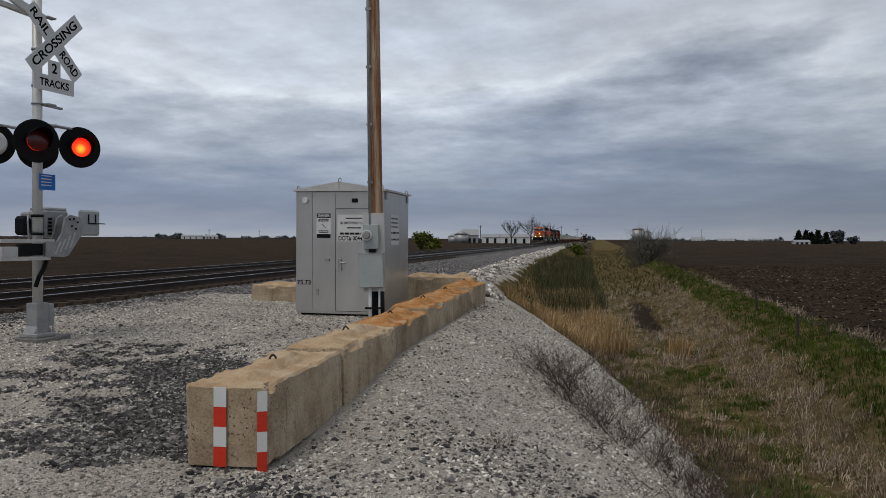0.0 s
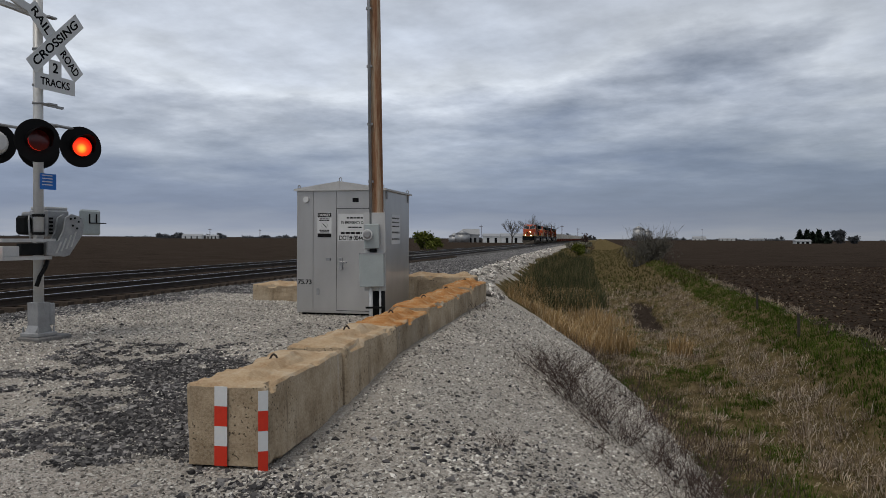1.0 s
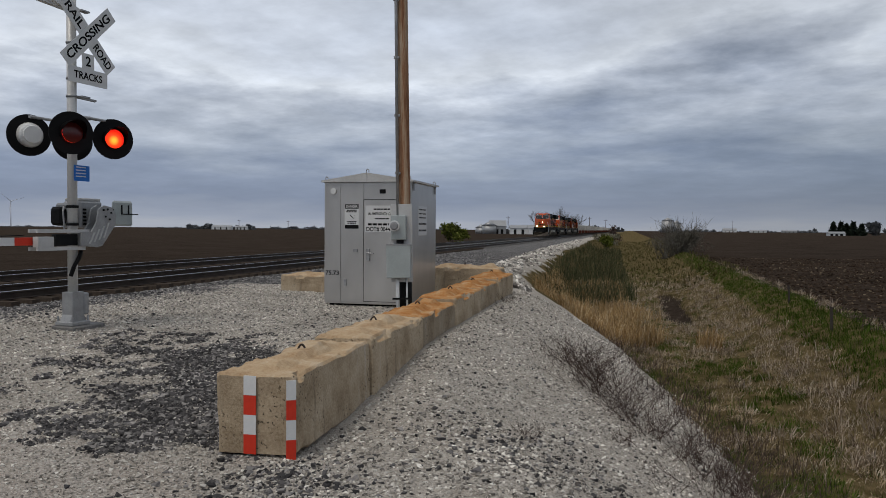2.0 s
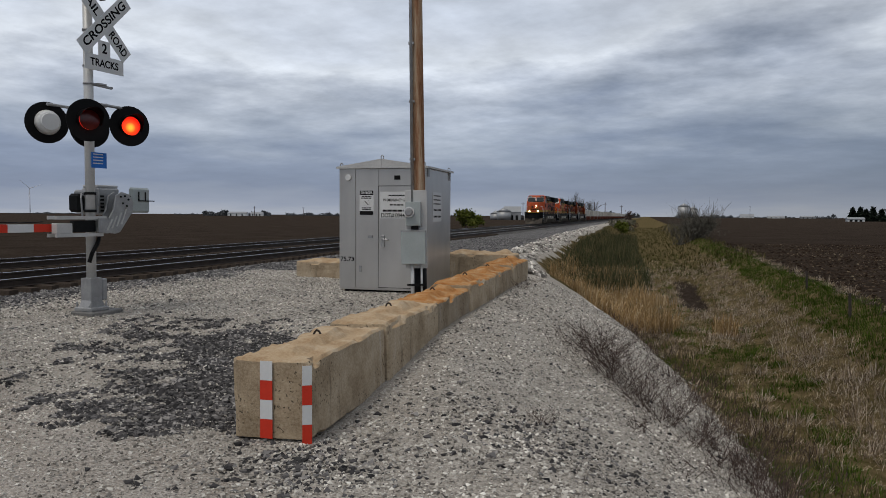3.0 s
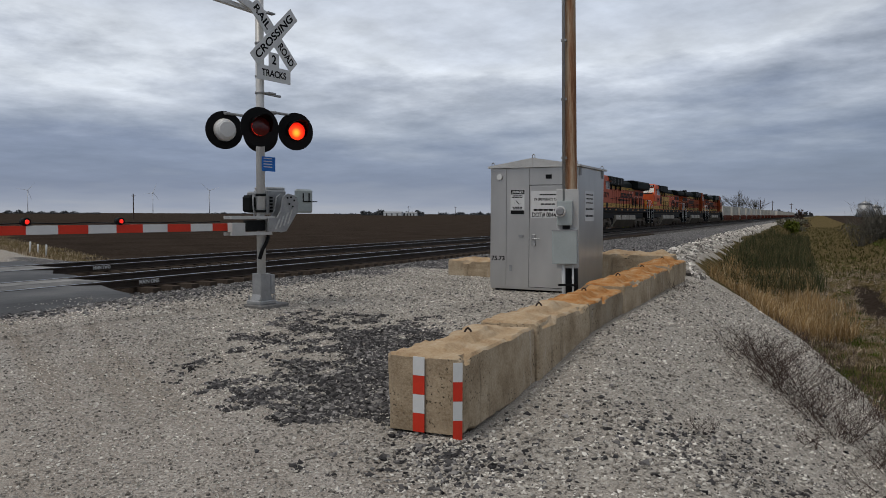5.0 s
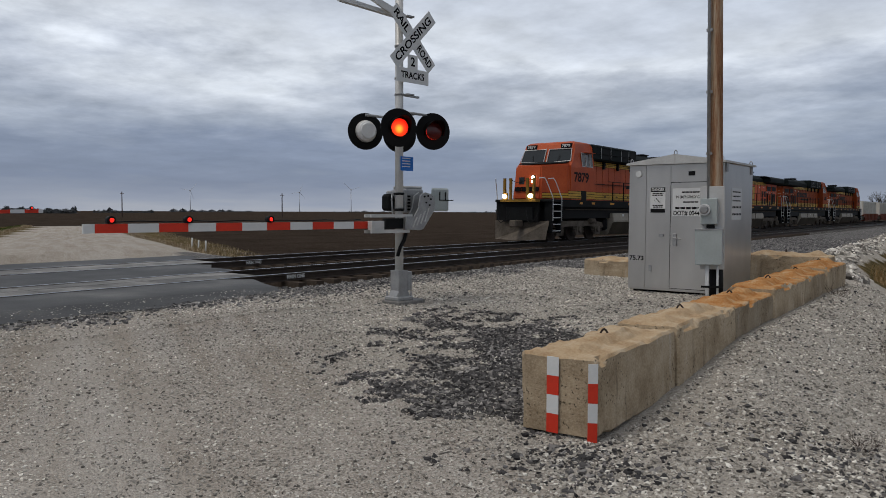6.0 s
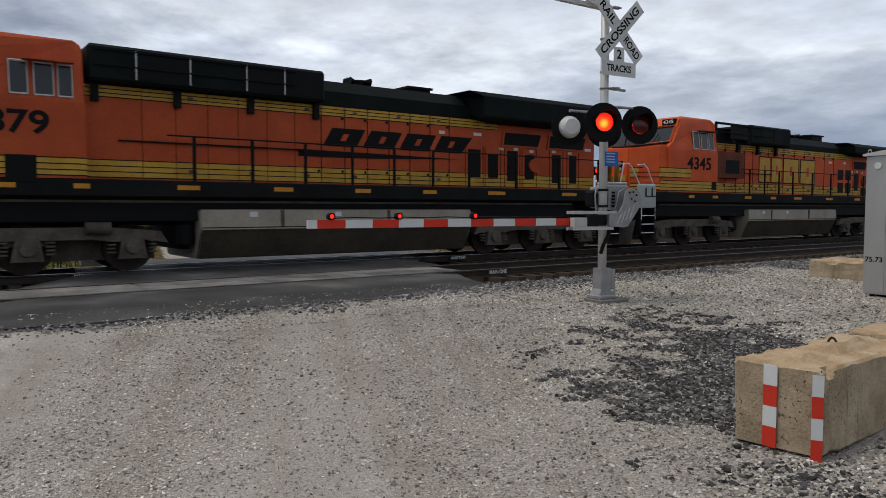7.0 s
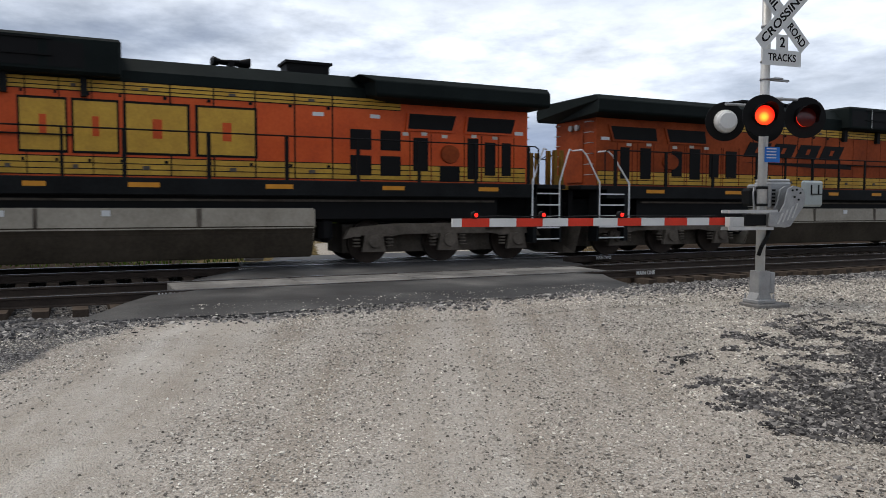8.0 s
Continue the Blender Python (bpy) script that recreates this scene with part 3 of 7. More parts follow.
for k in range(6):
    y = 5.22 + 1.815 * k
    concrete_block(1.81, "weathered concrete block of the low wall, rust-stained top", pose(-2.835, y, -0.33 + 0.035 * k + (0, 0.01, -0.02, 0.02, 0.0, 0.02)[k], 0, -1.5 + 0.5 * k, (1.5, -0.5, 0.5, -0.4, 0.8, 0.3)[k]), k + 1, w=0.68 if k == 0 else 0.65, stain=0.3 if k < 2 else 0.9)
for k in range(3):
    concrete_block(1.75, "concrete block of the back wall on gravel", pose(-8.1 + 1.78 * k, 16.4, -0.30 + 0.13 * k, 0, 0, -90), 11 + k)


def marker_strip(x, y, z, rz, w):
    ob = thing("marker_strip", "red and white reflective strip on the wall's end", "marker", "marker strips", m=pose(x, y, z, 0, 0, rz))
    for k in range(4):
        solid("band", M["red_sheet"] if k % 2 == 0 else M["white"], ob, "red band" if k % 2 == 0 else "white band", (-w / 2, w / 2, -0.006, 0.0, k * 0.155, k * 0.155 + 0.153))


marker_strip(-2.885, 5.205, -0.33, 2, 0.105)
marker_strip(-2.53, 5.20, -0.345, 30, 0.075)


# ---- equipment house ----
def text(name, body, size, m, material, parent, label="", width=None, extrude=0.001):
    cu = bpy.data.curves.new(name, "FONT")
    cu.body, cu.size, cu.extrude, cu.align_x, cu.align_y = body, size, extrude, "CENTER", "CENTER"
    cu.offset = size * 0.022
    tmp = new(name, cu)
    me = bpy.data.meshes.new_from_object(tmp.evaluated_get(bpy.context.evaluated_depsgraph_get()))
    bpy.data.objects.remove(tmp)
    me.materials.clear(); me.materials.append(material)
    if width:
        xs = [v.co.x for v in me.vertices]
        s = width / (max(xs) - min(xs))
        for v in me.vertices:
            v.co.x *= s
    ob = new(name, me)
    ob.parent, ob.matrix_basis = parent, m
    return tagged(ob, label)


def equipment_house():
    ob = thing("equipment_house", "grey aluminium railway signal house on the gravel", "equipment house", m=pose(-5.80, 13.38, -0.08))
    W, D, H = 1.76, 1.8, 2.42
    bm = bmesh.new()
    box(bm, 0, W, 0, D, 0.07, H, 0.008)
    part("body", bm, M["steel_case"], ob)
    solid("skid", M["black"], ob, "dark steel skid", (0.06, W - 0.06, 0.1, 0.3, 0.0, 0.07))
    solid("skid", M["black"], ob, "dark steel skid", (0.06, W - 0.06, D - 0.3, D - 0.1, 0.0, 0.07))
    bm = bmesh.new()
    prism(bm, ((-0.05, H), (W + 0.05, H), (W + 0.05, H + 0.035), (W / 2, H + 0.18), (-0.05, H + 0.035)), -0.06, D + 0.06)
    part("roof", bm, M["silver_paint"], ob, "shallow gabled metal roof")
    solid("roof_seam", M["steel_case"], ob, "", (W / 2 - 0.012, W / 2 + 0.012, -0.066, -0.06, H, H + 0.18))
    for x in (0.04, W / 2, W - 0.04):
        for y in (0.0, D):
            bm = bmesh.new()
            z = H + (0.17 if abs(x - W / 2) < 0.1 else 0.03)
            rod(bm, ((x - 0.025, y, z), (x - 0.025, y, z + 0.06), (x, y, z + 0.085), (x + 0.025, y, z + 0.06), (x + 0.025, y, z)), 0.009)
            part("lifting_eye", bm, M["galv"], ob)
    for x in (W - 0.02, ):
        for y in (0.12, D - 0.12):
            solid("roof_bracket", M["galv"], ob, "", (W, W + 0.02, y - 0.05, y + 0.05, H - 0.16, H + 0.03))
    solid("corner_post", M["steel_case"], ob, "", (0.0, 0.33, -0.014, -0.002, 0.12, H - 0.01))
    solid("panel", M["steel_case"], ob, "", (0.34, 0.80, -0.012, -0.002, 0.12, H - 0.01))
    solid("header_panel", M["steel_case"], ob, "", (0.81, W - 0.02, -0.012, -0.002, 2.09, H - 0.01))
    door = solid("door", M["steel_case"], ob, "closed flush metal door", (0.815, 1.66, -0.022, -0.002, 0.13, 2.075))
    solid("door_gap", M["black"], ob, "", (0.803, 0.812, -0.008, -0.001, 0.12, 2.085), (0.803, 1.67, -0.008, -0.001, 2.077, 2.087), (0.803, 1.67, -0.008, -0.001, 0.12, 0.128))
    bm = bmesh.new()
    box(bm, 0.865, 0.94, -0.05, -0.022, 0.92, 1.14, 0.008)
    rod(bm, ((0.90, -0.05, 1.06), (0.90, -0.09, 1.06), (1.04, -0.09, 1.05)), 0.014)
    tube(bm, (0.915, -0.022, 0.94), (0.915, -0.07, 0.94), 0.03)
    part("handle", bm, M["galv"], door, "steel lever handle and padlock hasp")
    bm = bmesh.new()
    tube(bm, (0.19, -0.012, 2.25), (0.19, -0.05, 2.25), 0.065, 0.055, 20)
    part("round_cover", bm, M["white"], ob, "round white cover")
    bm = bmesh.new()
    box(bm, 1.13, 1.25, -0.02, -0.01, 2.20, 2.28)
    part("vent", bm, M["black"], ob, "small dark vent")
    solid("latch", M["galv"], ob, "", (0.60, 0.69, -0.04, -0.012, 1.08, 1.13))
    solid("vent_cover", M["galv"], ob, "", (0.41, 0.46, -0.03, -0.012, 0.42, 0.54))

    def sign(x0, x1, z0, z1, y=-0.026, label="white notice plate", material=None):
        bm = bmesh.new()
        box(bm, x0, x1, y - 0.004, y, z0, z1)
        return part("notice", bm, material or M["white"], ob, label)

    def bars(s, x0, x1, y, rows, material):
        for z, h, a, b in rows:
            bm = bmesh.new()
            w = x1 - x0
            k = x0 + a * w
            while k < x0 + b * w - 0.01:
                e = min(k + h * (1.6 + 1.2 * abs(math.sin(k * 91 + z * 37))), x0 + b * w)
                box(bm, k, e, y - 0.002, y, z - h / 2, z + h / 2)
                k = e + h * 0.45
            part("line_of_writing", bm, material, s)

    s = sign(0.85, 1.50, 1.46, 1.97)
    bars(s, 0.85, 1.50, -0.030, ((1.90, 0.026, 0.26, 0.78), (1.72, 0.024, 0.30, 0.75), (1.61, 0.040, 0.08, 0.92)), M["black"])
    face = lambda x, z: pose(x, -0.030, z, 90, 0, 0)
    text("lettering", "IN EMERGENCY CALL", 0.07, face(1.17, 1.81), M["black"], s, "", 0.52)
    text("lettering", "DOT# 00445", 0.115, face(1.13, 1.515), M["black"], s, "", 0.52)
    s = sign(0.42, 0.71, 1.52, 2.0, -0.014, "black and white danger notice")
    solid("band", M["black"], s, "", (0.425, 0.705, -0.020, -0.018, 1.91, 1.995))
    solid("band", M["black"], s, "", (0.425, 0.705, -0.020, -0.018, 1.525, 1.60))
    text("lettering", "DANGER", 0.07, pose(0.565, -0.0205, 1.952, 90), M["white"], s, "", 0.24)
    bars(s, 0.44, 0.69, -0.018, ((1.88, 0.02, 0.1, 0.9), (1.85, 0.02, 0.05, 0.95), (1.66, 0.02, 0.1, 0.9), (1.63, 0.02, 0.15, 0.85)), M["black"])
    bm = bmesh.new()
    bmesh.ops.create_cone(bm, cap_ends=False, segments=24, radius1=0.062, radius2=0.062, depth=0.003, matrix=pose(0.565, -0.02, 1.755, 90))
    box(bm, 0.515, 0.615, -0.021, -0.019, 1.748, 1.762)
    bmesh.ops.rotate(bm, verts=bm.verts[-8:], cent=(0.565, -0.02, 1.755), matrix=Matrix.Rotation(radians(45), 3, "Y"))
    part("symbol", bm, M["black"], s)
    text("lettering", "75.73", 0.12, pose(0.165, -0.016, 0.66, 90), M["black"], ob, "stencilled black numerals", 0.28)
    bm = bmesh.new()
    box(bm, W, W + 0.006, 0.45, 1.06, 1.40, 1.98)
    s = part("notice", bm, M["white"], ob, "white notice plate")
    for z, h in ((1.91, 0.024), (1.83, 0.024), (1.75, 0.024), (1.63, 0.036), (1.50, 0.036)):
        bm = bmesh.new()
        k = 0.50
        while k < 0.98:
            box(bm, W + 0.006, W + 0.008, k, min(k + h * 1.9, 1.02), z - h / 2, z + h / 2); k += h * 2.6
        part("line_of_writing", bm, M["black"], s)


equipment_house()


# ---- utility pole ----
def utility_pole():
    ob = thing("utility_pole", "weathered wooden utility pole with meter and conduit", "utility pole", m=pose(-3.85, 12.42, -0.1, 0, -0.9, 12))
    bm = bmesh.new()
    n, rings = 18, []
    for k in range(25):
        z, r = k * 0.4, 0.118 - 0.0018 * k
        rings.append([bm.verts.new((r * math.cos(a) * (1 + 0.03 * noise.noise(Vector((math.cos(a) * 3, math.sin(a) * 3, z * 0.3)))), r * math.sin(a), z)) for a in [j * math.tau / n for j in range(n)]])
    for a, b in zip(rings, rings[1:]):
        for j in range(n):
            f = bm.faces.new((a[j], a[(j + 1) % n], b[(j + 1) % n], b[j])); f.smooth = True
    bm.faces.new(rings[0][::-1]); bm.faces.new(rings[-1])
    part("post", bm, M["wood"], ob)
    bm = bmesh.new()
    tube(bm, (0, 0, 0.0), (0, 0, 0.62), 0.124, 0.122, 18)
    part("butt_wrap", bm, M["black"], ob, "black butt wrap")
    solid("backboard", M["silver_paint"], ob, "pale grey backboard", (-0.23, 0.15, -0.15, -0.118, 0.62, 1.98), bevel=0.004)
    meter = solid("meter_box", M["grey_box"], ob, "grey electric meter box", (-0.21, 0.05, -0.27, -0.15, 1.36, 1.78), bevel=0.01)
    bm = bmesh.new()
    tube(bm, (-0.15, -0.27, 1.60), (-0.15, -0.33, 1.60), 0.095, 0.09, 24)
    part("meter_ring", bm, M["white"], meter, "round steel meter ring")
    bm = bmesh.new()
    tube(bm, (-0.15, -0.33, 1.60), (-0.15, -0.37, 1.60), 0.072, 0.05, 20)
    part("meter_glass", bm, M["galv"], meter)
    solid("hub", M["black"], ob, "", (-0.12, 0.0, -0.24, -0.16, 1.30, 1.36))
    b = solid("switch_box", M["grey_box"], ob, "pale green-grey switch box", (-0.29, 0.13, -0.30, -0.15, 0.70, 1.28), bevel=0.01)
    solid("lid_edge", M["galv"], b, "", (-0.295, 0.135, -0.305, -0.15, 1.265, 1.285))
    for x, r in ((-0.11, 0.032), (0.05, 0.018)):
        bm = bmesh.new(); tube(bm, (x, -0.19, 0.0), (x, -0.19, 0.72), r)
        part("conduit", bm, M["white"], ob, "pale conduit")
    bm = bmesh.new(); tube(bm, (-0.105, -0.13, 1.76), (-0.095, -0.085, 9.4), 0.028, 0.028)
    part("conduit", bm, M["galv"], ob, "grey riser conduit")
    for z in (0.32, ):
        solid("strap", M["black"], ob, "", (-0.20, 0.14, -0.235, -0.22, z, z + 0.035))
    for k in range(7):
        solid("clip", M["galv"], ob, "", (-0.145, -0.05, -0.135, -0.08, 2.5 + k * 1.0, 2.54 + k * 1.0))


utility_pole()


# ---- crossing signals ----
def disc(bm, c, r, depth, face=-1, n=32):
    tube(bm, c, (c[0], c[1] + face * depth, c[2]), r, r, n)


def lamp(parent, x, y, z, face):
    """A flashing lamp, turned a little towards the road: background disc, hood, lens."""
    m = pose(x, y, z, 0, 0, (0 if face < 0 else 180) - 22)
    bm = bmesh.new()
    tube(bm, (0, 0, 0), (0, -0.012, 0), 0.30, 0.30, 36)
    bg = part("background_disc", bm, M["black"], parent, "black round background")
    bg.matrix_basis = m
    bm = bmesh.new()
    n = 20
    rows = [[bm.verts.new((0.165 * math.cos(a), -d * (0.35 + 0.65 * max(0.0, math.sin(a)) if d else 1), 0.165 * math.sin(a))) for a in [radians(-25 + 230 * k / n) for k in range(n + 1)]] for d in (0.0, 0.28)]
    for k in range(n):
        bm.faces.new((rows[0][k], rows[0][k + 1], rows[1][k + 1], rows[1][k]))
    bmesh.ops.solidify(bm, geom=bm.faces[:], thickness=0.006)
    part("hood", bm, M["black"], bg)
    bm = bmesh.new()
    tube(bm, (0, 0.002, 0), (0, 0.15, 0), 0.19, 0.14, 24)
    bmesh.ops.bevel(bm, geom=bm.edges[:], offset=0.02, segments=2, affect="EDGES")
    part("lamp_housing", bm, M["white"], parent, "pale domed lamp housing").matrix_basis = m
    bm = bmesh.new()
    tube(bm, (0, -0.012, 0), (0, -0.020, 0), 0.157, 0.157, 28)
    part("lens_rim", bm, M["black"], bg)
    # the lens turns on its upright axis: one side lit, the other unlit red glass
    bm = bmesh.new()
    for s in (-1, 1):
        rings = [[(0.14 * c * math.cos(k * math.tau / 24), s * (0.006 + 0.022 * (1 - c * c)), 0.14 * c * math.sin(k * math.tau / 24)) for k in range(24)] for c in (1.0, 0.75, 0.45, 0.15)]
        vs = [[bm.verts.new(p) for p in r] for r in rings]
        fs = []
        for a, b in zip(vs, vs[1:]):
            fs += [bm.faces.new((a[k], a[(k + 1) % 24], b[(k + 1) % 24], b[k])) for k in range(24)]
        fs.append(bm.faces.new(vs[-1]))
        for f in fs:
            f.material_index, f.smooth = (0 if s < 0 else 1), True
    ob = part("lens", bm, (M["lit_red"], M["dark_red"]), parent, "red signal lens")
    ob.matrix_basis = m @ pose(0, -0.05, 0)
    return ob


LENSES = []


def crossing_signal(m, first):
    ob = thing("crossing_signal", "silver railroad crossing signal mast with crossbuck and red lamps", "crossing signal", "crossing signals", m=m)
    bm = bmesh.new()
    tube(bm, (0, 0, 0.05), (0, 0, 5.35), 0.07, 0.066, 18)
    part("post", bm, M["silver_paint"], ob)
    solid("footing", M["panel"], ob, "grey concrete footing", (-0.20, 0.40, -0.22, 0.22, -0.20, -0.01), bevel=0.02)
    bm = bmesh.new()
    box(bm, -0.17, 0.17, -0.17, 0.17, -0.01, 0.05, 0.01)
    prism(bm, ((-0.15, 0.05), (0.15, 0.05), (0.10, 0.15), (0.10, 0.48), (-0.10, 0.48), (-0.10, 0.15)), -0.10, 0.10)
    part("base", bm, M["galv"], ob, "cast grey base")
    solid("junction_box", M["galv"], ob, "", (0.112, 0.20, -0.11, 0.12, 0.14, 0.46), bevel=0.015)
    for x in (-0.14, 0.14):
        for y in (-0.14, 0.14):
            bm = bmesh.new(); tube(bm, (x, y, 0.05), (x, y, 0.13), 0.016, 0.016, 6)
            part("bolt", bm, M["galv"], ob)
    # crossbuck
    CX, CY, CZ = 0.16, -0.16, 4.26
    for ang, words, dy in ((45, (("CROSSING", 0.0, 1.06), ), -0.006), (-45, (("RAIL", -0.36, 0.40), ("ROAD", 0.36, 0.40)), 0.006)):
        bm = bmesh.new()
        box(bm, -0.61, 0.61, -0.004, 0.004, -0.115, 0.115)
        b = part("crossbuck_blade", bm, M["white"], ob, "white crossbuck blade with black letters")
        b.matrix_basis = pose(CX, CY + dy, CZ) @ Matrix.Rotation(radians(-ang), 4, "Y")
        for w, x, wid in words:
            text("lettering", w, 0.17, pose(x, -0.006, 0.0, 90), M["black"], b, "", wid)
    bm = bmesh.new()
    box(bm, -0.36, 0.36, -0.004, 0.004, -0.115, 0.115)
    b = part("track_sign", bm, M["white"], ob, "white sign that reads 2 TRACKS")
    b.matrix_basis = pose(0.16, -0.15, 3.66)
    text("lettering", "TRACKS", 0.15, pose(0.0, -0.006, 0.0, 90), M["black"], b, "", 0.52)
    solid("tab", M["white"], b, "", (-0.11, 0.11, -0.004, 0.004, 0.115, 0.34))
    text("lettering", "2", 0.2, pose(0.0, -0.006, 0.22, 90), M["black"], b)
    for z in (4.62, 4.14, 3.62, 3.36):
        bm = bmesh.new()
        tube(bm, (0, 0, z - 0.015), (0, 0, z + 0.015), 0.078, 0.078, 18)
        box(bm, 0.05, 0.20, -0.15, -0.06, z - 0.012, z + 0.012)
        part("clamp", bm, M["galv"], ob)
    bm = bmesh.new()
    prism(bm, ((0.05, -0.02), (0.44, -0.02), (0.46, 0.04), (0.05, 0.01)), 3.345, 3.375, "z")
    part("bracket", bm, M["galv"], ob, "empty sign bracket")
    # strut near the top
    bm = bmesh.new()
    prism(bm, ((0.0, 4.56), (-1.28, 4.60), (-1.30, 4.67), (-0.6, 4.64), (0.0, 4.63)), -0.10, -0.02)
    part("strut", bm, M["white"], ob, "flat white strut")
    bm = bmesh.new()
    prism(bm, ((0.0, 4.50), (-0.45, 4.62), (-0.80, 4.74), (-0.80, 4.81), (-0.40, 4.72), (0.0, 4.62)), -0.16, -0.12)
    part("strut", bm, M["white"], ob, "bent white strut")
    # lamps
    bm = bmesh.new()
    rod(bm, ((-0.42, -0.35, 3.02), (0.42, -0.35, 3.02)), 0.022, 8)
    rod(bm, ((-0.42, 0.35, 3.02), (0.42, 0.35, 3.02)), 0.022, 8)
    rod(bm, ((0, -0.35, 3.02), (0, 0.35, 3.02)), 0.03, 8)
    part("crossarm", bm, M["galv"], ob)
    for y, face in ((-0.40, -1), (0.40, 1)):
        for x in (-0.38, 0.38):
            lens = lamp(ob, x, y, 2.76, face)
            LENSES.append((lens, (x > 0) ^ (face > 0) ^ (not first)))
    s = solid("notice", M["blue"], ob, "blue emergency notice plate", (-0.04, 0.24, -0.082, -0.076, 2.12, 2.35))
    for k in range(4):
        solid("line_of_writing", M["white"], s, "", (-0.01, 0.17, -0.085, -0.082, 2.18 + 0.045 * k, 2.195 + 0.045 * k))
    # gate machine
    g = solid("gate_machine", M["galv"], ob, "silver gate machine housing", (0.22, 0.66, 0.09, 0.44, 1.42, 1.84), (0.06, 0.22, 0.13, 0.42, 1.45, 1.80), bevel=0.03)
    solid("cover", M["silver_paint"], g, "", (0.24, 0.64, 0.11, 0.42, 1.84, 1.88), bevel=0.01)
    for k in range(5):
        solid("slot", M["black"], g, "dark slot", (0.27, 0.33, 0.078, 0.09, 1.47 + 0.055 * k, 1.50 + 0.055 * k))
    solid("motor", M["frame_grey"], g, "dark motor housing", (-0.06, 0.06, 0.16, 0.40, 1.46, 1.74), bevel=0.04)
    bm = bmesh.new()
    rod(bm, ((-0.10, 0.05, 1.40), (-0.12, 0.05, 1.66), (-0.08, 0.08, 1.74), (0.06, 0.14, 1.76)), 0.014)
    part("bar", bm, M["galv"], g, "bent steel bar")
    for z in (1.48, 1.74):
        bm = bmesh.new(); tube(bm, (0, 0, z - 0.02), (0, 0, z + 0.02), 0.085, 0.085, 18)
        part("clamp", bm, M["frame_grey"], ob)
    for y in (-0.17, -0.02):
        solid("arm_rail", M["silver_paint"], ob, "galvanised gate arm rail", (-0.74, 0.15, y, y + 0.03, 1.355, 1.405))
        solid("arm_rail", M["silver_paint"], ob, "galvanised gate arm rail", (-0.74, 0.08, y, y + 0.03, 1.105, 1.155))
        bm = bmesh.new()
        prism(bm, ((-0.04, 1.17), (-0.02, 1.37), (0.16, 1.37), (0.25, 1.50), (0.30, 1.715), (0.40, 1.77), (0.55, 1.74), (0.635, 1.62), (0.61, 1.465), (0.36, 1.16), (0.27, 1.14)), y - 0.035, y - 0.005)
        arm = part("counterweight_arm", bm, M["galv"], ob, "riveted steel counterweight arm")
        if y < -0.1:
            for x, z in ((0.38, 1.70), (0.46, 1.71), (0.53, 1.66), (0.42, 1.60), (0.50, 1.56)):
                bm = bmesh.new(); tube(bm, (x, y - 0.035, z), (x, y - 0.05, z), 0.016, 0.014, 8)
                part("bolt", bm, M["frame_grey"], arm)
            for k in range(4):
                bm = bmesh.new(); prism(bm, ((0.10 + 0.09 * k, 1.19 + 0.03 * k), (0.125 + 0.09 * k, 1.19 + 0.03 * k), (0.22 + 0.09 * k, 1.36 + 0.05 * k), (0.195 + 0.09 * k, 1.36 + 0.05 * k)), y - 0.047, y - 0.035)
                part("rib", bm, M["silver_paint"], arm)
    solid("plate", M["silver_paint"], ob, "", (-0.72, -0.46, -0.16, -0.05, 1.155, 1.30), bevel=0.006)
    # added block that stands for the dark gap between the arm rails
    solid("shear_pin_housing", M["frame_grey"], ob, "dark block filling the gap between the rails", (-0.40, -0.02, -0.13, -0.03, 1.17, 1.34), bevel=0.01)
    solid("counterweight", M["grey_box"], ob, "dark grey counterweight plate", (0.68, 1.08, -0.12, -0.04, 1.455, 1.855), bevel=0.03)
    solid("counterweight_link", M["black"], ob, "", (0.82, 1.16, -0.135, -0.12, 1.64, 1.655), (0.58, 0.70, -0.10, -0.05, 1.58, 1.72))
    for x in (0.82, 0.96):
        solid("counterweight_rod", M["black"], ob, "", (x, x + 0.015, -0.135, -0.12, 1.64, 1.79))
    bm = bmesh.new()
    rod(bm, ((0.10, -0.06, 1.08), (0.02, -0.10, 0.98), (-0.07, -0.10, 0.86), (-0.09, -0.06, 0.72)), 0.03, 8)
    part("cable_duct", bm, M["black"], ob, "black flexible duct")
    return ob


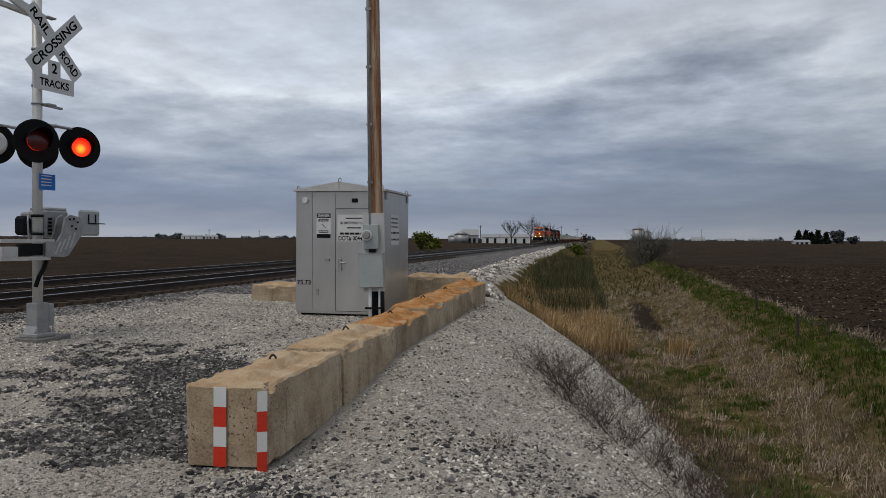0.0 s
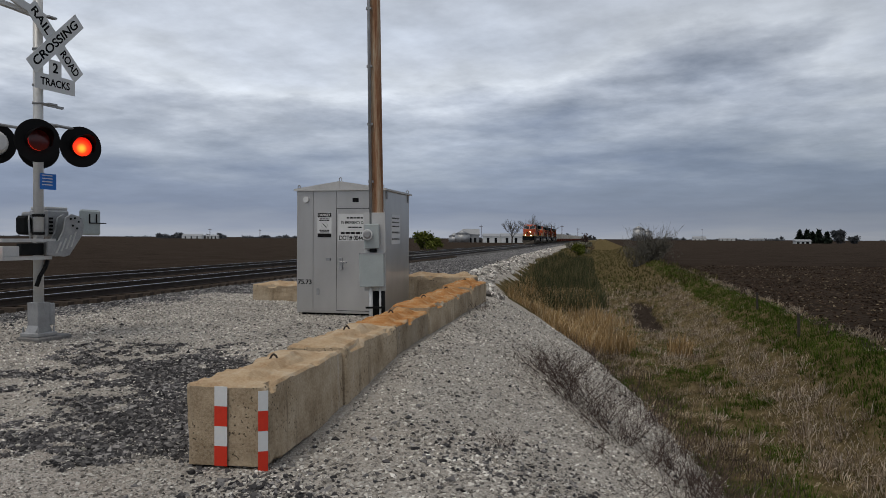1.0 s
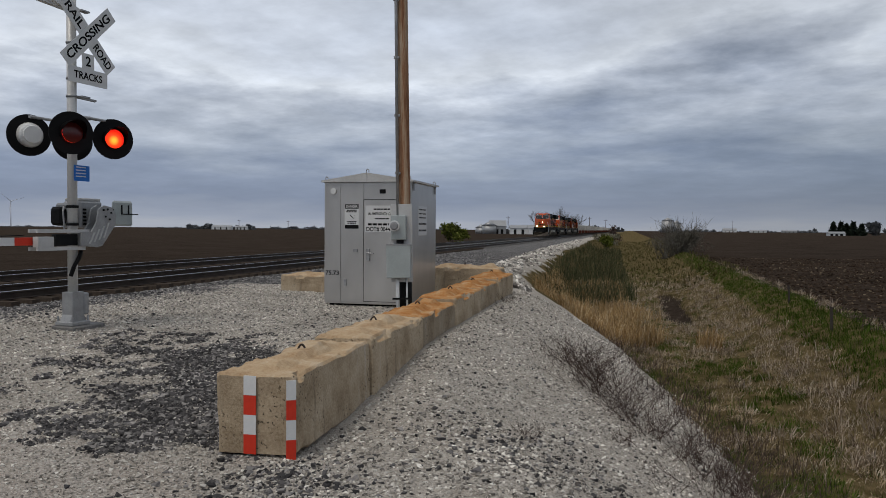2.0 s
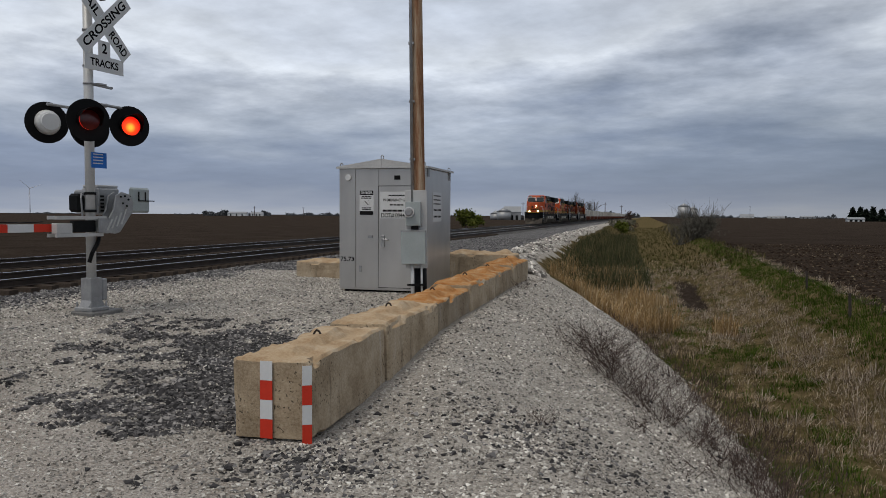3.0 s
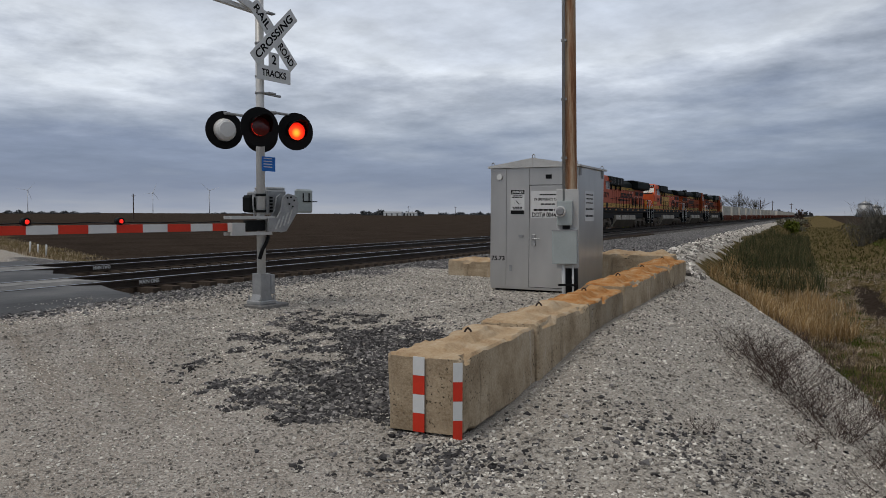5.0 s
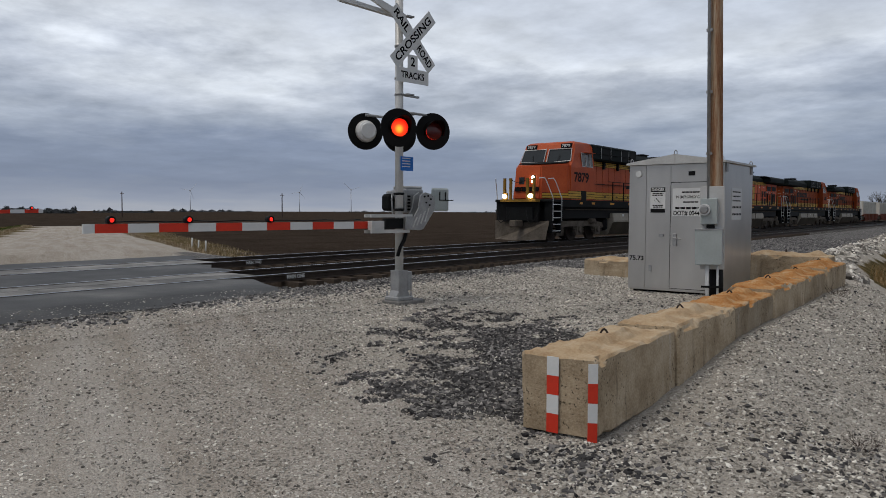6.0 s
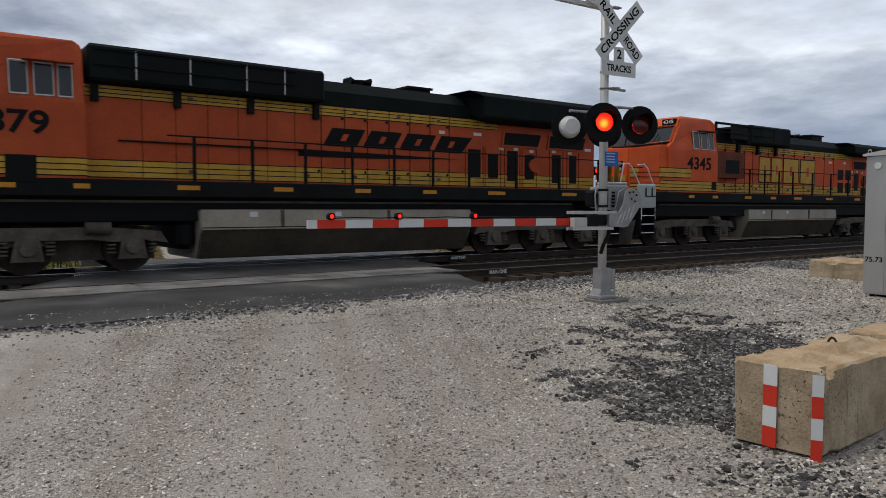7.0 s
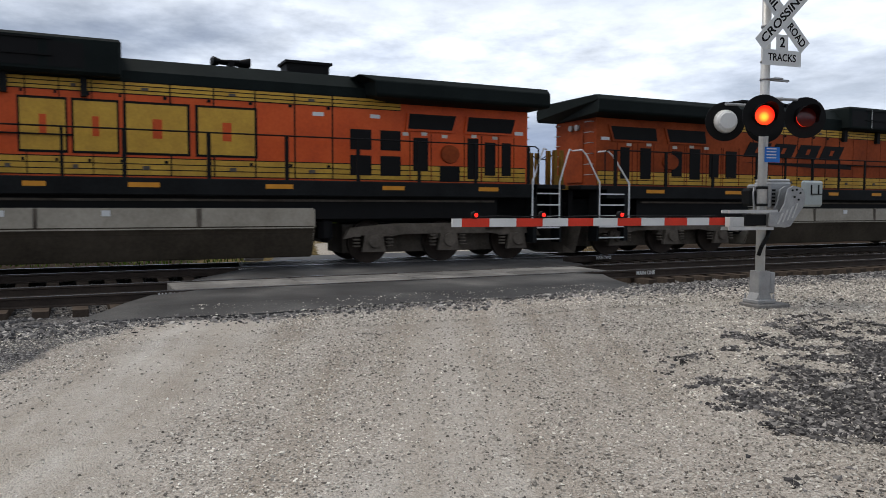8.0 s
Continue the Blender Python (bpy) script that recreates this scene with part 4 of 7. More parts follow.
def gate_arm(m, length):
    """Local -x runs out along the arm; white tip, red and white bands."""
    ob = thing("gate_arm", "lowered red and white striped crossing gate arm", "gate arm", "gate arms", m=m)
    x, red, first = -length, False, 0.13
    while x < -0.72:
        e = min(x + (first or 0.389), -0.66)
        bm = bmesh.new()
        box(bm, x, e - 0.002, -0.02, 0.02, -0.055, 0.055)
        part("band", bm, M["red_sheet"] if red else M["white"], ob, "red reflective band" if red else "white reflective band")
        x, red, first = e, not red, 0.0
    for d in (0.32, 1.30, 2.52):
        bm = bmesh.new()
        tube(bm, (-length + d, -0.045, 0.10), (-length + d, 0.045, 0.10), 0.048, 0.048, 14)
        box(bm, -length + d - 0.05, -length + d + 0.05, -0.03, 0.03, 0.062, 0.09)
        l = part("lamp", bm, M["black"], ob, "small red gate lamp")
        for s in (-1, 1):
            bm = bmesh.new()
            tube(bm, (-length + d, s * 0.045, 0.10), (-length + d, s * 0.055, 0.10), 0.028, 0.02, 14)
            part("lens", bm, M["lit_red_dim"], l)
    bm = bmesh.new()
    hose(bm, [(-length + 0.32 + 0.35 * k, 0.0, 0.075 + 0.012 * (k % 2)) for k in range(int((length - 0.6) / 0.35))], 0.008, 5)
    part("cable", bm, M["black"], ob)
    return ob


SIGNAL = pose(-8.0, 9.2, 0.0, 0, 0, 83.5)
crossing_signal(SIGNAL, True)
gate_arm(SIGNAL @ pose(0, 0, 1.235), 4.99)
SIGNAL_FAR = pose(-24.2, 4.9, -0.12, 0, 0, 263.5)
crossing_signal(SIGNAL_FAR, False)
gate_arm(SIGNAL_FAR @ pose(0, 0, 1.45, 0, 1.0, 0), 5.6)


# ---- tracks ----
def rails():
    for c in (TRACK_1, TRACK_2):
        for s in (-1, 1):
            x = c + s * (GAUGE / 2 + 0.036)
            bm = bmesh.new()
            prism(bm, [(x + a, RAIL_TOP - 0.17 + b) for a, b in ((-0.07, 0), (0.07, 0), (0.07, 0.012), (0.01, 0.03), (0.01, 0.125), (0.036, 0.135), (0.036, 0.166), (-0.036, 0.166), (-0.036, 0.135), (-0.01, 0.125), (-0.01, 0.03), (-0.07, 0.012))], -300, 1200)
            ob = tagged(part("rail", bm, M["rail"]), "rust-brown steel rail with a worn bright head", "rail", "rails", "structure")
            bm = bmesh.new()
            box(bm, x - 0.028, x + 0.028, -300, 1200, RAIL_TOP - 0.003, RAIL_TOP + 0.003)
            part("running_surface", bm, M["rail_top"], ob, "bright worn rail head")


def ties():
    bm = bmesh.new()
    box(bm, -1.3, 1.3, -0.11, 0.11, -0.17, 0.0)
    me = finish(bm, "tie", M["tie"])
    for c in (TRACK_1, TRACK_2):
        bed = tagged(new("track"), "creosoted wooden ties in grey ballast", "track", "tracks", "structure")
        for k in range(130):
            y = -6 + 0.53 * k
            if road_uv(c, y)[1] > -4.2 and road_uv(c, y)[1] < 4.6:
                continue
            t = new("tie", me)
            t.parent = bed
            t.matrix_basis = pose(c, y, -0.12, 0, 0, 1.2 * math.sin(k * 7.0))


def crossing():
    """Asphalt aprons and concrete panels between the rails, skewed with the road."""
    g = GAUGE / 2
    strips = []
    edges = ((-10.2, TRACK_1 + g + 0.12, "a"), (TRACK_1 + g - 0.09, TRACK_1 - g + 0.09, "p"), (TRACK_1 - g - 0.12, TRACK_2 + g + 0.12, "a"),
             (TRACK_2 + g - 0.09, TRACK_2 - g + 0.09, "p"), (TRACK_2 - g - 0.12, -21.5, "a"))
    mid = lambda x: ROAD_MID.y + (ROAD_MID.x - x) * 0.479
    for x0, x1, kind in edges:
        if kind == "a":
            bm = bmesh.new()
            top = []
            for j in range(15):
                row = []
                for i in range(4):
                    x = x0 + (x1 - x0) * i / 3
                    w = -4.35 + 8.9 * j / 14
                    if j in (0, 14):
                        w += 0.35 * noise.noise(Vector((x * 1.3, w, 2.0)))
                    y = mid(x) + w
                    xx = x + (0.22 * noise.noise(Vector((y * 0.7, 5.0, 1.0))) if (i == 0 and x0 == -10.2) else 0)
                    z = 0.045 - (0.06 if (i == 0 and x0 == -10.2) else 0) - (0.045 if j in (0, 14) else 0)
                    if i == 3 and x1 == -21.5:
                        z = -0.02
                    row.append(bm.verts.new((xx, y, z)))
                top.append(row)
            for a, b in zip(top, top[1:]):
                for i in range(3):
                    bm.faces.new((a[i], a[i + 1], b[i + 1], b[i]))
            bmesh.ops.recalc_face_normals(bm, faces=bm.faces)
            if bm.faces[:][0].normal.z < 0:
                bmesh.ops.reverse_faces(bm, faces=bm.faces[:])
            bmesh.ops.solidify(bm, geom=bm.faces[:], thickness=0.34)
            tagged(part("asphalt_apron", bm, M["asphalt"]), "damp grey asphalt at the crossing", "road", "", "structure")
        else:
            ob = tagged(new("crossing_panels"), "grey concrete crossing panels between the rails", "crossing panel", "", "structure")
            y0 = mid((x0 + x1) / 2) - 4.4
            for k in range(4):
                for a, b in ((x0, x0 + (x1 - x0) / 2 + 0.02), (x0 + (x1 - x0) / 2 - 0.02, x1)):
                    bm = bmesh.new()
                    box(bm, min(a, b), max(a, b), y0 + 2.25 * k, y0 + 2.25 * k + 2.225, -0.32, 0.047 + 0.004 * math.sin(k * 5 + a), 0.012)
                    part("panel", bm, M["panel"], ob)


rails()
ties()
crossing()


def track_sign(y, x, words):
    ob = thing("track_label", "small white plate lettered with the track's name, on the rail", "sign", "track labels", m=pose(x, y, -0.015, 0, 0, 90))
    text("lettering", words, 0.12, pose(0, -0.012, 0.0, 90), M["white"], ob, "white letters", 0.52)
    solid("backing", M["rail"], ob, "dark backing plate", (-0.29, 0.29, -0.010, 0.0, -0.055, 0.055))


track_sign(1.25, TRACK_1 + GAUGE / 2 + 0.16, "MAIN ONE")
track_sign(11.1, TRACK_1 + GAUGE / 2 + 0.16, "MAIN ONE")
track_sign(3.3, TRACK_2 + GAUGE / 2 + 0.16, "MAIN TWO")
track_sign(13.3, TRACK_2 + GAUGE / 2 + 0.16, "MAIN TWO")


# ---- train ----
def side_pair(name, material, parent, label, *boxes, bevel=0.0):
    """The same boxes on the two sides, one part each."""
    for s in (1, -1):
        bm = bmesh.new()
        for x0, x1, y0, y1, z0, z1 in boxes:
            box(bm, min(s * x0, s * x1), max(s * x0, s * x1), y0, y1, z0, z1, bevel)
        part(name, bm, material, parent, label)


def bogie(parent, y0):
    """Three-axle truck; y0 is its middle axle."""
    tr = part("bogie", bogie_frame(y0), M["truck"], parent, "grime-covered three-axle truck")
    for dy in (-2.0, 0.0, 2.0):
        for s in (1, -1):
            bm = bmesh.new()
            tube(bm, (s * 0.68, y0 + dy, 0.525), (s * 0.81, y0 + dy, 0.525), 0.525, 0.52, 28)
            part("wheel", bm, M["rail"], tr, "dark steel wheel")
            bm = bmesh.new()
            tube(bm, (s * 1.18, y0 + dy, 0.56), (s * 1.33, y0 + dy, 0.56), 0.17, 0.15, 16)
            prism(bm, [(y0 + dy + a, z) for a, z in ((-0.30, 0.30), (0.30, 0.30), (0.22, 0.72), (-0.22, 0.72))], s * 1.12, s * 1.24, "x")
            part("axle_box", bm, M["truck"], tr)
            for e in (-0.42, 0.42):
                bm = bmesh.new()
                for q in range(4):
                    tube(bm, (s * 1.17, y0 + dy + e, 0.42 + 0.08 * q), (s * 1.17, y0 + dy + e, 0.46 + 0.08 * q), 0.09, 0.09, 10)
                part("spring", bm, M["truck"], tr)
    return tr


def bogie_frame(y0):
    bm = bmesh.new()
    for s in (1, -1):
        top = ((-2.75, 0.62), (-2.6, 0.88), (-1.5, 0.98), (1.5, 0.98), (2.6, 0.88), (2.75, 0.62), (2.3, 0.70), (1.6, 0.66), (1.2, 0.72), (-1.2, 0.72), (-1.6, 0.66), (-2.3, 0.70))
        prism(bm, [(y0 + a, z) for a, z in top], s * 1.05, s * 1.20, "x")
        tube(bm, (s * 1.26, y0 + 1.05, 0.96), (s * 1.26, y0 + 1.55, 0.96), 0.13, 0.13, 12)
    box(bm, -1.1, 1.1, y0 - 0.4, y0 + 0.4, 0.6, 0.95)
    box(bm, -0.62, 0.62, y0 - 2.6, y0 + 2.6, 0.25, 0.95)
    return bm


def letters_as_shapes(parent, y0, y1, z0, z1, x, slant, material, edge, parent_paint):
    """Four plain slanted blocks where the road's mark stands."""
    n, w = 4, (y1 - y0) / 4
    for s in (1, -1):
        d = slant if s > 0 else -slant
        for k in range(n):
            a, b = y0 + k * w + 0.08 * w, y0 + (k + 1) * w - 0.08 * w
            for m, grow, lift in (((edge, 0.05, 0.0), (material, 0.0, 0.005)) if edge else ((material, 0.0, 0.005),)):
                bm = bmesh.new()
                prism(bm, ((a - grow, z0 - grow), (b + grow, z0 - grow), (b + d + grow, z1 + grow), (a + d - grow, z1 + grow)), s * x, s * (x + 0.008 + lift), "x")
                part("mark", bm, m, parent, "plain painted block of the road's mark")
            # body colour showing through the middle
            bm = bmesh.new()
            h = z1 - z0
            e, f = a + 0.42 * (b - a), b - 0.42 * (b - a)
            for q0, q1 in ((0.30, 0.70), ):
                prism(bm, ((e + d * q0, z0 + q0 * h), (f + d * q0, z0 + q0 * h), (f + d * q1, z0 + q1 * h), (e + d * q1, z0 + q1 * h)), s * x, s * (x + 0.017), "x")
            part("mark_gap", bm, parent_paint, parent)


def locomotive(label, number, old, lit, paint="orange", overhang=0.35, inset=0.0):
    """Front at y = 0, running back to 22.1; z from the rail's top."""
    ob = thing("locomotive", label, "locomotive", "locomotives of the train")
    O, Y, K, F = M[paint], M["yellow"], M["dark_green"], M["frame_grey"]
    HW = 0.98      # half width of the hood
    anchors = ((-5, 1.65, 2.45, 3.4, 6.35, 8.45, 12.75, 16.9, 21.25, 27), (-5, 1.65, 1.97, 3.55, 5.48, 7.66, 11.15, 16.2, 21.1, 26.85)) if old else \
              ((-5, 1.65, 2.72, 3.4, 6.35, 12.0, 16.9, 21.25, 27), (-5, 1.65, 2.65, 3.45, 5.12, 10.65, 15.15, 20.9, 26.65))
    fit_y = lambda y: float(np.interp(y, *anchors))
    raw_y = lambda y: float(np.interp(y, *anchors[::-1]))
    # frame and deck
    deck = solid("deck", F, ob, "dark grey side sill and walkway", (-1.5, 1.5, 1.75, 21.25, 1.62, 1.98), (-0.7, 0.7, 0.5, 22.2, 1.0, 1.62), (-1.5, 1.5, 0.75, 1.75, 1.86, 1.98), (-1.5, 1.5, 21.25, 22.15, 1.86, 1.98), bevel=0.02)
    for k in range(8):
        side_pair("reflector", M["amber"], deck, "amber reflector", (1.5, 1.508, 3.6 + k * 2.3, 4.1 + k * 2.3, 1.78, 1.88))
    solid("undergear", M["black"], ob, "black pipes and cable trays under the deck", (-1.25, 1.25, 2.4, 20.3, 1.10, 1.62))
    solid("air_reservoir", M["black"], ob, "black air reservoir", (-1.2, 1.2, raw_y(7.0), raw_y(7.4), 0.45, 1.12), bevel=0.12)
    solid("air_reservoir", M["black"], ob, "black air reservoir", (-1.2, 1.2, raw_y(15.3), raw_y(15.65), 0.55, 1.12), bevel=0.1)
    side_pair("pipe", M["truck"], ob, "", (1.25, 1.30, 2.6, 20.2, 1.50, 1.55))
    # fuel tank
    bm = bmesh.new()
    prism(bm, ((-1.42, 1.35), (1.42, 1.35), (1.46, 0.92), (1.38, 0.80), (1.12, 0.22), (-1.12, 0.22), (-1.38, 0.80), (-1.46, 0.92)), raw_y(7.8 if old else 7.45), raw_y(15.15 if old else 15.25))
    bmesh.ops.bevel(bm, geom=bm.edges[:], offset=0.03, segments=2, affect="EDGES")
    bmesh.ops.recalc_face_normals(bm, faces=bm.faces)
    # down-facing faces take the darker colour, painting in the shade beneath
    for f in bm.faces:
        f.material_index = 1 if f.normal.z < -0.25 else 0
    tank = part("fuel_tank", bm, (M["tank"], M["tank_shade"]), ob, "dusty grey fuel tank")
    for y in (10.7, 13.9):
        side_pair("strap", M["truck"], tank, "", (1.44, 1.47, y, y + 0.08, 0.95, 1.34))
    for y in (9.9, 12.2):
        side_pair("plate", M["white"], tank, "small white plate", (1.43, 1.452, y, y + 0.2, 1.18, 1.30))
    bogie(ob, 4.4 if old else 4.05)
    bogie(ob, 18.65 if old else 18.3)
    # cab and nose
    bm = bmesh.new()
    prism(bm, ((2.72, 1.98), (6.35, 1.98), (6.35, 3.50), (2.72, 3.50)), -1.5, 1.5, "x")
    cab = part("cab", bm, O, ob, "orange wide-nosed cab")
    bm = bmesh.new()
    prism(bm, ((2.72, 3.50), (6.35, 3.50), (6.35, 4.64), (6.15, 4.80), (3.42, 4.80), (3.24, 4.70), (3.14, 4.42), (2.90, 3.78), (2.72, 3.60)), -1.5, 1.5, "x")
    for v in bm.verts:
        v.co.x *= 1 - 0.08 * (v.co.z - 3.5) - (0.10 if v.co.z > 4.75 else 0.0)
    bmesh.ops.recalc_face_normals(bm, faces=bm.faces)
    bmesh.ops.bevel(bm, geom=[e for e in bm.edges if e.verts[0].co.z > 4.0 or e.verts[1].co.z > 4.0], offset=0.05, segments=3, affect="EDGES")
    part("cab_top", bm, O, ob, "orange cab roof and window band")
    bm = bmesh.new()
    lo = [(-1.5, 2.9), (-1.5, 2.45), (-0.72, 1.12), (0.72, 1.12), (1.5, 2.45), (1.5, 2.9)]
    hi = [(-1.46, 3.1), (-1.40, 2.55), (-0.66, 1.30), (0.66, 1.30), (1.40, 2.55), (1.46, 3.1)]
    zs = (3.70, 3.68, 3.56, 3.56, 3.68, 3.70)
    a = [bm.verts.new((x, y, 1.98)) for x, y in lo]
    b = [bm.verts.new((x, y, z)) for (x, y), z in zip(hi, zs)]
    for k in range(6):
        bm.faces.new((a[k], a[(k + 1) % 6], b[(k + 1) % 6], b[k]))
    bm.faces.new(b); bm.faces.new(a[::-1])
    bmesh.ops.recalc_face_normals(bm, faces=bm.faces)
    bmesh.ops.bevel(bm, geom=bm.edges[:], offset=0.06, segments=2, affect="EDGES")
    nose = part("nose", bm, O, ob, "orange nose")
    # windscreens on the sloping front, side windows
    for s in (1, -1):
        bm = bmesh.new()
        def scr(x, k):
            return (s * x, 2.895 + 0.24 * k - 0.012, 3.78 + 0.64 * k)
        vs = [bm.verts.new(p) for p in (scr(0.10, 0.02), scr(1.34, 0.10), scr(1.27, 0.98), scr(0.10, 0.98))]
        bm.faces.new(vs)
        bmesh.ops.recalc_face_normals(bm, faces=bm.faces)
        bmesh.ops.solidify(bm, geom=bm.faces[:], thickness=0.03)
        w = part("windscreen", bm, M["glass"], cab, "dark windscreen pane")
        bm = bmesh.new()
        rod(bm, [Vector(scr(x, k)) + Vector((0, -0.03, 0)) for x, k in ((0.08, 0.0), (1.37, 0.07), (1.29, 1.01), (0.08, 1.01), (0.08, 0.0))], 0.02, 5)
        part("gasket", bm, M["silver_paint"] if not old else O, w)
        bm = bmesh.new()
        rod(bm, [Vector(scr(x, k)) + Vector((0, -0.05, 0)) for x, k in ((0.65, 0.02), (0.75, 0.55))], 0.012, 5)
        part("wiper", bm, M["black"], w)
        for y0, y1 in ((4.0, 4.55), (4.75, 5.35), (5.5, 5.95)):
            bm = bmesh.new(); box(bm, min(s * 1.46, s * 1.495), max(s * 1.46, s * 1.495), y0, y1, 3.62, 4.22)
            bmesh.ops.rotate(bm, verts=bm.verts, cent=(s * 1.49, 0, 3.62), matrix=Matrix.Rotation(radians(-s * 6.8), 3, "Y"))
            w = part("side_window", bm, M["glass"], cab, "dark cab side window")
            bm = bmesh.new()
            rod(bm, ((s * 1.495, y0, 3.60), (s * 1.495, y1, 3.60), (s * 1.42, y1, 4.24), (s * 1.42, y0, 4.24), (s * 1.495, y0, 3.60)), 0.022, 5)
            part("frame", bm, M["silver_paint"], w)
        solid("sunshade", O if not old else M["well"], cab, "", (s * 1.36 if s > 0 else -1.62, s * 1.62 if s > 0 else -1.36, 4.4, 6.0, 4.26, 4.29))
        bm = bmesh.new()
        box(bm, s * 0.95 - 0.28, s * 0.95 + 0.28, 3.14, 3.40, 4.46, 4.68, 0.01)
        nb = part("number_board", bm, M["black"], cab, "black number board")
        if number:
            text("lettering", number, 0.17, pose(s * 0.95, 3.137, 4.57, 90, 0, 0), M["white"], nb, "", 0.44)
        side = pose(s * 1.505, 4.55 if old else 3.85, 3.04, 90, 0, 90 if s > 0 else -90)
        if number:
            text("lettering", number, 0.62, side, M["black"], cab, "black road number", 1.5, 0.004)
        else:
            for k in range(4):
                solid("digit_bar", M["black"], cab, "", (min(s * 1.5, s * 1.508), max(s * 1.5, s * 1.508), 3.6 + 0.36 * k, 3.87 + 0.36 * k, 2.8, 3.18))
    # V of dark paint under the windscreens
    bm = bmesh.new()
    vs = [bm.verts.new(p) for p in ((-1.28, 2.58, 3.70), (0.0, 1.80, 3.64), (1.28, 2.58, 3.70), (1.28, 2.93, 3.80), (-1.28, 2.93, 3.80))]
    bm.faces.new(vs)
    bmesh.ops.recalc_face_normals(bm, faces=bm.faces)
    bmesh.ops.solidify(bm, geom=bm.faces[:], thickness=0.02)
    part("glare_panel", bm, F, nose, "dark anti-glare panel")
    for z in (3.00, 2.80):
        bm = bmesh.new(); tube(bm, (0.30, 1.32, z), (0.30, 1.17, z), 0.075, 0.075, 16)
        part("headlight", bm, M["lit_white"] if lit else M["galv"], nose, "lit headlight" if lit else "unlit headlight")
    solid("headlight_box", M["black"], nose, "", (0.19, 0.41, 1.22, 1.30, 2.65, 3.10))
    solid("door_window", M["glass"], nose, "", (-0.45, -0.18, 1.19, 1.26, 2.70, 3.02))
    letters_front = ((-0.62, -0.30), (-0.24, 0.04), (0.10, 0.36), (0.42, 0.64))
    for x0, x1 in letters_front:
        solid("mark", M["black"] if not old else Y, nose, "painted mark on the nose", (x0, x1, 1.10, 1.20, 2.36, 2.56))
    # yellow bands with black lines: cab, nose, hood
    side_pair("stripe", Y, ob, "yellow band", (1.5, 1.506, 2.45, 6.35, 2.04, 2.38))
    side_pair("stripe_edging", M["black"], ob, "", *[(1.5, 1.509, 2.45, 6.35, z, z + 0.022) for z in (2.03, 2.14, 2.26, 2.38)])
    side_pair("stripe", Y, ob, "yellow band", (HW, HW + 0.006, 6.4, 21.2, 2.04, 2.40))
    side_pair("stripe_edging", M["black"], ob, "", *[(HW, HW + 0.010, 6.4, 21.2, z, z + 0.02) for z in (2.03, 2.15, 2.27, 2.40)])
    side_pair("stripe", Y, ob, "yellow band", (HW, HW + 0.006, 6.4, 18.0, 3.74, 3.98))
    side_pair("stripe_edging", M["black"], ob, "", *[(HW, HW + 0.010, 6.4, 18.0, z, z + 0.02) for z in (3.73, 3.81, 3.90, 3.98)])
    for s in (1, -1):      # the bands run on round the nose's slanted sides
        for z0, z1 in ((2.04, 2.30), ) + (((2.50, 2.86), ) if old else ()):
            def cheek(k, z, out):
                q = (z - 1.98) / 1.6
                return (s * (1.50 + out - 0.78 * k - 0.09 * q), 2.45 - 1.33 * k + 0.13 * q - out, z)
            lines = [(z0, z1, Y, 0.010, "stripe", "yellow band")] + [(z, z + 0.025, M["black"], 0.016, "stripe_edging", "") for z in (z0, (z0 + z1) / 2 - 0.012, z1 - 0.025)]
            for a, b, paint_, out, name, words in lines:
                bm = bmesh.new()
                front = [bm.verts.new(cheek(k, z, out)) for k, z in ((0.0, a), (0.93, a), (0.93, b), (0.0, b))]
                back = [bm.verts.new(cheek(k, z, -0.03)) for k, z in ((0.0, a), (0.93, a), (0.93, b), (0.0, b))]
                bm.faces.new(front); bm.faces.new(back[::-1])
                for k in range(4):
                    bm.faces.new((front[k], front[(k + 1) % 4], back[(k + 1) % 4], back[k]))
                part(name, bm, paint_, nose, words)
        if old:
            for a, b, paint_, out, name, words in [(2.50, 2.86, Y, 0.006, "stripe", "yellow band")] + [(z, z + 0.025, M["black"], 0.009, "stripe_edging", "") for z in (2.50, 2.668, 2.835)]:
                bm = bmesh.new(); box(bm, min(s * 1.5, s * (1.5 + out)), max(s * 1.5, s * (1.5 + out)), 2.45, 3.75, a, b)
                part(name, bm, paint_, ob, words)
    side_pair("door_box", M["black"], cab, "black louvred opening", (1.5, 1.515, 5.75, 6.2, 2.1, 2.4) if old else (1.5, 1.515, 3.8, 4.75, 1.9, 2.42))
    # hood
    bm = bmesh.new()
    box(bm, -HW, HW, 6.35, 21.25, 1.98, 3.99)
    hood = part("hood", bm, O, ob, "orange engine hood with doors")
    bm = bmesh.new()
    top = 4.52 if old else 4.66
    prism(bm, ((-HW - 0.01, 3.99), (HW + 0.01, 3.99), (HW + 0.01, top - 0.3), (0.72, top), (-0.72, top), (-HW - 0.01, top - 0.3)), 6.36, 17.2)
    part("hood_roof", bm, K, ob, "black-green hood roof")
    # blower housing after the cab
    solid("blower_housing", K, ob, "black-green housing behind the cab", (-1.32, 1.32, 8.9 if old else 6.45, 12.75 if old else 12.0, 4.02, 4.78), bevel=0.06)
    if old:
        solid("intake_cage", M["black"], ob, "dark open intake behind the cab", (-1.05, 1.05, 6.45, 8.9, 4.0, 4.55))
        for y in (6.5, 7.65, 8.8):
            side_pair("cage_post", M["frame_grey"], ob, "", (1.22, 1.30, y, y + 0.08, 4.0, 4.74))
        side_pair("cage_rail", M["frame_grey"], ob, "", (1.22, 1.30, 6.5, 8.9, 4.66, 4.74))
